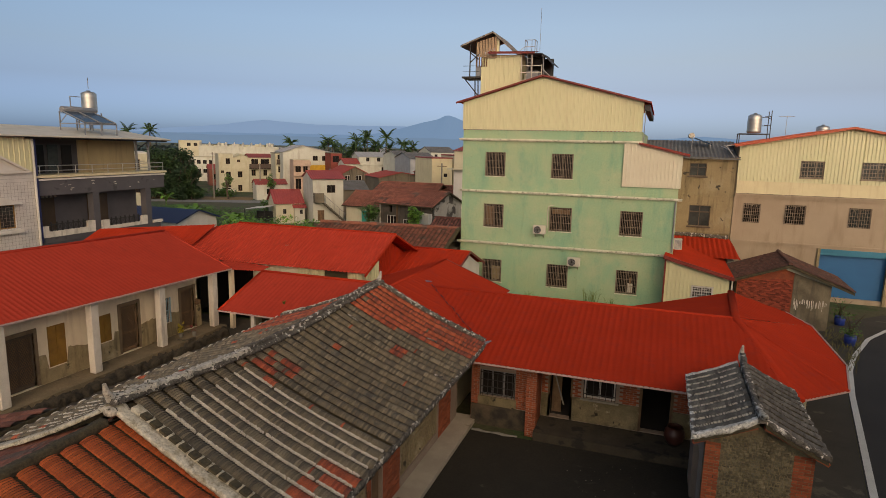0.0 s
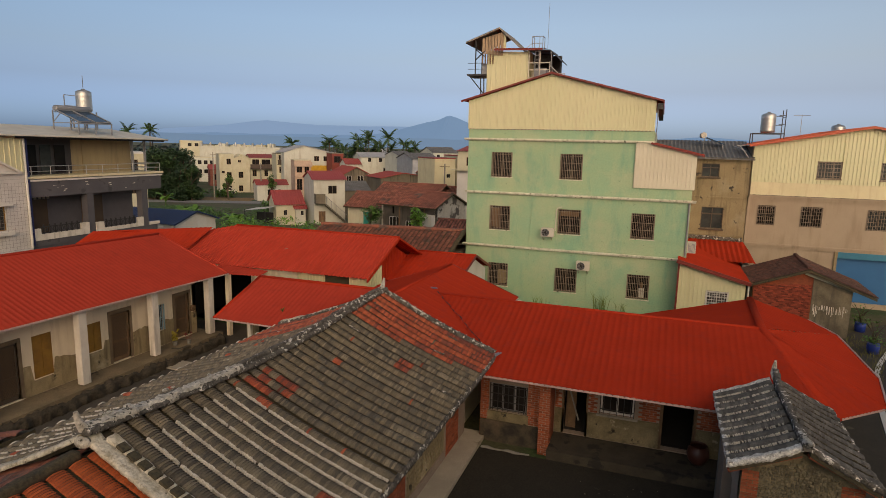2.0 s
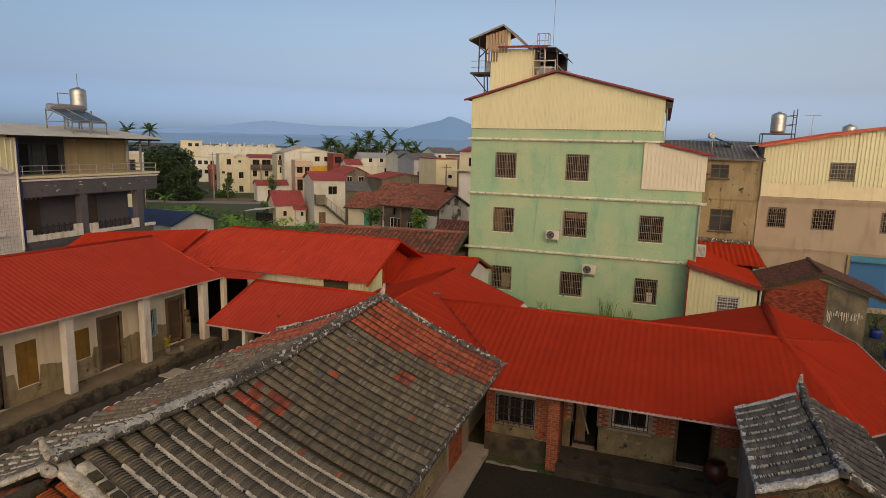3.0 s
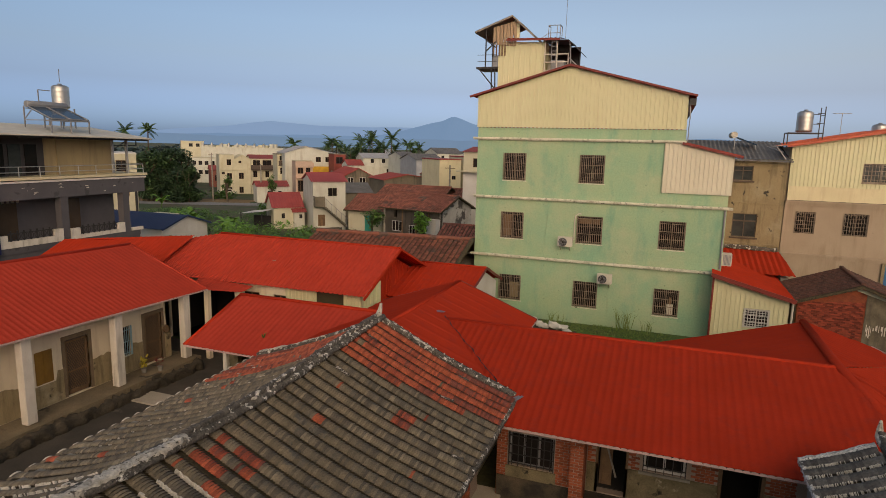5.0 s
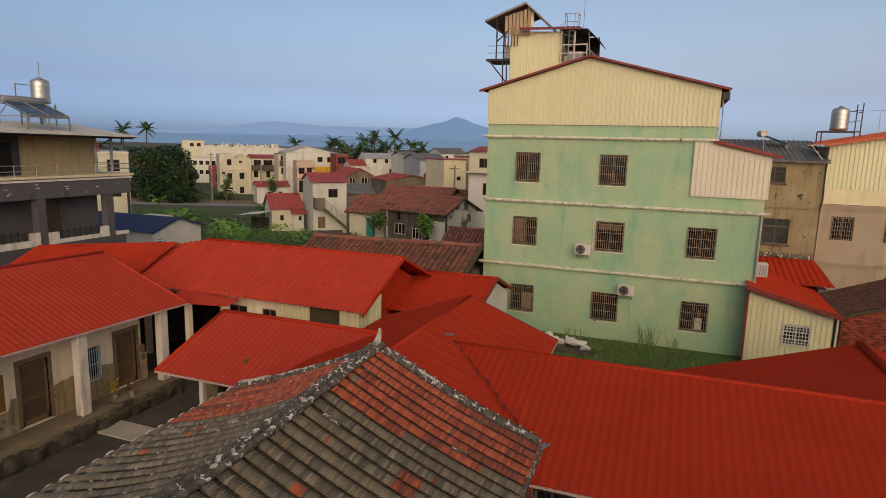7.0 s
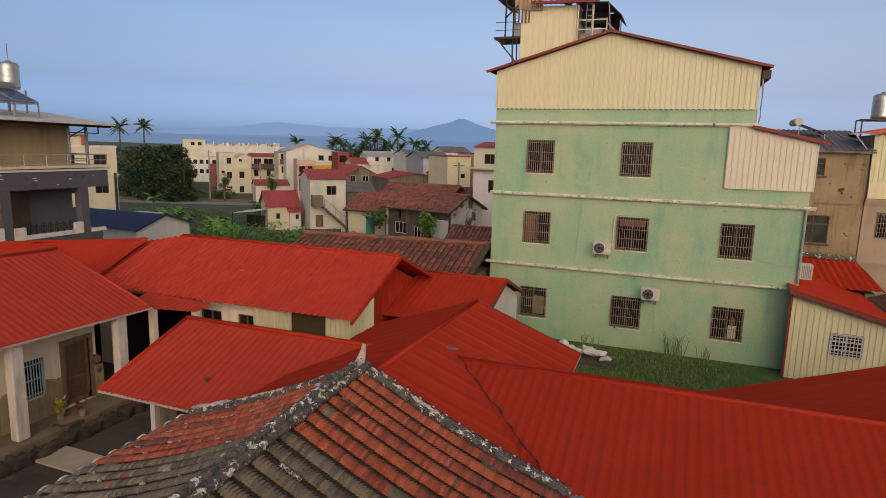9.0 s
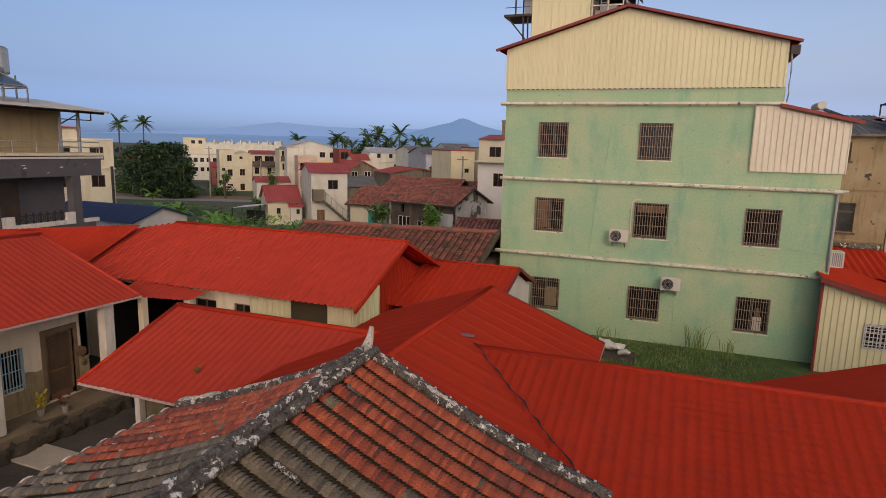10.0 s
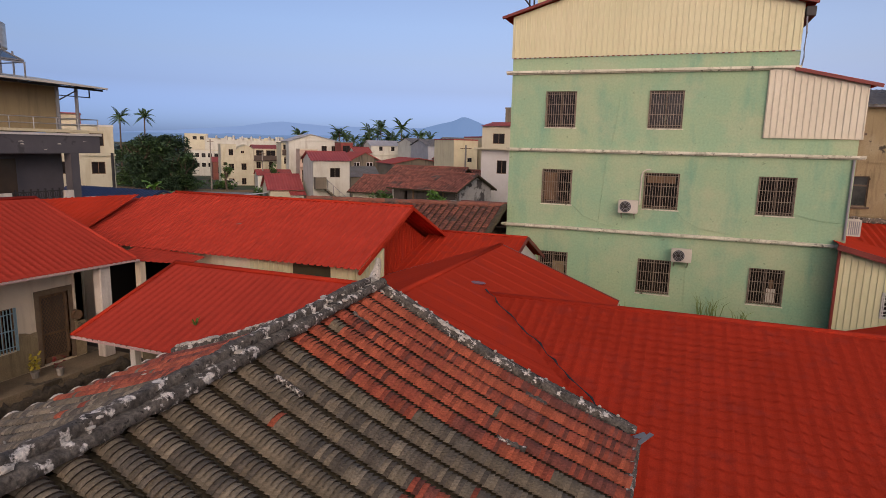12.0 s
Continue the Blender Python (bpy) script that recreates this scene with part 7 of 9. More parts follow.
def barrel_planter(x, y, h, seed):
    pl = thing("barrel_planter", "blue plastic drum planter with a small shrub", "planter", (x, y, G), "planters beside the road")
    bm = bmesh.new()
    tube(bm, [(x, y, G), (x, y, G + 0.22), (x, y, G + 0.28), (x, y, G + 0.5)], [0.25, 0.26, 0.275, 0.26], 16)
    part("drum", bm, BLUE_POT, pl, "", True)
    rng = random.Random(seed)
    bm = bmesh.new()
    for k in range(6):
        a = rng.uniform(0, 6.28)
        tube(bm, [(x, y, G + 0.5), (x + math.cos(a) * 0.15, y + math.sin(a) * 0.15, G + 0.5 + h * 0.5), (x + math.cos(a) * 0.5, y + math.sin(a) * 0.5, G + 0.5 + h * rng.uniform(0.7, 1.1))], [0.03, 0.02, 0.008], 5)
    tagged(part("stem", bm, BARK, pl), kind="stuff")
    bm = bmesh.new()
    for k in range(160):
        a, r = rng.uniform(0, 6.28), rng.uniform(0, 0.5)
        c = Vector((x + math.cos(a) * r, y + math.sin(a) * r, G + 0.45 + rng.uniform(0, 0.35 if rng.random() < 0.7 else h)))
        beam(bm, c, c + Vector((rng.uniform(-0.12, 0.12), rng.uniform(-0.12, 0.12), rng.uniform(-0.05, 0.1))), 0.06, 0.004)
    part("leaves", bm, LEAF, pl)


barrel_planter(20.35, 35.6, 1.1, 111)
barrel_planter(19.85, 31.6, 1.2, 112)
debris = thing("white_tarpaulin", "crumpled white tarpaulin heap in the weeds", "tarpaulin", (2.6, 31.5, G))
bm = bmesh.new()
rng = random.Random(113)
for k in range(9):
    c = (1.9 + k * 0.3, 31.6 + rng.uniform(-0.5, 0.4), 0.85 + rng.uniform(0, 0.2) - 0.02 * k)
    bmesh.ops.create_icosphere(bm, subdivisions=2, radius=rng.uniform(0.15, 0.32), matrix=Matrix.Translation(c) @ Matrix.Diagonal((1.3, 0.8, 0.6, 1)))
for v in bm.verts:
    v.co += noise.noise_vector(v.co * 4) * 0.12
pieces("sheet", bm, WHITE, debris)
lumpy_bar(debris, [(1.6, 31.6, 0.5), (3.0, 31.5, 0.45), (4.7, 31.6, 0.3)], 1.2, 0.6, DARK_RUBBLE, "rubble", 115, 0.1, 0.12)

# ---- balcony house ----
lb = thing("balcony_house", "grey and cream house with dark balcony band and pale metal roof", "house", (-28, 28, G))
FB = Frame((-24.6, 0, 0), 90)
bm = bmesh.new()
fbox(bm, FB, 23.2, 33.15, -0.2, 0, 6.3, 7.22)
fbox(bm, FB, 23.2, 33.15, -9, -0.2, 6.3, 6.5)
part("balcony_band", bm, GREY_DARK, lb)
rng = random.Random(140)
for k in range(13):
    u, z = rng.uniform(23.4, 32.8), rng.choice((rng.uniform(6.75, 6.95), rng.uniform(6.45, 7.15)))
    bm = bmesh.new()
    prism(bm, FB, [(u, z), (u + rng.uniform(0.05, 0.3), z + rng.uniform(-0.03, 0.03)), (u + rng.uniform(0.1, 0.2), z + rng.uniform(0.02, 0.06)), (u + 0.02, z + 0.02)], 0.001, 0.006)
    part("flaked_paint", bm, COLUMN, lb)
for z0, z1, d in ((7.22, 7.33, 0.06), (7.38, 7.52, 0.12)):
    bm = bmesh.new()
    fbox(bm, FB, 23.2, 33.2 + d, -9, d, z0, z1)
    part("balcony_edge", bm, PALE_YEL if d > 0.1 else WHITE, lb)
bm = bmesh.new()
fbox(bm, FB, 23.2, 32.0, -6, -1.5, 7.5, 9.86)
fbox(bm, FB, 28.1, 28.2, -1.5, -1.42, 7.5, 9.8)
part("upper_body", bm, mat("tan_render", (0.4, 0.31, 0.16), 0.85, col2=(0.36, 0.28, 0.15), scale=0.6, grain=0.06, streak=(0.28, 0.22, 0.12)), lb)
bm = bmesh.new()
fbox(bm, FB, 23.25, 27.25, -1.49, -1.4, 7.52, 9.8)
part("door_surround", bm, mat("dark_brown_doors", (0.05, 0.042, 0.038), 0.5, grain=0.1), lb, "dark glazed doors")
for k in range(3):
    bm = bmesh.new()
    fbox(bm, FB, 24.2 + k * 0.95, 24.9 + k * 0.95, -1.4, -1.36, 7.6, 9.3)
    part("door_pane", bm, DIM_GLASS if k == 1 else GLASS, lb)
bm = bmesh.new()
fbox(bm, FB, 23.2, 32.2, -8, -1.8, G, 6.3)
part("lower_body", bm, mat("dark_grey_wall", (0.125, 0.115, 0.12), 0.85, grain=0.08), lb)
bm = bmesh.new()
fbox(bm, FB, 23.2, 32.6, -8, 0, 3.4, 3.75)
fbox(bm, FB, 23.2, 32.6, -8, -0.05, G, 3.4)
part("floor_slab", bm, GREY_DARK, lb)
for u in (24.0, 28.0):
    bm = bmesh.new()
    fbox(bm, FB, u, u + 1.6, -1.78, -1.72, 3.9, 6.0)
    part("lower_window", bm, mat("brown_glazing", (0.11, 0.075, 0.05), 0.25, grain=0.05), lb, "brown framed glazing")
for u in (27.25, 31.6):
    bm = bmesh.new()
    fbox(bm, FB, u - 0.24, u + 0.24, -0.5, -0.02, 3.4, 6.3)
    part("pillar", bm, GREY_DARK, lb)
bm = bmesh.new()
fbox(bm, FB, 32.7, 33.0, -4, -3.6, 3.4, 6.3)
part("pillar", bm, GREY_DARK, lb)
# stepped white parapet with iron flower rail
steps = [(23.2, 23.75, 4.45), (23.75, 26.45, 4.1), (26.45, 27.0, 4.48), (27.5, 28.1, 4.4), (28.1, 30.85, 3.98), (30.85, 31.35, 4.38), (31.9, 32.8, 3.95)]
for a, b, z in steps:
    bm = bmesh.new()
    fbox(bm, FB, a, b, -0.15, 0.05, 3.75, z)
    part("parapet", bm, COLUMN, lb, "white balcony parapet")
for a, b, zb in ((23.8, 26.4, 4.1), (28.15, 30.8, 3.98)):
    bm = bmesh.new()
    beam(bm, FB(a, -0.05, zb + 0.42), FB(b, -0.05, zb + 0.42), 0.05)
    n = int((b - a) / 0.34)
    for k in range(n):
        u = a + (k + 0.5) * (b - a) / n
        pts = [FB(u + math.cos(q) * 0.15, -0.05, zb + 0.24 + math.sin(q) * 0.18) for q in np.linspace(0, 2 * math.pi, 11)]
        for p, q in zip(pts, pts[1:]):
            beam(bm, p, q, 0.03)
        beam(bm, FB(u, -0.05, zb), FB(u, -0.05, zb + 0.56), 0.06)
    part("iron_rail", bm, DARK_STEEL, lb, "ornate black iron balcony rail")
bm = bmesh.new()
for z in (7.8, 8.1):
    tube(bm, [FB(23.3, 0.0, z), FB(33.1, 0.0, z), FB(33.1, -5, z)], 0.025, 6)
for u in np.arange(23.5, 33.2, 1.2):
    tube(bm, [FB(u, 0.0, 7.5), FB(u, 0.0, 8.1)], 0.025, 6)
part("upper_rail", bm, STAINLESS, lb, "thin steel balcony rail")
for u in (31.3, 32.4):
    bm = bmesh.new()
    tube(bm, [FB(u, -0.6, 7.5), FB(u, -0.6, 9.8)], 0.09, 8)
    part("roof_post", bm, GREY_STEEL, lb)
bm = bmesh.new()
for a, b in ((FB(31.3, -0.6, 9.3), FB(33.2, -0.6, 9.3)), (FB(33.2, -0.6, 9.3), FB(33.2, -0.6, 9.75)), (FB(31.3, -0.6, 9.0), FB(32.4, -0.6, 9.6))):
    beam(bm, a, b, 0.05)
pieces("roof_brace", bm, DARK_STEEL, lb)
bm = bmesh.new()
RF = [(-23.9, 14.5, 9.96), (-23.9, 33.3, 9.8), (-29.3, 33.3, 10.46), (-29.3, 14.5, 10.66)]
RBK = [(-29.3, 14.5, 10.66), (-29.3, 33.3, 10.46), (-34.5, 33.3, 9.9), (-34.5, 14.5, 10.1)]
for v in (RF, RBK):
    top = [bm.verts.new(p) for p in v]
    low = [bm.verts.new(Vector(p) - Vector((0, 0, 0.07))) for p in v]
    bm.faces.new(top)
    bm.faces.new(low[::-1])
    for i in range(4):
        bm.faces.new((top[i], low[i], low[(i + 1) % 4], top[(i + 1) % 4]))
part("roof", bm, PALE_ROOF, lb, "pale cream metal roof sheet")
for k, v in enumerate((RF, RBK)):
    slab_under(lb, v, DARK_STEEL, 0.03, 0.075, "soffit")
bm = bmesh.new()
for y in (24.5, 26.5, 28.5, 30.5, 32.5):
    beam(bm, (-23.97, y, 9.72), (-29.2, y, 10.36), 0.06, 0.12)
beam(bm, (-24.2, 22.5, 9.74), (-24.2, 33.2, 9.66), 0.08, 0.1)
pieces("rafter", bm, DARK_STEEL, lb)
bm = bmesh.new()
tube(bm, [FB(23.27, 0.05, 3.5), FB(23.27, 0.05, 9.7)], 0.07, 8)
part("blue_downpipe", bm, mat("dark_blue_pipe", (0.012, 0.02, 0.11), 0.5, grain=0.06), lb, "dark blue plastic downpipe")
for k in range(7):
    bm = bmesh.new()
    fbox(bm, FB, 23.9 + k * 0.28, 24.05 + k * 0.28, -1.7, -1.66, 6.0, 6.22)
    part("hung_peg", bm, COLUMN, lb)
heater = thing("solar_water_heater", "rooftop solar water heater with tilted glass collector", "water heater", (-26, 28.3, 10.2))
bm = bmesh.new()
tube(bm, [(-27.05, 27.2, 11.62), (-27.05, 27.25, 11.62), (-27.05, 29.75, 11.62), (-27.05, 29.8, 11.62)], [0.17, 0.2, 0.2, 0.17], 16)
part("storage_drum", bm, GREY_STEEL, heater, "", True)
for k in range(2):
    y0 = 27.16 + k * 1.23
    v = [(-26.9, y0, 11.5), (-26.9, y0 + 1.17, 11.5), (-25.0, y0 + 1.17, 10.78), (-25.0, y0, 10.78)]
    collector = slab_under(heater, v, SOLAR, 0.07, 0.0, "collector_panel")
    collector["label"] = "dark blue glass collector"
    bm = bmesh.new()
    for p, q in zip(v, v[1:] + v[:1]):
        beam(bm, Vector(p) + Vector((0, 0, 0.01)), Vector(q) + Vector((0, 0, 0.01)), 0.05, 0.06)
    part("collector_frame", bm, GREY_STEEL, collector)
bm = bmesh.new()
for y in (27.14, 28.36, 29.58):
    beam(bm, (-25.0, y, 10.74), (-25.0, y, 9.98), 0.06)
    beam(bm, (-27.15, y, 11.5), (-27.15, y, 10.28), 0.06)
    beam(bm, (-25.0, y, 10.7), (-27.15, y, 10.7), 0.05)
    beam(bm, (-27.15, y, 10.75), (-26.5, y, 11.3), 0.04)
beam(bm, (-25.0, 27.1, 10.7), (-25.0, 29.62, 10.7), 0.07)
beam(bm, (-27.15, 27.1, 11.38), (-27.15, 29.62, 11.38), 0.05)
pieces("stand_bar", bm, GREY_STEEL, heater)
wt = thing("water_tank", "stainless steel rooftop water tank behind the solar heater", "tank", (-28.4, 30.4, 10.3))
steel_tank(wt, (-28.5, 30.6, 11.55), 0.5, 1.5)
bm = bmesh.new()
for x, y in ((-29, 30.1), (-28, 30.1), (-29, 31.1), (-28, 31.1)):
    beam(bm, (x, y, 10.2), (x, y, 11.55), 0.07)
for z in (11.9, 12.6):
    beam(bm, (-28.5, 29.9, z), (-28.5, 29.1, z), 0.05)
beam(bm, (-28.5, 29.1, 11.9), (-28.5, 29.1, 12.6), 0.05)
beam(bm, (-28.5, 30.6, 13.2), (-28.5, 30.6, 14.0), 0.03)
pieces("stand_bar", bm, GREY_STEEL, wt)
# white tiled neighbour
wt2 = thing("white_tiled_house", "white tiled house front with a dark-framed window", "house", (-28, 18, G))
bm = bmesh.new()
FWt = Frame((-24.5, 0, 0), 90)
wall(bm, FWt, 12.0, 23.15, G, 9.9, 0.25, [(20.0, 21.75, 4.6, 5.95)])
part("tiled_front", bm, TILE_WALL, wt2)
bm = bmesh.new()
box(bm, -33, -24.76, 12, 22.9, G, 9.7)
part("body", bm, WHITE, wt2)
ribbed_panel(wt2, Frame((-24.42, 0, 0), 90), [(19.0, 9.82), (22.72, 7.8), (22.95, 7.8), (22.95, 9.82)], 0.03, 0.3)
bm = bmesh.new()
beam(bm, (-24.36, 18.9, 9.86), (-24.36, 22.72, 7.8), 0.12, 0.1)
beam(bm, (-24.36, 22.72, 7.78), (-24.36, 12.0, 7.78), 0.1, 0.1)
part("coping", bm, WHITE, wt2, "white coping along the tiled gable")
bm = bmesh.new()
tube(bm, [FWt(23.05, 0.08, 3.4), FWt(23.05, 0.08, 9.9)], 0.07, 8)
part("downpipe", bm, WHITE, wt2)
bm = bmesh.new()
for k in range(22):
    z = 3.4 + k * 0.2
    fbox(bm, FWt, 12, 23.0, 0.001, 0.003, z, z + 0.01)
for k in range(56):
    u = 12 + k * 0.2
    fbox(bm, FWt, u, u + 0.012, 0.001, 0.0035, 3.4, 7.2)
tagged(part("tile_joints", bm, CONC, wt2), kind="stuff")
window(wt2, FWt, 20.0, 21.75, 4.6, 5.95, deep=0.1, panes=2, frame_mat=OCHRE, glass=DIM_GLASS)
bm = bmesh.new()
fbox(bm, FWt, 19.8, 22.0, 0.0, 0.25, 4.33, 4.52)
prism(bm, FWt, [(19.6, 5.98), (22.0, 5.98), (22.0, 6.06), (20.85, 6.42), (19.6, 6.06)], 0.0, 0.3)
part("window_hood", bm, WHITE, wt2)
# plain blocks added out of view to shade the court and the roadside
nb = thing("neighbour_house", "plain grey rendered house south of the court", "house", (22, -19, G))
bm = bmesh.new()
box(bm, 14, 31, -27, -12, G - 0.1, 15.0)
part("walls", bm, CONC, nb)
nb2 = thing("neighbour_house", "plain two-storey rendered house across the road", "house", (30, 4, G))
bm = bmesh.new()
box(bm, 25, 35, -8, 19, G - 0.1, 7.5)
part("walls", bm, CONC, nb2)

# ---- houses of the village beyond ----
def house(label, x0, x1, y, depth, z1, wallm, roof="flat", roofm=None, wins=(), rise=1.0, over=0.25, turn=0.0, z0=None, win_mat=None, doors=(), group="village houses", bands=(), name="village_house", apex=None):
    """A house whose front faces the compound: walls with openings, roof and windows."""
    zb = ground_z(y) - 0.1 if z0 is None else z0
    w = x1 - x0
    ob = thing(name, label, "house", ((x0 + x1) / 2, y + depth / 2, zb), group)
    fr = Frame((x0, y, 0), turn)
    holes = [(a - x0, b - x0, c, d) for a, b, c, d in (*wins, *doors)]
    bm = bmesh.new()
    wall(bm, fr, 0, w, zb, z1, 0.2, holes)
    part("front_wall", bm, wallm, ob)
    for nm, a in (("side_wall", (0, 0.2, -depth, -0.2)), ("side_wall", (w - 0.2, w, -depth, -0.2)), ("back_wall", (0.2, w - 0.2, -depth, -depth + 0.2))):
        bm = bmesh.new()
        fbox(bm, fr, *a, zb, z1)
        part(nm, bm, wallm, ob)
    if holes:
        dark_room(ob, fr, 0.25, w - 0.25, zb + 0.2, z1 - 0.1, -min(2.0, depth - 0.3), -0.22)
    for h in [(a - x0, b - x0, c, d) for a, b, c, d in wins]:
        window(ob, fr, *h, deep=0.08, panes=2, frame_mat=win_mat or DARK_STEEL)
    for h in [(a - x0, b - x0, c, d) for a, b, c, d in doors]:
        bm = bmesh.new()
        fbox(bm, fr, h[0], h[1], -0.15, -0.1, h[2], h[3])
        part("door", bm, WOOD, ob)
    for z in bands:
        bm = bmesh.new()
        fbox(bm, fr, -0.1, w + 0.1, 0.002, 0.15, z - 0.08, z + 0.08)
        part("ledge", bm, wallm, ob)
    rm = roofm or CONC
    if roof == "flat":
        bm = bmesh.new()
        fbox(bm, fr, -0.05, w + 0.05, -depth - 0.05, 0.05, z1 + 0.002, z1 + 0.15)
        part("roof_slab", bm, rm, ob)
    elif roof == "gx":
        for s in (0, 1):
            d0 = over if s == 0 else -depth - over
            k = rise * over / (depth / 2)
            bm = bmesh.new()
            sheet_points(bm, [fr(-over, d0, z1 - k), fr(w + over, d0, z1 - k), fr(w + over, -depth / 2, z1 + rise), fr(-over, -depth / 2, z1 + rise)], [fr(-over, d0, z1 - k), fr(w + over, d0, z1 - k)], 0.3, 0.05, 0, kind="wave")
            part("roof_sheet", bm, rm, ob)
        cap(ob, [fr(-over, -depth / 2, z1 + rise), fr(w + over, -depth / 2, z1 + rise)], 0.12, rm)
        for u in (0.1, w - 0.1):
            bm = bmesh.new()
            for d in (-0.001,):
                a = [fr(u - 0.1, -0.2, z1), fr(u - 0.1, -depth + 0.2, z1), fr(u - 0.1, -depth / 2, z1 + rise - 0.06)]
                b = [p + fr.u * 0.2 for p in a]
                va, vb = [bm.verts.new(p) for p in a], [bm.verts.new(p) for p in b]
                bm.faces.new(va)
                bm.faces.new(vb[::-1])
                for i in range(3):
                    bm.faces.new((va[i], vb[i], vb[(i + 1) % 3], va[(i + 1) % 3]))
            part("gable", bm, wallm, ob)
    elif roof == "gy":
        ap = w / 2 if apex is None else apex
        bm = bmesh.new()
        prism(bm, fr, [(0, z1), (w, z1), (ap, z1 + rise - 0.05)], -0.2, 0)
        part("gable", bm, wallm, ob)
        for u0, run in ((-over, ap), (w + over, w - ap)):
            k = rise * over / run
            bm = bmesh.new()
            sheet_points(bm, [fr(u0, over, z1 - k), fr(u0, -depth - over, z1 - k), fr(ap, -depth - over, z1 + rise), fr(ap, over, z1 + rise)], [fr(u0, over, z1 - k), fr(u0, -depth - over, z1 - k)], 0.3, 0.04, 0, kind="wave")
            part("roof_sheet", bm, rm, ob)
            bm = bmesh.new()
            beam(bm, fr(u0, over, z1 - k), fr(ap, over, z1 + rise), 0.06, 0.14)
            part("verge_trim", bm, rm, ob)
    return ob


PINK_RED = mat("faded_red_sheet", (0.36, 0.07, 0.06), 0.6, col2=(0.3, 0.055, 0.05), scale=0.5, grain=0.06)
FADED = mat("grey_weathered_render", (0.2, 0.17, 0.12), 0.95, col2=(0.14, 0.12, 0.085), scale=0.5, grain=0.15, streak=(0.07, 0.06, 0.045))
OLDWALL = mat("blackened_old_wall", (0.11, 0.095, 0.075), 0.95, col2=(0.06, 0.052, 0.042), scale=0.7, grain=0.2, streak=(0.03, 0.027, 0.022), patch=(0.3, 0.26, 0.2), patch_at=0.64, patch_scale=0.8)
PALE_GREY = mat("pale_grey_sheet", (0.36, 0.37, 0.38), 0.6, grain=0.04, streak=(0.3, 0.3, 0.31))
TURN = 45


def lot(label, x, y, w, depth, z1, wallm, roof="flat", roofm=None, wins=(), rise=1.0, doors=(), turn=TURN, **more):
    """A house on the village grid: front corner at x, y; openings are given from that corner."""
    return house(label, x, x + w, y, depth, z1, wallm, roof, roofm, [(x + a, x + b, c, d) for a, b, c, d in wins], rise, turn=turn, doors=[(x + a, x + b, c, d) for a, b, c, d in doors], **more)


# stair tower house and its low neighbours
IVORY = mat("ivory_render", (0.58, 0.58, 0.49), 0.85, col2=(0.51, 0.505, 0.42), scale=0.5, grain=0.07, streak=(0.44, 0.42, 0.33), streak_scale=(1.2, 1.2, 0.3), patch=(0.42, 0.4, 0.31), patch_at=0.66, patch_scale=1.0, patch_soft=0.12)
FAR_RED = mat("weathered_red_sheet", (0.33, 0.058, 0.042), 0.65, col2=(0.27, 0.055, 0.042), scale=0.5, grain=0.1, streak=(0.21, 0.06, 0.045), streak_scale=(1.5, 1.5, 1.5))
th = lot("white two-storey house with outside stair and faded red roof", -29.6, 62, 3.84, 5.2, 5.43, IVORY, "gx", PINK_RED, [(1.76, 2.83, 3.66, 4.64)], 0.85, doors=[(0.56, 1.41, 0.2, 1.54)], win_mat=FADED)
FT = Frame((-29.6, 62, 0), TURN)
bm = bmesh.new()
fbox(bm, FT, 0.04, 1.18, 0.01, 0.9, 2.5, 2.65)
fbox(bm, FT, 0.04, 1.18, 0.84, 0.9, 2.65, 3.72)
fbox(bm, FT, 0.04, 0.1, 0.01, 0.84, 2.65, 3.72)
part("landing", bm, FADED, th, "grey sheeted stair landing")
bm = bmesh.new()
for k in range(14):
    fbox(bm, FT, 1.18 + k * 0.19, 1.37 + k * 0.19, 0.05, 0.85, 2.3 - k * 0.17, 2.5 - k * 0.17)
part("outside_stair", bm, FADED, th)
bm = bmesh.new()
beam(bm, FT(1.18, 0.85, 3.5), FT(3.85, 0.85, 1.1), 0.05)
for k in range(5):
    beam(bm, FT(1.3 + k * 0.6, 0.85, 2.3 - k * 0.54), FT(1.3 + k * 0.6, 0.85, 3.4 - k * 0.54), 0.035)
pieces("stair_rail", bm, GREY_STEEL, th)
lot("small cream house with faded red gabled roof", -34.3, 61, 3.34, 5.2, 2.29, CREAM, "gx", PINK_RED, [(0.9, 1.3, 0.9, 1.5)], 1.45)
lot("low cream wash house with red roof", -32.3, 62.2, 1.2, 1.2, 1.75, IVORY, "gx", PINK_RED, [(0.6, 0.95, 0.9, 1.4)], 0.25)
car = thing("carport", "small white sheet carport beside the low house", "carport", (-37, 61.5, -0.3))
bm = bmesh.new()
quad(bm, (-38.6, 60, 1.35), (-35.2, 60, 1.75), (-35.2, 63, 1.85), (-38.6, 63, 1.45))
part("sheet", bm, WHITE, car)
bm = bmesh.new()
for x in (-38.3, -35.4):
    beam(bm, (x, 60.2, -0.4), (x, 60.2, 1.5), 0.08)
box(bm, -38.2, -35.6, 62.4, 62.6, -0.5, 1.0)
pieces("post", bm, DARK_STEEL, car)
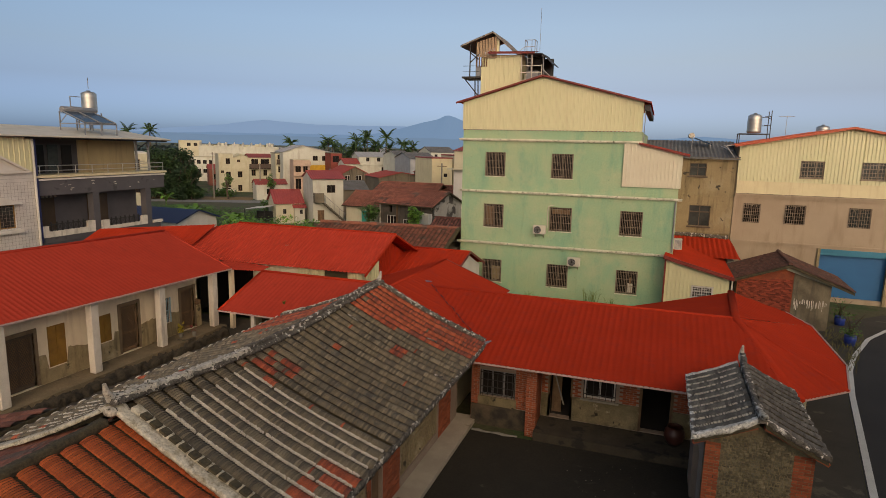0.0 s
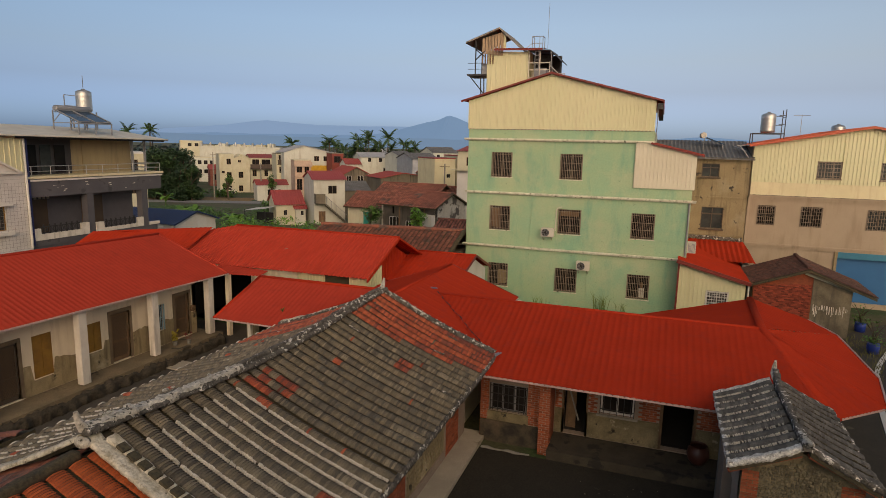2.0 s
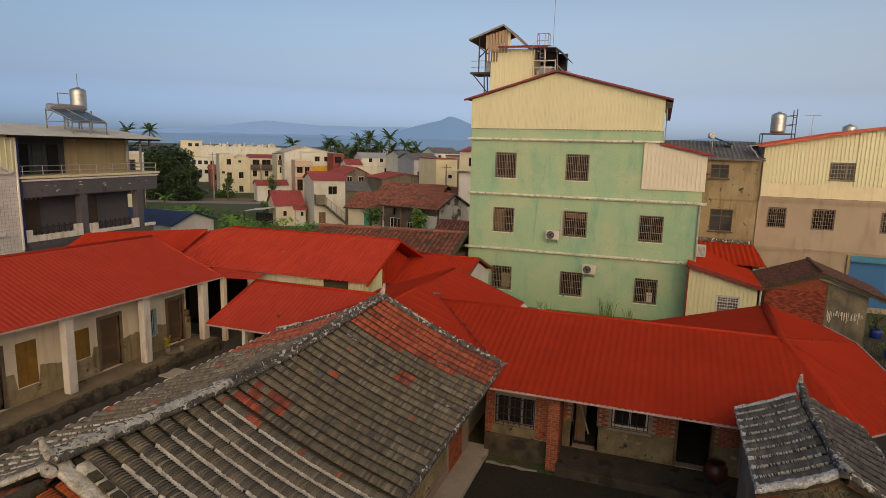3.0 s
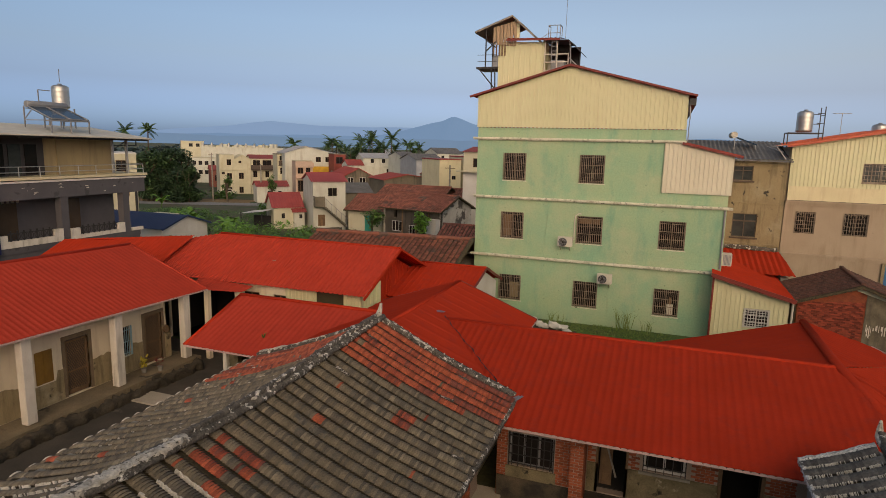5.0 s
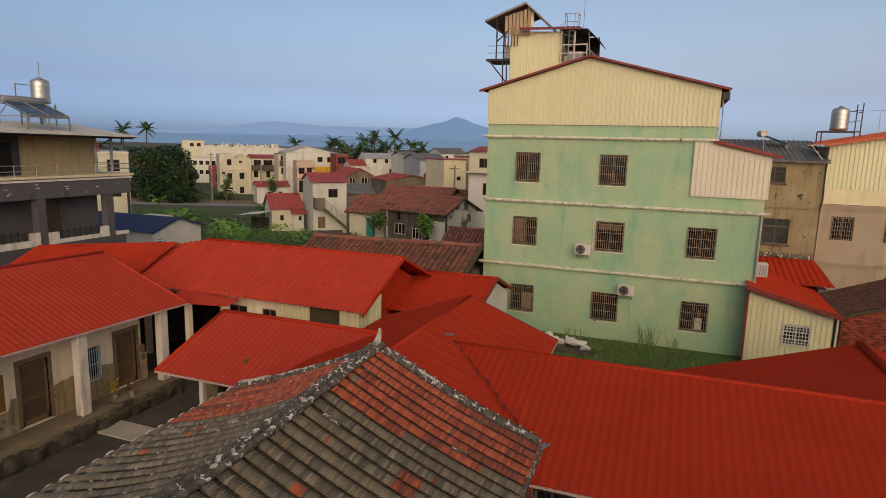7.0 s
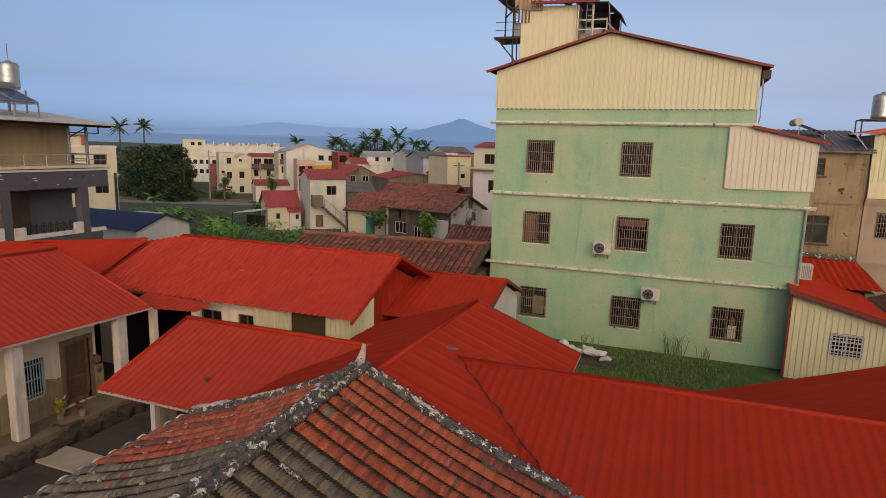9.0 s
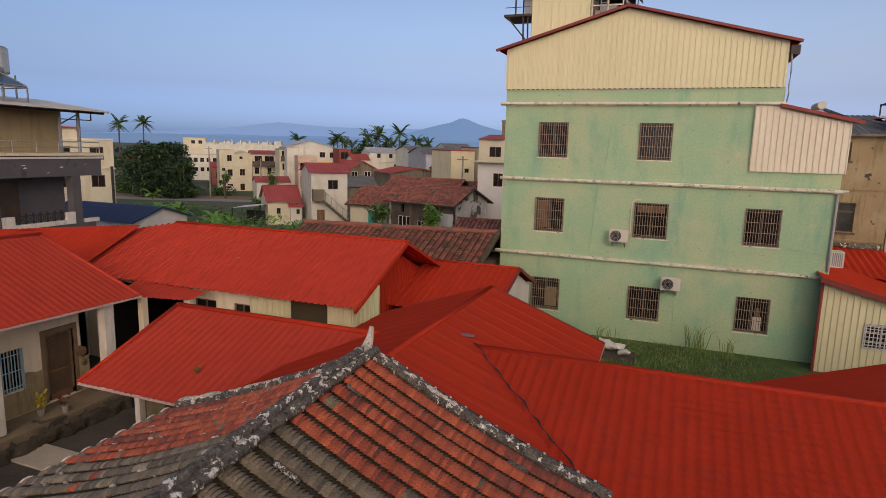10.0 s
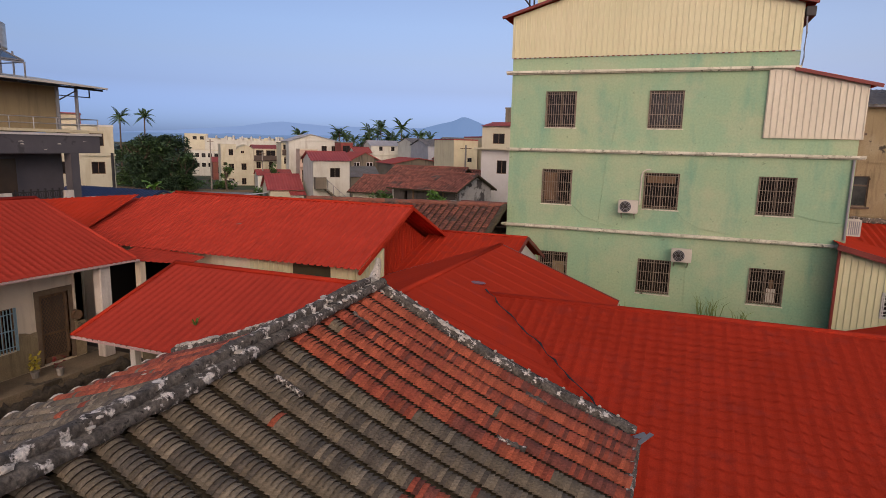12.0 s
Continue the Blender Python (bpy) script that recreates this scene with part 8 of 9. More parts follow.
# old blackened house with tile roof
old = thing("old_village_house", "blackened old two-storey house with red-brown tile roof", "house", (-14, 57, -0.1))
bm = bmesh.new()
wall(bm, Frame((-18.3, 55, 0)), 0, 7.3, ground_z(55) - 0.1, 3.55, 0.25, [(0.9, 2.3, 0.9, 2.0), (3.2, 4.4, 0.6, 1.7), (1.2, 1.6, 2.3, 3.1), (5.9, 6.8, 0.3, 2.2)])
part("front_wall", bm, OLDWALL, old)
bm = bmesh.new()
prism(bm, Frame((-11.0, 0, 0), 90), [(55, -0.2), (60.5, -0.2), (60.5, 3.5), (57.7, 4.7), (55, 3.5)], -0.25, 0)
prism(bm, Frame((-18.3, 0, 0), 90), [(55, -0.2), (60.5, -0.2), (60.5, 3.5), (57.7, 4.7), (55, 3.5)], -0.25, 0)
pieces("gable_wall", bm, mat("flaking_white_wall", (0.54, 0.5, 0.42), 0.95, col2=(0.42, 0.38, 0.31), scale=0.8, grain=0.2, patch=(0.1, 0.085, 0.07), patch_at=0.52, patch_scale=0.7), old)
dark_room(old, Frame((-18.3, 55, 0)), 0.3, 7.0, 0, 3.4, -2, -0.3)
for u in ((0.9, 2.3, 0.9, 2.0), (3.2, 4.4, 0.6, 1.7)):
    window(old, Frame((-18.3, 55, 0)), *u, deep=0.05, panes=3, frame_mat=WHITE_BAR)
for u in (-16.0, -14.2, -12.6):
    bm = bmesh.new()
    box(bm, u, u + 0.14, 54.9, 55.0, 0.2, 3.4)
    part("timber_post", bm, WOOD, old)
bm = bmesh.new()
box(bm, -12.4, -11.1, 54.2, 54.98, 0.1, 2.6)
part("white_bay", bm, WHITE, old)


def village_roof(parent, x0, x1, ye, ze, yr, zr, seed, material, pitch=0.3, expo=0.26):
    def S(x, s):
        return (x, yr + (ye - yr) * s, zr + (ze - zr) * s)
    bedding(parent, S, x0, x1, 4, 3)
    tile_field(parent, S, list(np.arange(x0 + 0.2, x1, pitch)), math.hypot(ye - yr, ze - zr), expo, 0.25, 0.07, lambda y, s, rng: "b", {"b": (material, material)}, seed=seed)


VT = mat("village_tile_field", (0.33, 0.115, 0.075), 0.9, col2=(0.22, 0.09, 0.062), scale=0.4, grain=0.25, grain_scale=12, bump=0.4, rand=0.4, island=True, patch=(0.14, 0.095, 0.075), patch_at=0.58, patch_scale=0.6)
village_roof(old, -18.8, -10.6, 54.4, 3.35, 57.7, 4.8, 201, VT)
village_roof(old, -18.8, -10.6, 61, 3.35, 57.7, 4.8, 202, VT)
cap(old, [(-18.8, 57.7, 4.85), (-10.6, 57.7, 4.85)], 0.14, VT)
old.matrix_world = Matrix.Translation((-20.1, 59.6, -0.12)) @ Matrix.Rotation(radians(-15), 4, "Z") @ Matrix.Translation((18.8, -54.4, 0)) @ old.matrix_world
for lab, x0, x1, ye, ze, yr, zr, sd in (("low house with red-brown tile roof and green door", -25.4, -20.4, 61.5, 2.45, 65, 4.0, 203), ("long low house with dark red tile roof", -24.2, -15.5, 66.5, 3.6, 70, 4.9, 204), ("low house with dark red tile roof", -17.3, -12.5, 69, 3.3, 72, 4.6, 205), ("small tiled house beside the green building", -9.2, -4.6, 47.2, 1.9, 50, 3.2, 206)):
    t = thing("tiled_village_house", lab, "house", ((x0 + x1) / 2, yr, ground_z(yr)), "village houses")
    village_roof(t, x0, x1, ye, ze, yr, zr, sd, VT)
    village_roof(t, x0, x1, 2 * yr - ye, ze, yr, zr, sd + 20, VT)
    cap(t, [(x0, yr, zr + 0.05), (x1, yr, zr + 0.05)], 0.13, VT)
    bm = bmesh.new()
    box(bm, x0 + 0.4, x1 - 0.4, ye + 0.5, 2 * yr - ye - 0.5, ground_z(yr) - 0.2, ze)
    part("wall", bm, CREAM if sd == 203 else FADED, t)
    for xx in (x0 + 0.45, x1 - 0.65):
        bm = bmesh.new()
        prism(bm, Frame((xx, 0, 0), 90), [(ye + 0.5, ze), (2 * yr - ye - 0.5, ze), (yr, zr - 0.1)], 0, 0.2)
        part("gable", bm, FADED, t)
    if sd == 203:
        bm = bmesh.new()
        box(bm, -22.9, -21.9, 61.9, 61.98, -0.2, 1.9)
        part("door", bm, mat("teal_door", (0.03, 0.3, 0.22), 0.6, grain=0.1), t, "teal green door")
# brown tiled shed roof just behind the red compound
bts = thing("brown_tiled_house", "low house with dark brown clay tile roof", "house", (-6, 33, G))


def bt_s(x, s):
    return (x, 33.6 - 3.6 * s, 4.62 - 0.02 * (x + 1.4) * -1 - 1.35 * s)


bedding(bts, bt_s, -11.5, -1.55, 6, 4)
tile_field(bts, bt_s, list(np.arange(-11.4, -1.5, 0.3)), 3.85, 0.16, 0.26, 0.075, lambda y, s, rng: "b", {"b": (TILE_B, TILE_B)}, seed=207)
lumpy_bar(bts, [(-11.5, 33.6, 4.5), (-1.5, 33.6, 4.7)], 0.25, 0.2, TILE_B, "ridge", 208, 0.03)
lumpy_bar(bts, [(-1.5, 33.6, 4.7), (-1.5, 30.0, 3.35)], 0.22, 0.16, GROOVE, "verge", 209, 0.03)
bm = bmesh.new()
box(bm, -11.2, -1.8, 30.4, 36.5, G, 3.3)
part("wall", bm, FADED, bts)
bm = bmesh.new()
quad(bm, (-11.5, 33.6, 4.5), (-1.5, 33.6, 4.65), (-1.5, 37.0, 3.3), (-11.5, 37.0, 3.3))
part("back_slope", bm, TILE_B, bts)
# navy-roofed shed
lot("white shed with navy metal gable roof", -29.75, 39.6, 5.2, 9.0, 2.6, WHITE, "gy", BLUE_ROOF, [], 0.85, turn=90)
# cream house behind the balcony house
ch = house("cream two-storey house with brown windows and flat roof", -46.4, -41.2, 46.0, 7, 8.15, CREAM, "flat", WHITE, [(-43.1, -42.0, 6.4, 7.55), (-43.1, -42.0, 3.9, 5.0), (-45.6, -44.6, 6.4, 7.55), (-45.6, -44.6, 3.9, 5.0)], bands=(5.6,), win_mat=WOOD, turn=50)
FCH = Frame((-46.4, 46.0, 0), 50)
bm = bmesh.new()
fbox(bm, FCH, 0.2, 2.4, -3, -0.4, 8.3, 9.2)
part("roof_room", bm, CREAM, ch)
bm = bmesh.new()
fbox(bm, FCH, 0.0, 2.7, -3.4, -0.1, 9.2, 9.3)
fbox(bm, FCH, 2.4, 2.7, -0.4, -0.2, 8.3, 9.2)
part("roof_room_cover", bm, FAR_RED, ch)
bm = bmesh.new()
tube(bm, [FCH(5.0, 0.15, 0.2), FCH(5.0, 0.15, 5.8)], 0.12, 8)
part("corner_pipe", bm, DARK_STEEL, ch)
house("low white annex wall with sloping top", -42.6, -39.8, 50.5, 1.5, 1.9, WHITE, "flat", CREAM)
# far cream blocks across the road
lot("cream three-storey corner house with brown windows", -92.5, 121, 3.4, 9, 6.3, CREAM, "flat", CREAM, [(1.7, 2.7, 3.9, 5.3), (1.7, 2.8, 0.5, 2.0), (1.6, 2.8, -2.9, -1.4), (0.5, 1.2, 1.7, 2.3)], bands=(2.75, -0.7), win_mat=WOOD)
lot("cream three-storey house with small gable", -90.1, 123.4, 3.8, 8, 5.3, CREAM, "gy", CREAM, [(1.04, 2.16, 0.6, 2.1), (1.05, 2.05, -2.8, -1.3), (1.0, 1.7, 4.4, 5.0)], 1.1, bands=(2.75, -0.7), win_mat=WOOD)
h3 = lot("cream three-storey house with dark balcony and red roof", -87.3, 126.1, 5.6, 8, 5.6, CREAM, "gx", FAR_RED, [(0.5, 1.5, 1.0, 2.5), (3.4, 4.3, 1.0, 2.5), (0.6, 1.7, -2.8, -1.0), (0.5, 2.2, 3.6, 5.2), (2.8, 4.9, 3.6, 5.2)], 0.8, bands=(-0.7,), win_mat=WOOD)
F3 = Frame((-87.3, 126.1, 0), TURN)
DKB = mat("dark_brown_balcony", (0.09, 0.065, 0.05), 0.8, grain=0.1)
bm = bmesh.new()
fbox(bm, F3, -0.1, 5.7, 0.9, 1.0, 2.9, 4.0)
fbox(bm, F3, -0.1, 5.7, 0.02, 0.9, 2.75, 2.9)
part("balcony", bm, DKB, h3, "dark brown balcony front")
for u in (0.0, 2.2, 5.5):
    bm = bmesh.new()
    fbox(bm, F3, u, u + 0.2, 0.7, 0.88, -4, 2.74)
    part("porch_post", bm, CREAM, h3)
lot("low white house with red metal roof", -66.0, 100, 6.0, 5, 1.15, IVORY, "gx", FAR_RED, [(2.0, 2.6, -0.9, 0.2), (4.0, 4.7, -0.9, 0.2)], 0.9)
# long white terrace on the skyline
FS = Frame((-141.4, 170, 0), 30)
lt = lot("long white apartment terrace with rooftop tanks", -141.4, 170, 27, 12, 7.4, IVORY, "flat", IVORY, [(0.8 + 2.2 * k, 2.0 + 2.2 * k, z, z + 1.2) for k in range(12) for z in (2.6,)], bands=(4.6, 7.2), turn=30)
rng = random.Random(220)
for k in range(14):
    bm = bmesh.new()
    u = 0.4 + k * 1.8 + rng.uniform(-0.9, 0.9)
    fbox(bm, FS, u, u + rng.uniform(0.8, 3.2), -5 - k * 0.2, -1.0 - rng.random() * 2, 7.56, 7.56 + rng.uniform(0.2, 1.3))
    part("roof_room", bm, CREAM if k % 3 else IVORY, lt)
for k in range(9):
    bm = bmesh.new()
    u = 1.0 + k * 2.8 + rng.uniform(-0.5, 0.5)
    tube(bm, [FS(u, -0.6, 7.56), FS(u, -0.6, 8.1 + rng.uniform(0.1, 0.9)), FS(u, -0.6, 9.0)], [0.35, 0.4, 0.12], 8)
    part("rooftop_tank", bm, STAINLESS, lt)
lot("cream rooftop block on the skyline", -146.9, 167, 7.2, 9, 9.2, CREAM, "flat", CREAM, [(2.4, 3.6, 7.4, 8.5), (4.6, 5.8, 7.4, 8.5)], bands=(7.0,))
lot("white terrace houses behind the trees", -130.2, 150, 11, 8, 4.2, IVORY, "flat", CREAM, [(0.6 + 1.8 * k, 1.7 + 1.8 * k, z, z + 1.2) for k in range(6) for z in (-0.6, 2.2)], bands=(1.6,), turn=30)
lot("pale house with red roof behind the trees", -110.0, 138, 6, 7, 1.6, mat("far_brick", (0.25, 0.09, 0.06), 0.9, grain=0.15), "gx", FAR_RED, [(1.2, 2.4, -1.4, 0.2)], 1.2)
# cream gabled building and its neighbours
g3 = lot("large cream gabled house with brown windows", -70.5, 116, 11.1, 10, 7.45, IVORY, "gy", PALE_GREY, [(3.8, 4.46, 7.5, 8.2), (6.83, 7.97, 5.5, 6.62), (9.0, 9.9, 5.5, 6.6)], 1.5, apex=4.5, win_mat=WOOD)
FG3 = Frame((-70.5, 116, 0), TURN)
bm = bmesh.new()
fbox(bm, FG3, 6.1, 11.0, 0.003, 0.1, 0.0, 4.5)
part("painted_band", bm, YELLOW, g3, "yellow-painted lower storey")
c4 = lot("cream house with dark balcony and brown windows", -73.9, 118, 4.4, 6, 6.95, CREAM, "flat", FADED, [(0.6, 1.5, 2.6, 4.0), (0.5, 1.6, 5.6, 6.7), (2.4, 3.6, 5.6, 6.7), (2.5, 3.6, -1.6, 0.8)], bands=(2.2,), win_mat=WOOD)
F4 = Frame((-73.9, 118, 0), TURN)
bm = bmesh.new()
fbox(bm, F4, 0.2, 4.3, 0.5, 0.6, 4.6, 5.6)
fbox(bm, F4, 0.2, 4.3, 0.02, 0.5, 4.45, 4.6)
part("balcony", bm, DKB, c4, "dark balcony front")
PINKR = mat("pink_render", (0.55, 0.4, 0.3), 0.85, grain=0.06)
pk = lot("pink-framed house front with verandas", -65.1, 112, 3.55, 4, 5.8, PINKR, "flat", CREAM, [(0.4, 1.6, 3.2, 4.6), (2.1, 3.1, 3.2, 4.6), (0.4, 1.6, -0.6, 1.8), (2.1, 3.1, -0.6, 1.8)], win_mat=WOOD)
F5 = Frame((-65.1, 112, 0), TURN)
bm = bmesh.new()
fbox(bm, F5, -0.2, 3.7, 0.6, 0.7, 4.6, 5.6)
fbox(bm, F5, -0.2, 3.7, 0.02, 0.6, 4.5, 4.6)
fbox(bm, F5, -0.2, 3.7, 0.02, 0.7, 2.3, 2.45)
part("balcony", bm, PINKR, pk)
lot("dark red balcony house", -59.3, 118, 2.5, 5, 7.35, mat("dark_red_render", (0.24, 0.05, 0.035), 0.8, grain=0.1), "flat", FADED, [(0.4, 1.9, 5.4, 6.8), (0.4, 1.9, 2.4, 4.0)], bands=(4.9,))
# houses of the middle distance
lot("grey brick house with faded red gable roof", -38.2, 85, 4.1, 8, 4.95, FADED, "gy", FAR_RED, [(0.41, 1.27, 3.5, 4.6), (2.27, 3.24, 3.5, 4.6)], 1.05, win_mat=WHITE_BAR)
lot("white two-storey house with grey roof", -49.2, 112, 6.8, 5, 7.0, IVORY, "gx", PALE_GREY, [(1.6, 2.3, 6.0, 6.8), (4.0, 4.7, 6.0, 6.8), (5.0, 6.0, 3.6, 4.8)], 0.9, bands=(5.3,))
lot("small house with orange-red gable roof", -50.3, 108, 3.0, 5, 5.6, IVORY, "gx", FAR_RED, [], 1.0)
lot("white house with grey sheet roof", -38.7, 108, 2.9, 8, 7.6, IVORY, "gx", GREY_ROOF, [(0.79, 1.42, 6.5, 7.2), (0.7, 1.45, 4.6, 5.6)], 0.8, bands=(5.9,))
lot("pale grey metal workshop", -33.4, 102, 5.1, 8, 7.2, PALE_GREY, "gx", GREY_ROOF, [(3.2, 4.2, 5.4, 6.2)], 1.0)
lot("white house with dark hipped roof", -43.7, 140, 6.7, 8, 7.9, IVORY, "gx", GREY_ROOF, [(1, 1.8, 6.6, 7.4)], 1.3)
lot("narrow pale yellow house with red roof edge", -20.1, 78, 3.2, 6, 7.9, PALE_YEL, "flat", FAR_RED, [(1.86, 2.45, 5.3, 5.8)])
lot("cream balcony house with red roof", -17.4, 80.6, 1.9, 5, 8.3, CREAM, "flat", FAR_RED, [(0.4, 1.4, 5.0, 6.4), (0.4, 1.4, 2.2, 3.6)], bands=(4.6,), win_mat=WOOD)
n3 = house("cream and white three-storey house with brown windows", -13.0, -9.2, 66.6, 8, 9.2, CREAM, "gx", FAR_RED, [(-11.9, -10.7, 7.5, 8.5), (-11.4, -10.4, 4.6, 5.9)], 0.5, bands=(7.0,), win_mat=WOOD)
bm = bmesh.new()
FN3 = Frame((-13.0, 66.6, 0))
wall(bm, Frame((-13.0, 66.56, 0)), 0.0, 3.8, 0.0, 6.88, 0.035, [(1.6, 2.6, 4.6, 5.9)])
part("white_facing", bm, WHITE, n3, "white lower storeys")
bm = bmesh.new()
fbox(bm, FN3, -0.6, 4.1, 0.0, 0.7, 6.95, 7.1)
part("balcony_slab", bm, CREAM, n3)
house("dark concrete roof tower with aerial", -12.2, -10.2, 72, 4, 11.2, FADED, "flat", FADED)
lot("low house with red sheet roof", -30.2, 82, 8.8, 7, 4.7, FADED, "gy", FAR_RED, [], 0.75, apex=3.55)
lot("low house with deep red sheet roof", -24.0, 88, 5.0, 7, 5.2, FADED, "gx", FAR_RED, [], 1.0)
lot("low shed with grey sheet roof", -32.6, 75, 3.7, 5, 3.2, FADED, "gx", GREY_ROOF, [], 1.1)
rng = random.Random(230)
for k in range(16):
    x = -118 + k * 6.0 + rng.uniform(-2, 2)
    y = 185 + rng.uniform(-12, 25)
    lot(rng.choice(("distant cream village house", "distant white village house")), x, y, rng.uniform(4, 7), 6, rng.uniform(3.5, 7.0), rng.choice((CREAM, IVORY, PALE_YEL)), rng.choice(("flat", "gx")), rng.choice((FAR_RED, PALE_GREY, GREY_ROOF)), [(1, 2, 1.5, 2.6), (2.6, 3.5, 1.5, 2.6)], 1.2, name="distant_house", group="distant houses")

# ---- far road and fields ----
bm = bmesh.new()
pts = [(-130, 66), (-100, 77), (-78, 87), (-66, 97), (-57, 108), (-50, 124)]
va = [bm.verts.new((x, y, ground_z(y) + 0.05)) for x, y in pts]
vb = [bm.verts.new((x + 4.5, y - 6.0, ground_z(y - 6.0) + 0.05)) for x, y in pts]
for i in range(len(pts) - 1):
    bm.faces.new((va[i], vb[i], vb[i + 1], va[i + 1]))
solid("far_road", bm, mat("pale_asphalt", (0.27, 0.26, 0.245), 0.9, grain=0.1), "pale grey village road beside the fields", "road", "structure")
bm = bmesh.new()
va = [bm.verts.new((x, y + 0.3, ground_z(y) + 0.04)) for x, y in pts[:4]]
vb = [bm.verts.new((x - 5, y + 11, ground_z(y + 11) + 0.04)) for x, y in pts[:4]]
for i in range(3):
    bm.faces.new((vb[i], va[i], va[i + 1], vb[i + 1]))
solid("dry_verge", bm, mat("dry_straw_earth", (0.27, 0.17, 0.06), 0.95, col2=(0.2, 0.13, 0.05), scale=0.4, grain=0.25, grain_scale=6), "dry straw-coloured verge beside the far road", "verge", "structure")
car2 = thing("parked_car", "small white car beside the far road", "car", (-85.5, 114.5, ground_z(114.5)))
FCAR = Frame((-87.5, 114.5, ground_z(114.5)), 40)
bm = bmesh.new()
prism(bm, FCAR, [(0, 0.3), (4.0, 0.3), (4.0, 0.8), (3.3, 0.95), (2.7, 1.45), (1.1, 1.45), (0.5, 0.95), (0, 0.85)], -1.6, 0)
bmesh.ops.bevel(bm, geom=bm.edges[:], offset=0.06, segments=2, affect="EDGES")
part("body", bm, AC_WHITE, car2)
bm = bmesh.new()
prism(bm, FCAR, [(0.75, 0.98), (3.0, 0.98), (2.6, 1.38), (1.2, 1.38)], 0.002, 0.02)
part("side_window", bm, GLASS, car2)
for u in (0.8, 3.2):
    bm = bmesh.new()
    tube(bm, [FCAR(u, 0.04, 0.3), FCAR(u, -0.2, 0.3)], 0.3, 12)
    part("wheel", bm, BLACK, car2)


# ---- plants ----
def leaf_cloud(bm, rng, centre, radii, n, size, flat=0.5):
    for k in range(n):
        while True:
            p = Vector((rng.uniform(-1, 1), rng.uniform(-1, 1), rng.uniform(-1, 1)))
            if 0.25 < p.length < 1:
                break
        c = Vector(centre) + Vector((p.x * radii[0], p.y * radii[1], p.z * radii[2]))
        s = size * rng.uniform(0.5, 1.3)
        u = Vector((rng.uniform(-1, 1), rng.uniform(-1, 1), rng.uniform(-flat, flat))).normalized()
        w = u.cross(Vector((rng.uniform(-0.4, 0.4), rng.uniform(-0.4, 0.4), 1))).normalized()
        quad(bm, c - u * s, c + w * s * 0.45, c + u * s, c - w * s * 0.45)


def tree(x, y, h, r, material, seed, n=900, size=0.3, label="dense dark green broadleaf tree", group="trees along the far road", name="tree", low=0.42):
    rng = random.Random(seed)
    z = ground_z(y)
    t = thing(name, label, "tree", (x, y, z), group)
    bm = bmesh.new()
    tube(bm, [(x, y, z - 0.1), (x + 0.05 * h * rng.uniform(-1, 1), y, z + h * 0.35), (x + rng.uniform(-0.4, 0.4), y, z + h * 0.7)], [0.05 * h * 0.6, 0.03 * h, 0.012 * h], 7)
    for k in range(5):
        a = rng.uniform(0, 6.28)
        tube(bm, [(x, y, z + h * rng.uniform(0.3, 0.5)), (x + math.cos(a) * r * 0.4, y + math.sin(a) * r * 0.4, z + h * 0.6), (x + math.cos(a) * r * 0.75, y + math.sin(a) * r * 0.75, z + h * rng.uniform(0.65, 0.85))], [0.02 * h, 0.012 * h, 0.004 * h], 5)
    part("trunk", bm, BARK, t)
    bm = bmesh.new()
    clumps = 12
    for k in range(clumps):
        a, q = rng.uniform(0, 6.28), rng.uniform(0.1, 0.75)
        c = (x + math.cos(a) * r * q, y + math.sin(a) * r * q, z + h * rng.uniform(low, 0.86))
        rr = r * rng.uniform(0.34, 0.55)
        leaf_cloud(bm, rng, c, (rr, rr, rr * 0.8), n // clumps, size)
    part("crown", bm, material, t)
    return t


def palm(x, y, h, seed, spread=2.2, lean=0.4, group="coconut palms on the skyline"):
    rng = random.Random(seed)
    z = ground_z(y)
    t = thing("palm_tree", "tall coconut palm with feathery drooping fronds", "palm tree", (x, y, z), group)
    top = Vector((x + rng.uniform(-lean, lean), y, z + h))
    bm = bmesh.new()
    tube(bm, [(x, y, z - 0.1), (x + (top.x - x) * 0.3, y, z + h * 0.5), top], [0.22, 0.16, 0.12], 7)
    part("trunk", bm, BARK, t)
    bm = bmesh.new()
    for k in range(19):
        a = k * 2.4 + rng.uniform(-0.3, 0.3)
        up = rng.uniform(-0.5, 2.0)
        d = Vector((math.cos(a), math.sin(a), 0))
        spine = [top + d * spread * s + Vector((0, 0, up * spread * s - (0.6 + 0.25 * up) * spread * s * s)) for s in np.linspace(0, 1, 8)]
        side = Vector((-math.sin(a), math.cos(a), 0))
        for p, q, s in zip(spine, spine[1:], np.linspace(0.1, 1, 7)):
            wdt = spread * 0.16 * math.sin(math.pi * min(1, 0.15 + 0.8 * s))
            for sgn in (-1, 1):
                for f in (0.0, 0.33, 0.66):
                    b = p.lerp(q, f)
                    quad(bm, b, p.lerp(q, f + 0.22), p.lerp(q, f + 0.3) + side * sgn * wdt + Vector((0, 0, -wdt * 0.6)), b + side * sgn * wdt * 0.95 + Vector((0, 0, -wdt * 0.62)))
    part("fronds", bm, LEAF_MID, t)


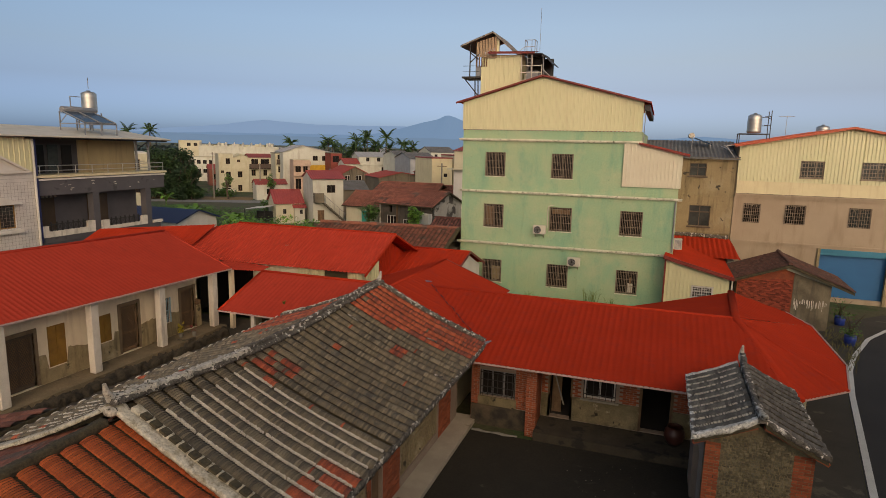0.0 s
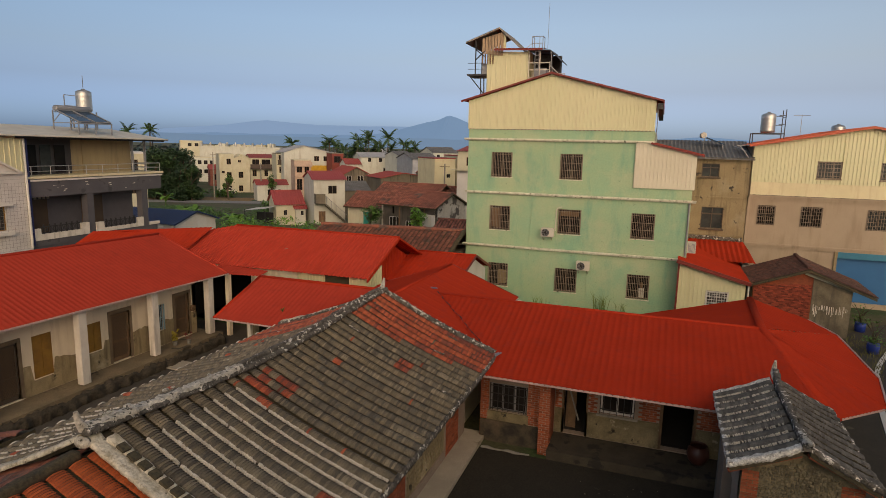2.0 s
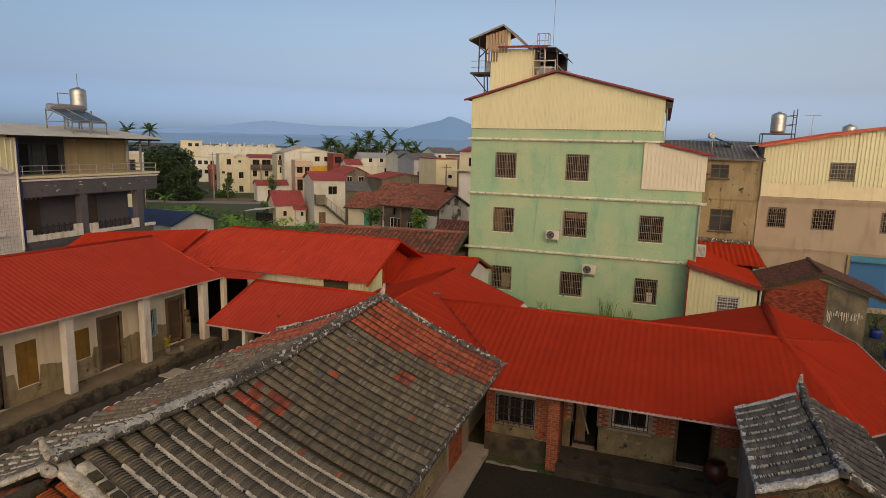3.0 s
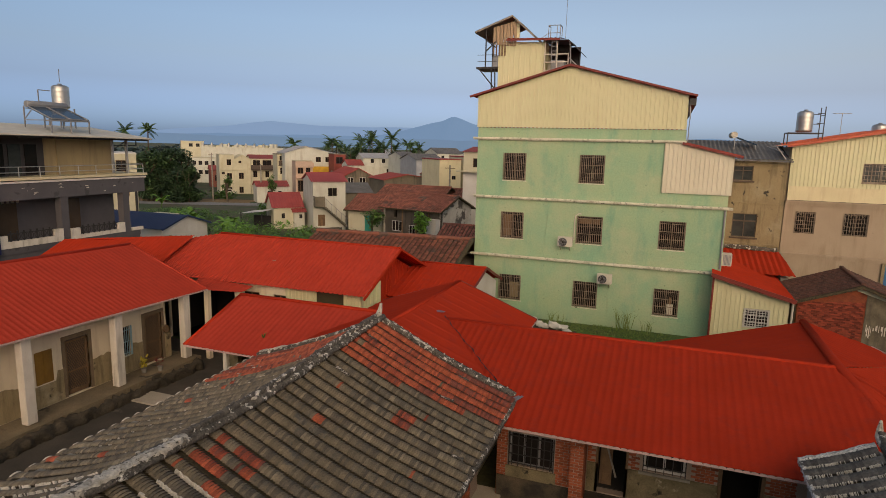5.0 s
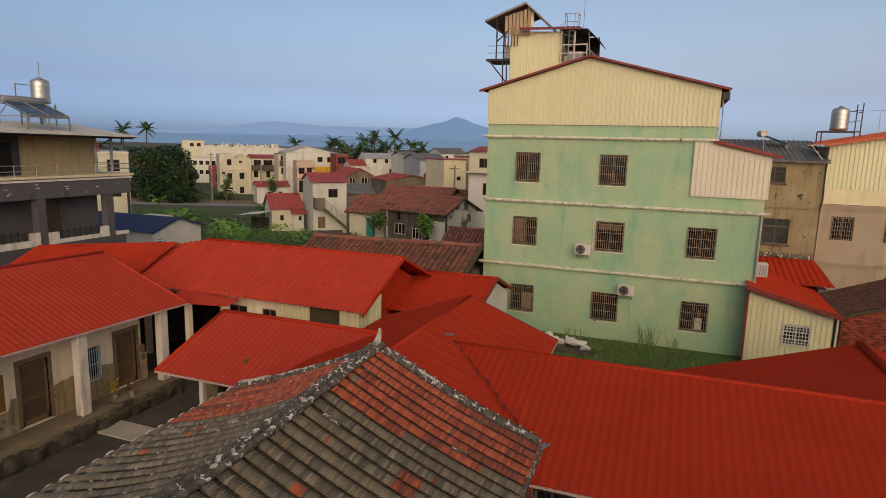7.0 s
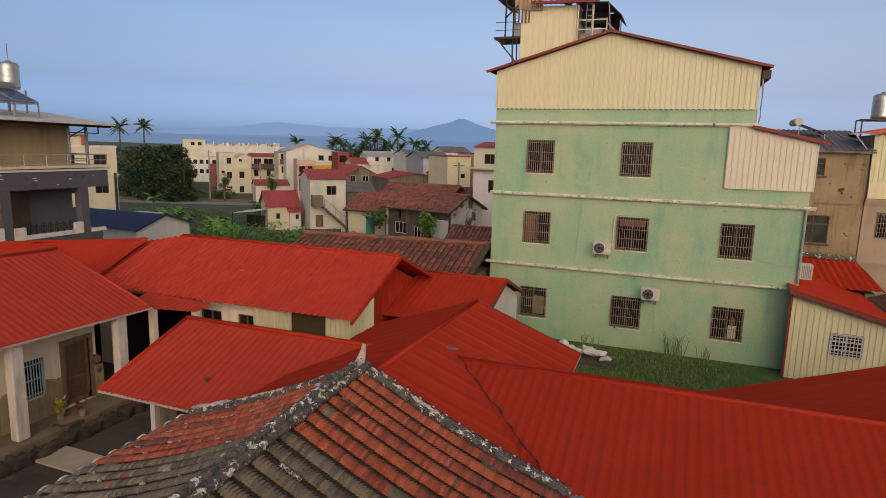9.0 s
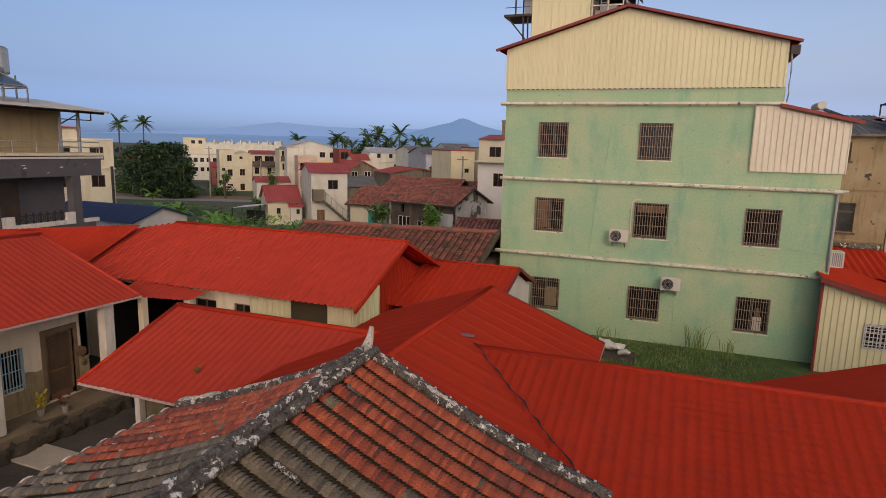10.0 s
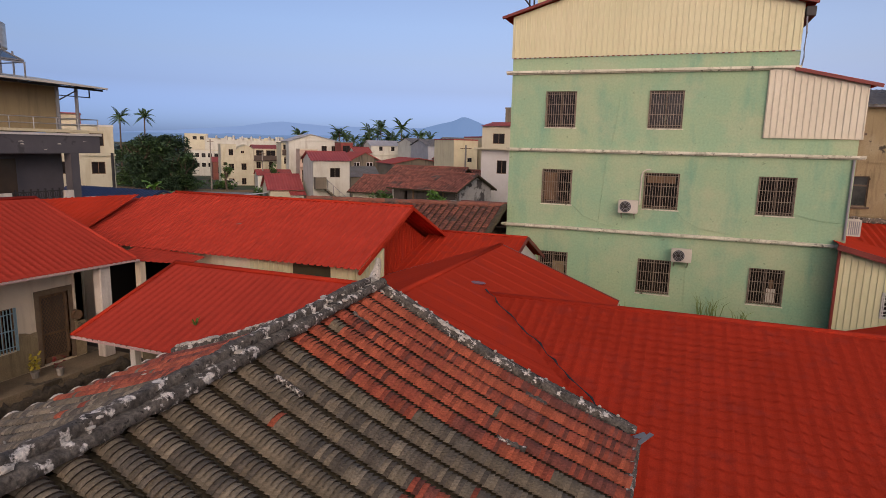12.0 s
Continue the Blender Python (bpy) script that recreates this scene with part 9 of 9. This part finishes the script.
rng = random.Random(301)
for k in range(20):
    x = -86 + k * 0.66 + rng.uniform(-0.5, 0.5)
    y = 86 + rng.uniform(-1, 8)
    tree(x, y, (rng.uniform(9.3, 11.2) if k < 14 else rng.uniform(6.0, 7.5)), (rng.uniform(3.0, 3.8) if k < 15 else 2.2), (LEAF_DARK, LEAF_MID, LEAF_DARK)[k % 3], 310 + k, 3400, 0.34, low=0.1)
for k in range(10):
    x = -150 + k * 5.0 + rng.uniform(-2, 2)
    tree(x, 122 + rng.uniform(-8, 14), rng.uniform(6, 8), rng.uniform(3, 4.5), LEAF_DARK, 340 + k, 900, 0.6, group="far trees")
palm(-93.9, 101, 13.6, 361, 2.2)
palm(-96.9, 98.0, 13.2, 362, 2.2)
for k in range(13):
    x = -82 + k * 2.3 + rng.uniform(-0.8, 0.8)
    palm(x, 152 + rng.uniform(-2, 6), rng.uniform(11.2, 13.0), 370 + k, 2.2)
for k in range(16):
    x = -76 + k * 1.6 + rng.uniform(-0.8, 0.8)
    tree(x, 155 + rng.uniform(-3, 8), rng.uniform(11.2, 13.6) * (0.85 if k > 12 else 1), rng.uniform(2.6, 3.6), LEAF_MID if k % 2 else LEAF_DARK, 400 + k, 1500, 0.45, group="far trees", low=0.15)
palm(-66.2, 150, 14.4, 430, 2.9)
palm(-60.9, 150, 14.6, 431, 2.9)
palm(-56.0, 152, 12.5, 432, 2.2)
palm(-90.7, 150, 12.4, 433, 2.8)
palm(-78.5, 150, 13.2, 434, 2.9)
palm(-70.0, 150, 13.6, 435, 2.9)
# far low woods on the horizon, with haze mixed into the leaf colour
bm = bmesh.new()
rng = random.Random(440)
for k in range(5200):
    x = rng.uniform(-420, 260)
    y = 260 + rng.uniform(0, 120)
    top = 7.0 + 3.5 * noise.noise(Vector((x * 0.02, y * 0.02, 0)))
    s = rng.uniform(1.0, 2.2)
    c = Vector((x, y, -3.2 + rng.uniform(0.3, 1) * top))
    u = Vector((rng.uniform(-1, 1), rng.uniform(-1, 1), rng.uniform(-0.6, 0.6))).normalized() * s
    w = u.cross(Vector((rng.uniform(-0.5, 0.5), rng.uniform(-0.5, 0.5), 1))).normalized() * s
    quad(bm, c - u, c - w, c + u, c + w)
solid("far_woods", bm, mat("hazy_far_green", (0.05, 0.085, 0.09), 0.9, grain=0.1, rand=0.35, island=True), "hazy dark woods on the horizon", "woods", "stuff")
# slim roadside trees
for x, y, h, s in ((-71.0, 97.5, 6.2, 451), (-63.2, 101, 6.0, 452), (-38.5, 66, 2.6, 453)):
    tree(x, y, h, 1.3, LEAF, s, 700, 0.22, "slim young green roadside tree", "roadside trees", "young_tree")
# hedge and garden plants
bm = bmesh.new()
rng = random.Random(460)
for k in range(60):
    f = rng.random()
    x, y = -96 + 20 * f + rng.uniform(-1, 1), 91.5 + 14 * f + rng.uniform(-1, 1)
    leaf_cloud(bm, rng, (x, y, ground_z(y) + 0.9), (1.3, 1.0, 0.9), 60, 0.3)
solid("roadside_hedge", bm, LEAF, "green hedge of bushes along the far road", "hedge", "stuff")
bm = bmesh.new()
for k in range(420):
    x, y = rng.uniform(-62, -20), rng.uniform(47, 76)
    if x > -37 and y > 58 or x < -44 - (y - 47) * 0.2 and y < 56:
        continue
    leaf_cloud(bm, rng, (x, y, ground_z(y) + 0.25), (0.9, 0.8, 0.4), 60, 0.13)
solid("vegetable_plot", bm, LEAF, "low green vegetable and weed plots behind the roofs", "plants", "stuff")


gwall = thing("garden_wall", "low blackened garden wall below the stair house", "wall", (-26, 59, -0.3))
lumpy_bar(gwall, [(-28.4, 58.0, 0.15), (-26.0, 58.4, 0.25), (-24.3, 59.3, 0.3)], 0.35, 0.9, OLDWALL, "wall_bank", 495, 0.06, 0.2)
bm = bmesh.new()
rng = random.Random(497)
for k in range(46):
    f = rng.random()
    x, y = -25.0 + 7.0 * f + rng.uniform(-0.6, 0.6), 50.0 + 4.5 * rng.random()
    leaf_cloud(bm, rng, (x, y, ground_z(y) + rng.uniform(0.4, 1.3)), (0.7, 0.6, 0.6), 60, 0.12)
solid("dry_brush", bm, mat("dry_brown_brush", (0.15, 0.12, 0.05), 0.9, col2=(0.08, 0.085, 0.03), scale=1.2, grain=0.25, rand=0.45, island=True), "dry brown brush beside the tiled roofs", "brush", "stuff")


def banana(x, y, h, seed, material=None):
    rng = random.Random(seed)
    z = ground_z(y)
    t = thing("banana_plant", "bright green broad-leaved garden plant", "plant", (x, y, z), "garden plants behind the roofs")
    bm = bmesh.new()
    tube(bm, [(x, y, z - 0.05), (x, y, z + h * 0.5)], [0.1, 0.06], 6)
    part("stem", bm, LEAF, t)
    for k in range(9):
        bm = bmesh.new()
        a = k * 0.75 + rng.uniform(-0.3, 0.3)
        d = Vector((math.cos(a), math.sin(a), 0))
        side = Vector((-math.sin(a), math.cos(a), 0))
        up = rng.uniform(0.5, 1.2)
        sp = [Vector((x, y, z + h * 0.45)) + d * h * 0.7 * s + Vector((0, 0, h * (up * s - 0.75 * s * s))) for s in np.linspace(0, 1, 7)]
        L = [bm.verts.new(p + side * 0.16 * h * math.sin(math.pi * min(0.98, 0.1 + 0.85 * s)) - Vector((0, 0, 0.05))) for p, s in zip(sp, np.linspace(0, 1, 7))]
        M = [bm.verts.new(p) for p in sp]
        R = [bm.verts.new(p - side * 0.16 * h * math.sin(math.pi * min(0.98, 0.1 + 0.85 * s)) - Vector((0, 0, 0.05))) for p, s in zip(sp, np.linspace(0, 1, 7))]
        for i in range(6):
            bm.faces.new((L[i], L[i + 1], M[i + 1], M[i]))
            bm.faces.new((M[i], M[i + 1], R[i + 1], R[i]))
        part("leaf", bm, material or LEAF_BRIGHT, t)


for k, (x, y, h) in enumerate(((-44, 56, 2.2), (-42.4, 57, 2.0), (-46, 58, 2.1), (-36.2, 55, 1.9), (-38, 58.5, 1.8), (-34, 52, 1.6), (-31.0, 51.5, 1.5), (-66, 76, 2.4), (-47.5, 62, 2.0))):
    banana(x, y, h, 470 + k)
tree(-13.4, 55.6, 3.9, 1.2, LEAF_BRIGHT, 490, 500, 0.25, "young papaya-like tree in front of the old house", "garden trees", "young_tree")
tree(-20.8, 59.5, 3.2, 1.3, LEAF, 491, 600, 0.22, "bushy green shrub beside the low house", "garden trees", "young_tree")
bm = bmesh.new()
rng = random.Random(492)
for k in range(26):
    x, y = rng.uniform(-29, -25.5), rng.uniform(35, 40)
    leaf_cloud(bm, rng, (x, y, ground_z(y) + rng.uniform(0.3, 1.2)), (0.9, 0.8, 0.6), 70, 0.18)
for k in range(14):
    x, y = rng.uniform(-23, -17), rng.uniform(38, 44)
    leaf_cloud(bm, rng, (x, y, ground_z(y) + rng.uniform(0.8, 2.2)), (1.0, 0.8, 0.7), 90, 0.18)
solid("garden_shrubs", bm, LEAF, "leafy green garden shrubs beside the navy-roofed shed", "shrubs", "stuff")
bm = bmesh.new()
for k in range(16):
    x, y = rng.uniform(-29.5, -21), rng.uniform(45.6, 49)
    leaf_cloud(bm, rng, (x, y, ground_z(y) + rng.uniform(0.9, 2.0)), (0.9, 0.8, 0.5), 90, 0.16)
solid("bright_shrubs", bm, LEAF_BRIGHT, "bright green sweet-potato-like bushes behind the long roof", "shrubs", "stuff")
# weeds below the green facade
bm = bmesh.new()
quad(bm, (2.5, 27.3, G + 0.01), (10.9, 27.3, G + 0.01), (10.9, 33.95, G + 0.01), (2.5, 33.95, G + 0.01))
solid("lawn_strip", bm, mat("rough_lawn", (0.075, 0.13, 0.028), 0.95, col2=(0.05, 0.095, 0.02), scale=1.4, grain=0.4, grain_scale=18, bump=0.8, patch=(0.09, 0.075, 0.045), patch_at=0.56, patch_scale=0.8, patch_soft=0.15), "rough green grass below the facade", "grass", "structure")
bm = bmesh.new()
rng = random.Random(500)
for k in range(9000):
    x, y = rng.uniform(2.6, 9.6), rng.uniform(27.5, 33.8)
    if rng.random() < (x - 6.0) / 4.5:
        continue
    h = rng.uniform(0.04, 0.13) * (1.0 + 1.2 * max(0, noise.noise(Vector((x * 0.7, y * 0.7, 3)))))
    a = rng.uniform(0, 6.28)
    d = Vector((math.cos(a), math.sin(a), 0))
    s = Vector((-math.sin(a), math.cos(a), 0)) * 0.02
    b = Vector((x, y, G))
    m, t = b + d * h * 0.2 + Vector((0, 0, h * 0.7)), b + d * h * 0.55 + Vector((0, 0, h))
    v = [bm.verts.new(p) for p in (b - s, b + s, m + s * 0.8, m - s * 0.8, t)]
    bm.faces.new((v[0], v[1], v[2], v[3]))
    bm.faces.new((v[3], v[2], v[4]))
for cx, cy, n, hh in ((6.9, 33.4, 26, 1.2), (8.0, 33.3, 12, 0.8), (3.4, 33.2, 14, 0.7)):
    for k in range(n):
        a, h = rng.uniform(0, 6.28), hh * rng.uniform(0.6, 1.1)
        d = Vector((math.cos(a), math.sin(a) * 0.5, 0)) * rng.uniform(0.1, 0.75)
        s = Vector((0.015, 0, 0))
        b = Vector((cx + rng.uniform(-0.4, 0.4), cy + rng.uniform(-0.2, 0.2), G))
        m, t = b + d * h * 0.4 + Vector((0, 0, h * 0.75)), b + d * h + Vector((0, 0, h))
        v = [bm.verts.new(p) for p in (b - s, b + s, m + s * 0.8, m - s * 0.8, t)]
        bm.faces.new((v[0], v[1], v[2], v[3]))
        bm.faces.new((v[3], v[2], v[4]))
solid("weeds", bm, GRASS, "long green grass and weeds below the green facade", "grass", "stuff")
bm = bmesh.new()
for k in range(900):
    x, y = rng.uniform(17.2, 21), rng.uniform(27, 34)
    h = rng.uniform(0.1, 0.35)
    if x > 16.6 + 0.31 * (y - 20) + 0.2:
        continue
    b = Vector((x, y, G))
    s = Vector((0.02, 0.01, 0))
    t = b + Vector((rng.uniform(-0.15, 0.15), rng.uniform(-0.15, 0.15), h))
    quad(bm, b - s, b + s, t)
solid("roadside_weeds", bm, mat("dry_roadside_grass", (0.16, 0.13, 0.05), 0.9, col2=(0.1, 0.105, 0.035), scale=0.8, grain=0.25, rand=0.4, island=True), "sparse dry weeds beside the road", "grass", "stuff")
for x, y, z in ((-3.9, 17.9, 3.28),):
    bm = bmesh.new()
    for k in range(14):
        a = rng.uniform(0, 6.28)
        beam(bm, (x, y, z), (x + math.cos(a) * 0.1, y + math.sin(a) * 0.1, z + rng.uniform(0.05, 0.18)), 0.02, 0.004)
    solid("roof_weed", bm, LEAF, "small weed growing on the red roof", "weed", group="roof weeds")
# utility poles and wires
for x, y, h in ((-74.0, 97, 9.3), (-33.0, 72, 7.0), (-17.9, 76, 8.3), (-66.5, 102, 7.5)):
    p = thing("utility_pole", "weathered concrete utility pole", "pole", (x, y, ground_z(y)), "utility poles")
    bm = bmesh.new()
    tube(bm, [(x, y, ground_z(y)), (x, y, ground_z(y) + h)], [0.16, 0.1], 8)
    part("shaft", bm, CONC, p)
    bm = bmesh.new()
    beam(bm, (x - 0.7, y, ground_z(y) + h - 0.4), (x + 0.7, y, ground_z(y) + h - 0.4), 0.08)
    part("crossarm", bm, WOOD, p)

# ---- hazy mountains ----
# Haze is painted on: bluish slope colours that also glow.
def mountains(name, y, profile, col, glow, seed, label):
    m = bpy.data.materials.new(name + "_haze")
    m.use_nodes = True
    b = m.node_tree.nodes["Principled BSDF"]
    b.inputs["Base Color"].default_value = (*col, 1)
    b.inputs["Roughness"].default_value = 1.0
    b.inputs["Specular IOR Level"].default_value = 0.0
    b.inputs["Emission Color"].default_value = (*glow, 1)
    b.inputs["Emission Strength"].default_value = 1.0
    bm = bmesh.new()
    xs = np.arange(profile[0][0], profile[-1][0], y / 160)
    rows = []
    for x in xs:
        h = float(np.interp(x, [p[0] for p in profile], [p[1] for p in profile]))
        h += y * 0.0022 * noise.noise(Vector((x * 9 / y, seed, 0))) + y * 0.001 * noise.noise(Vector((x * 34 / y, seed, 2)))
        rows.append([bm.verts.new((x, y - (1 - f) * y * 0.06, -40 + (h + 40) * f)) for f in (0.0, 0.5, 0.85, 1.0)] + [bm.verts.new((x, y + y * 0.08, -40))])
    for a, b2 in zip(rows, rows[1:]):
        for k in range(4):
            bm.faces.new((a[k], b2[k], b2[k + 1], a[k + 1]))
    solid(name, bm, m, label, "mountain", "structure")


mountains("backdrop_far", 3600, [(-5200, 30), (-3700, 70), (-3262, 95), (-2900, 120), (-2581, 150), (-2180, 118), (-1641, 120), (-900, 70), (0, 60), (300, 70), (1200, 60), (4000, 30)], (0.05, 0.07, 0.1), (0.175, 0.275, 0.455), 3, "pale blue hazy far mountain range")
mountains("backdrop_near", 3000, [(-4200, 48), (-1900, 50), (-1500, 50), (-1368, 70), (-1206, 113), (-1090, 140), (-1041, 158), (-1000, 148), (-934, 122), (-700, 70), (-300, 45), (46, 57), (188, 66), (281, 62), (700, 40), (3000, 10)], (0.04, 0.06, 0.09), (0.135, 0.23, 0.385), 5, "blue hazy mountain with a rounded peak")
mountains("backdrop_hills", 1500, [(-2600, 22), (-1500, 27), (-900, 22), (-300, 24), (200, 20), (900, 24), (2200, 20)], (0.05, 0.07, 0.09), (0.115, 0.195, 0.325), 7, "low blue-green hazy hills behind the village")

# ---- single tiles and bricks, last ----
for me, parent, rot, p in LATER:
    ob = new(me.name.split(".")[0], me)
    ob.parent = parent
    ob.matrix_parent_inverse = origin(parent).inverted()
    ob.matrix_basis = Matrix.Translation(p) @ rot
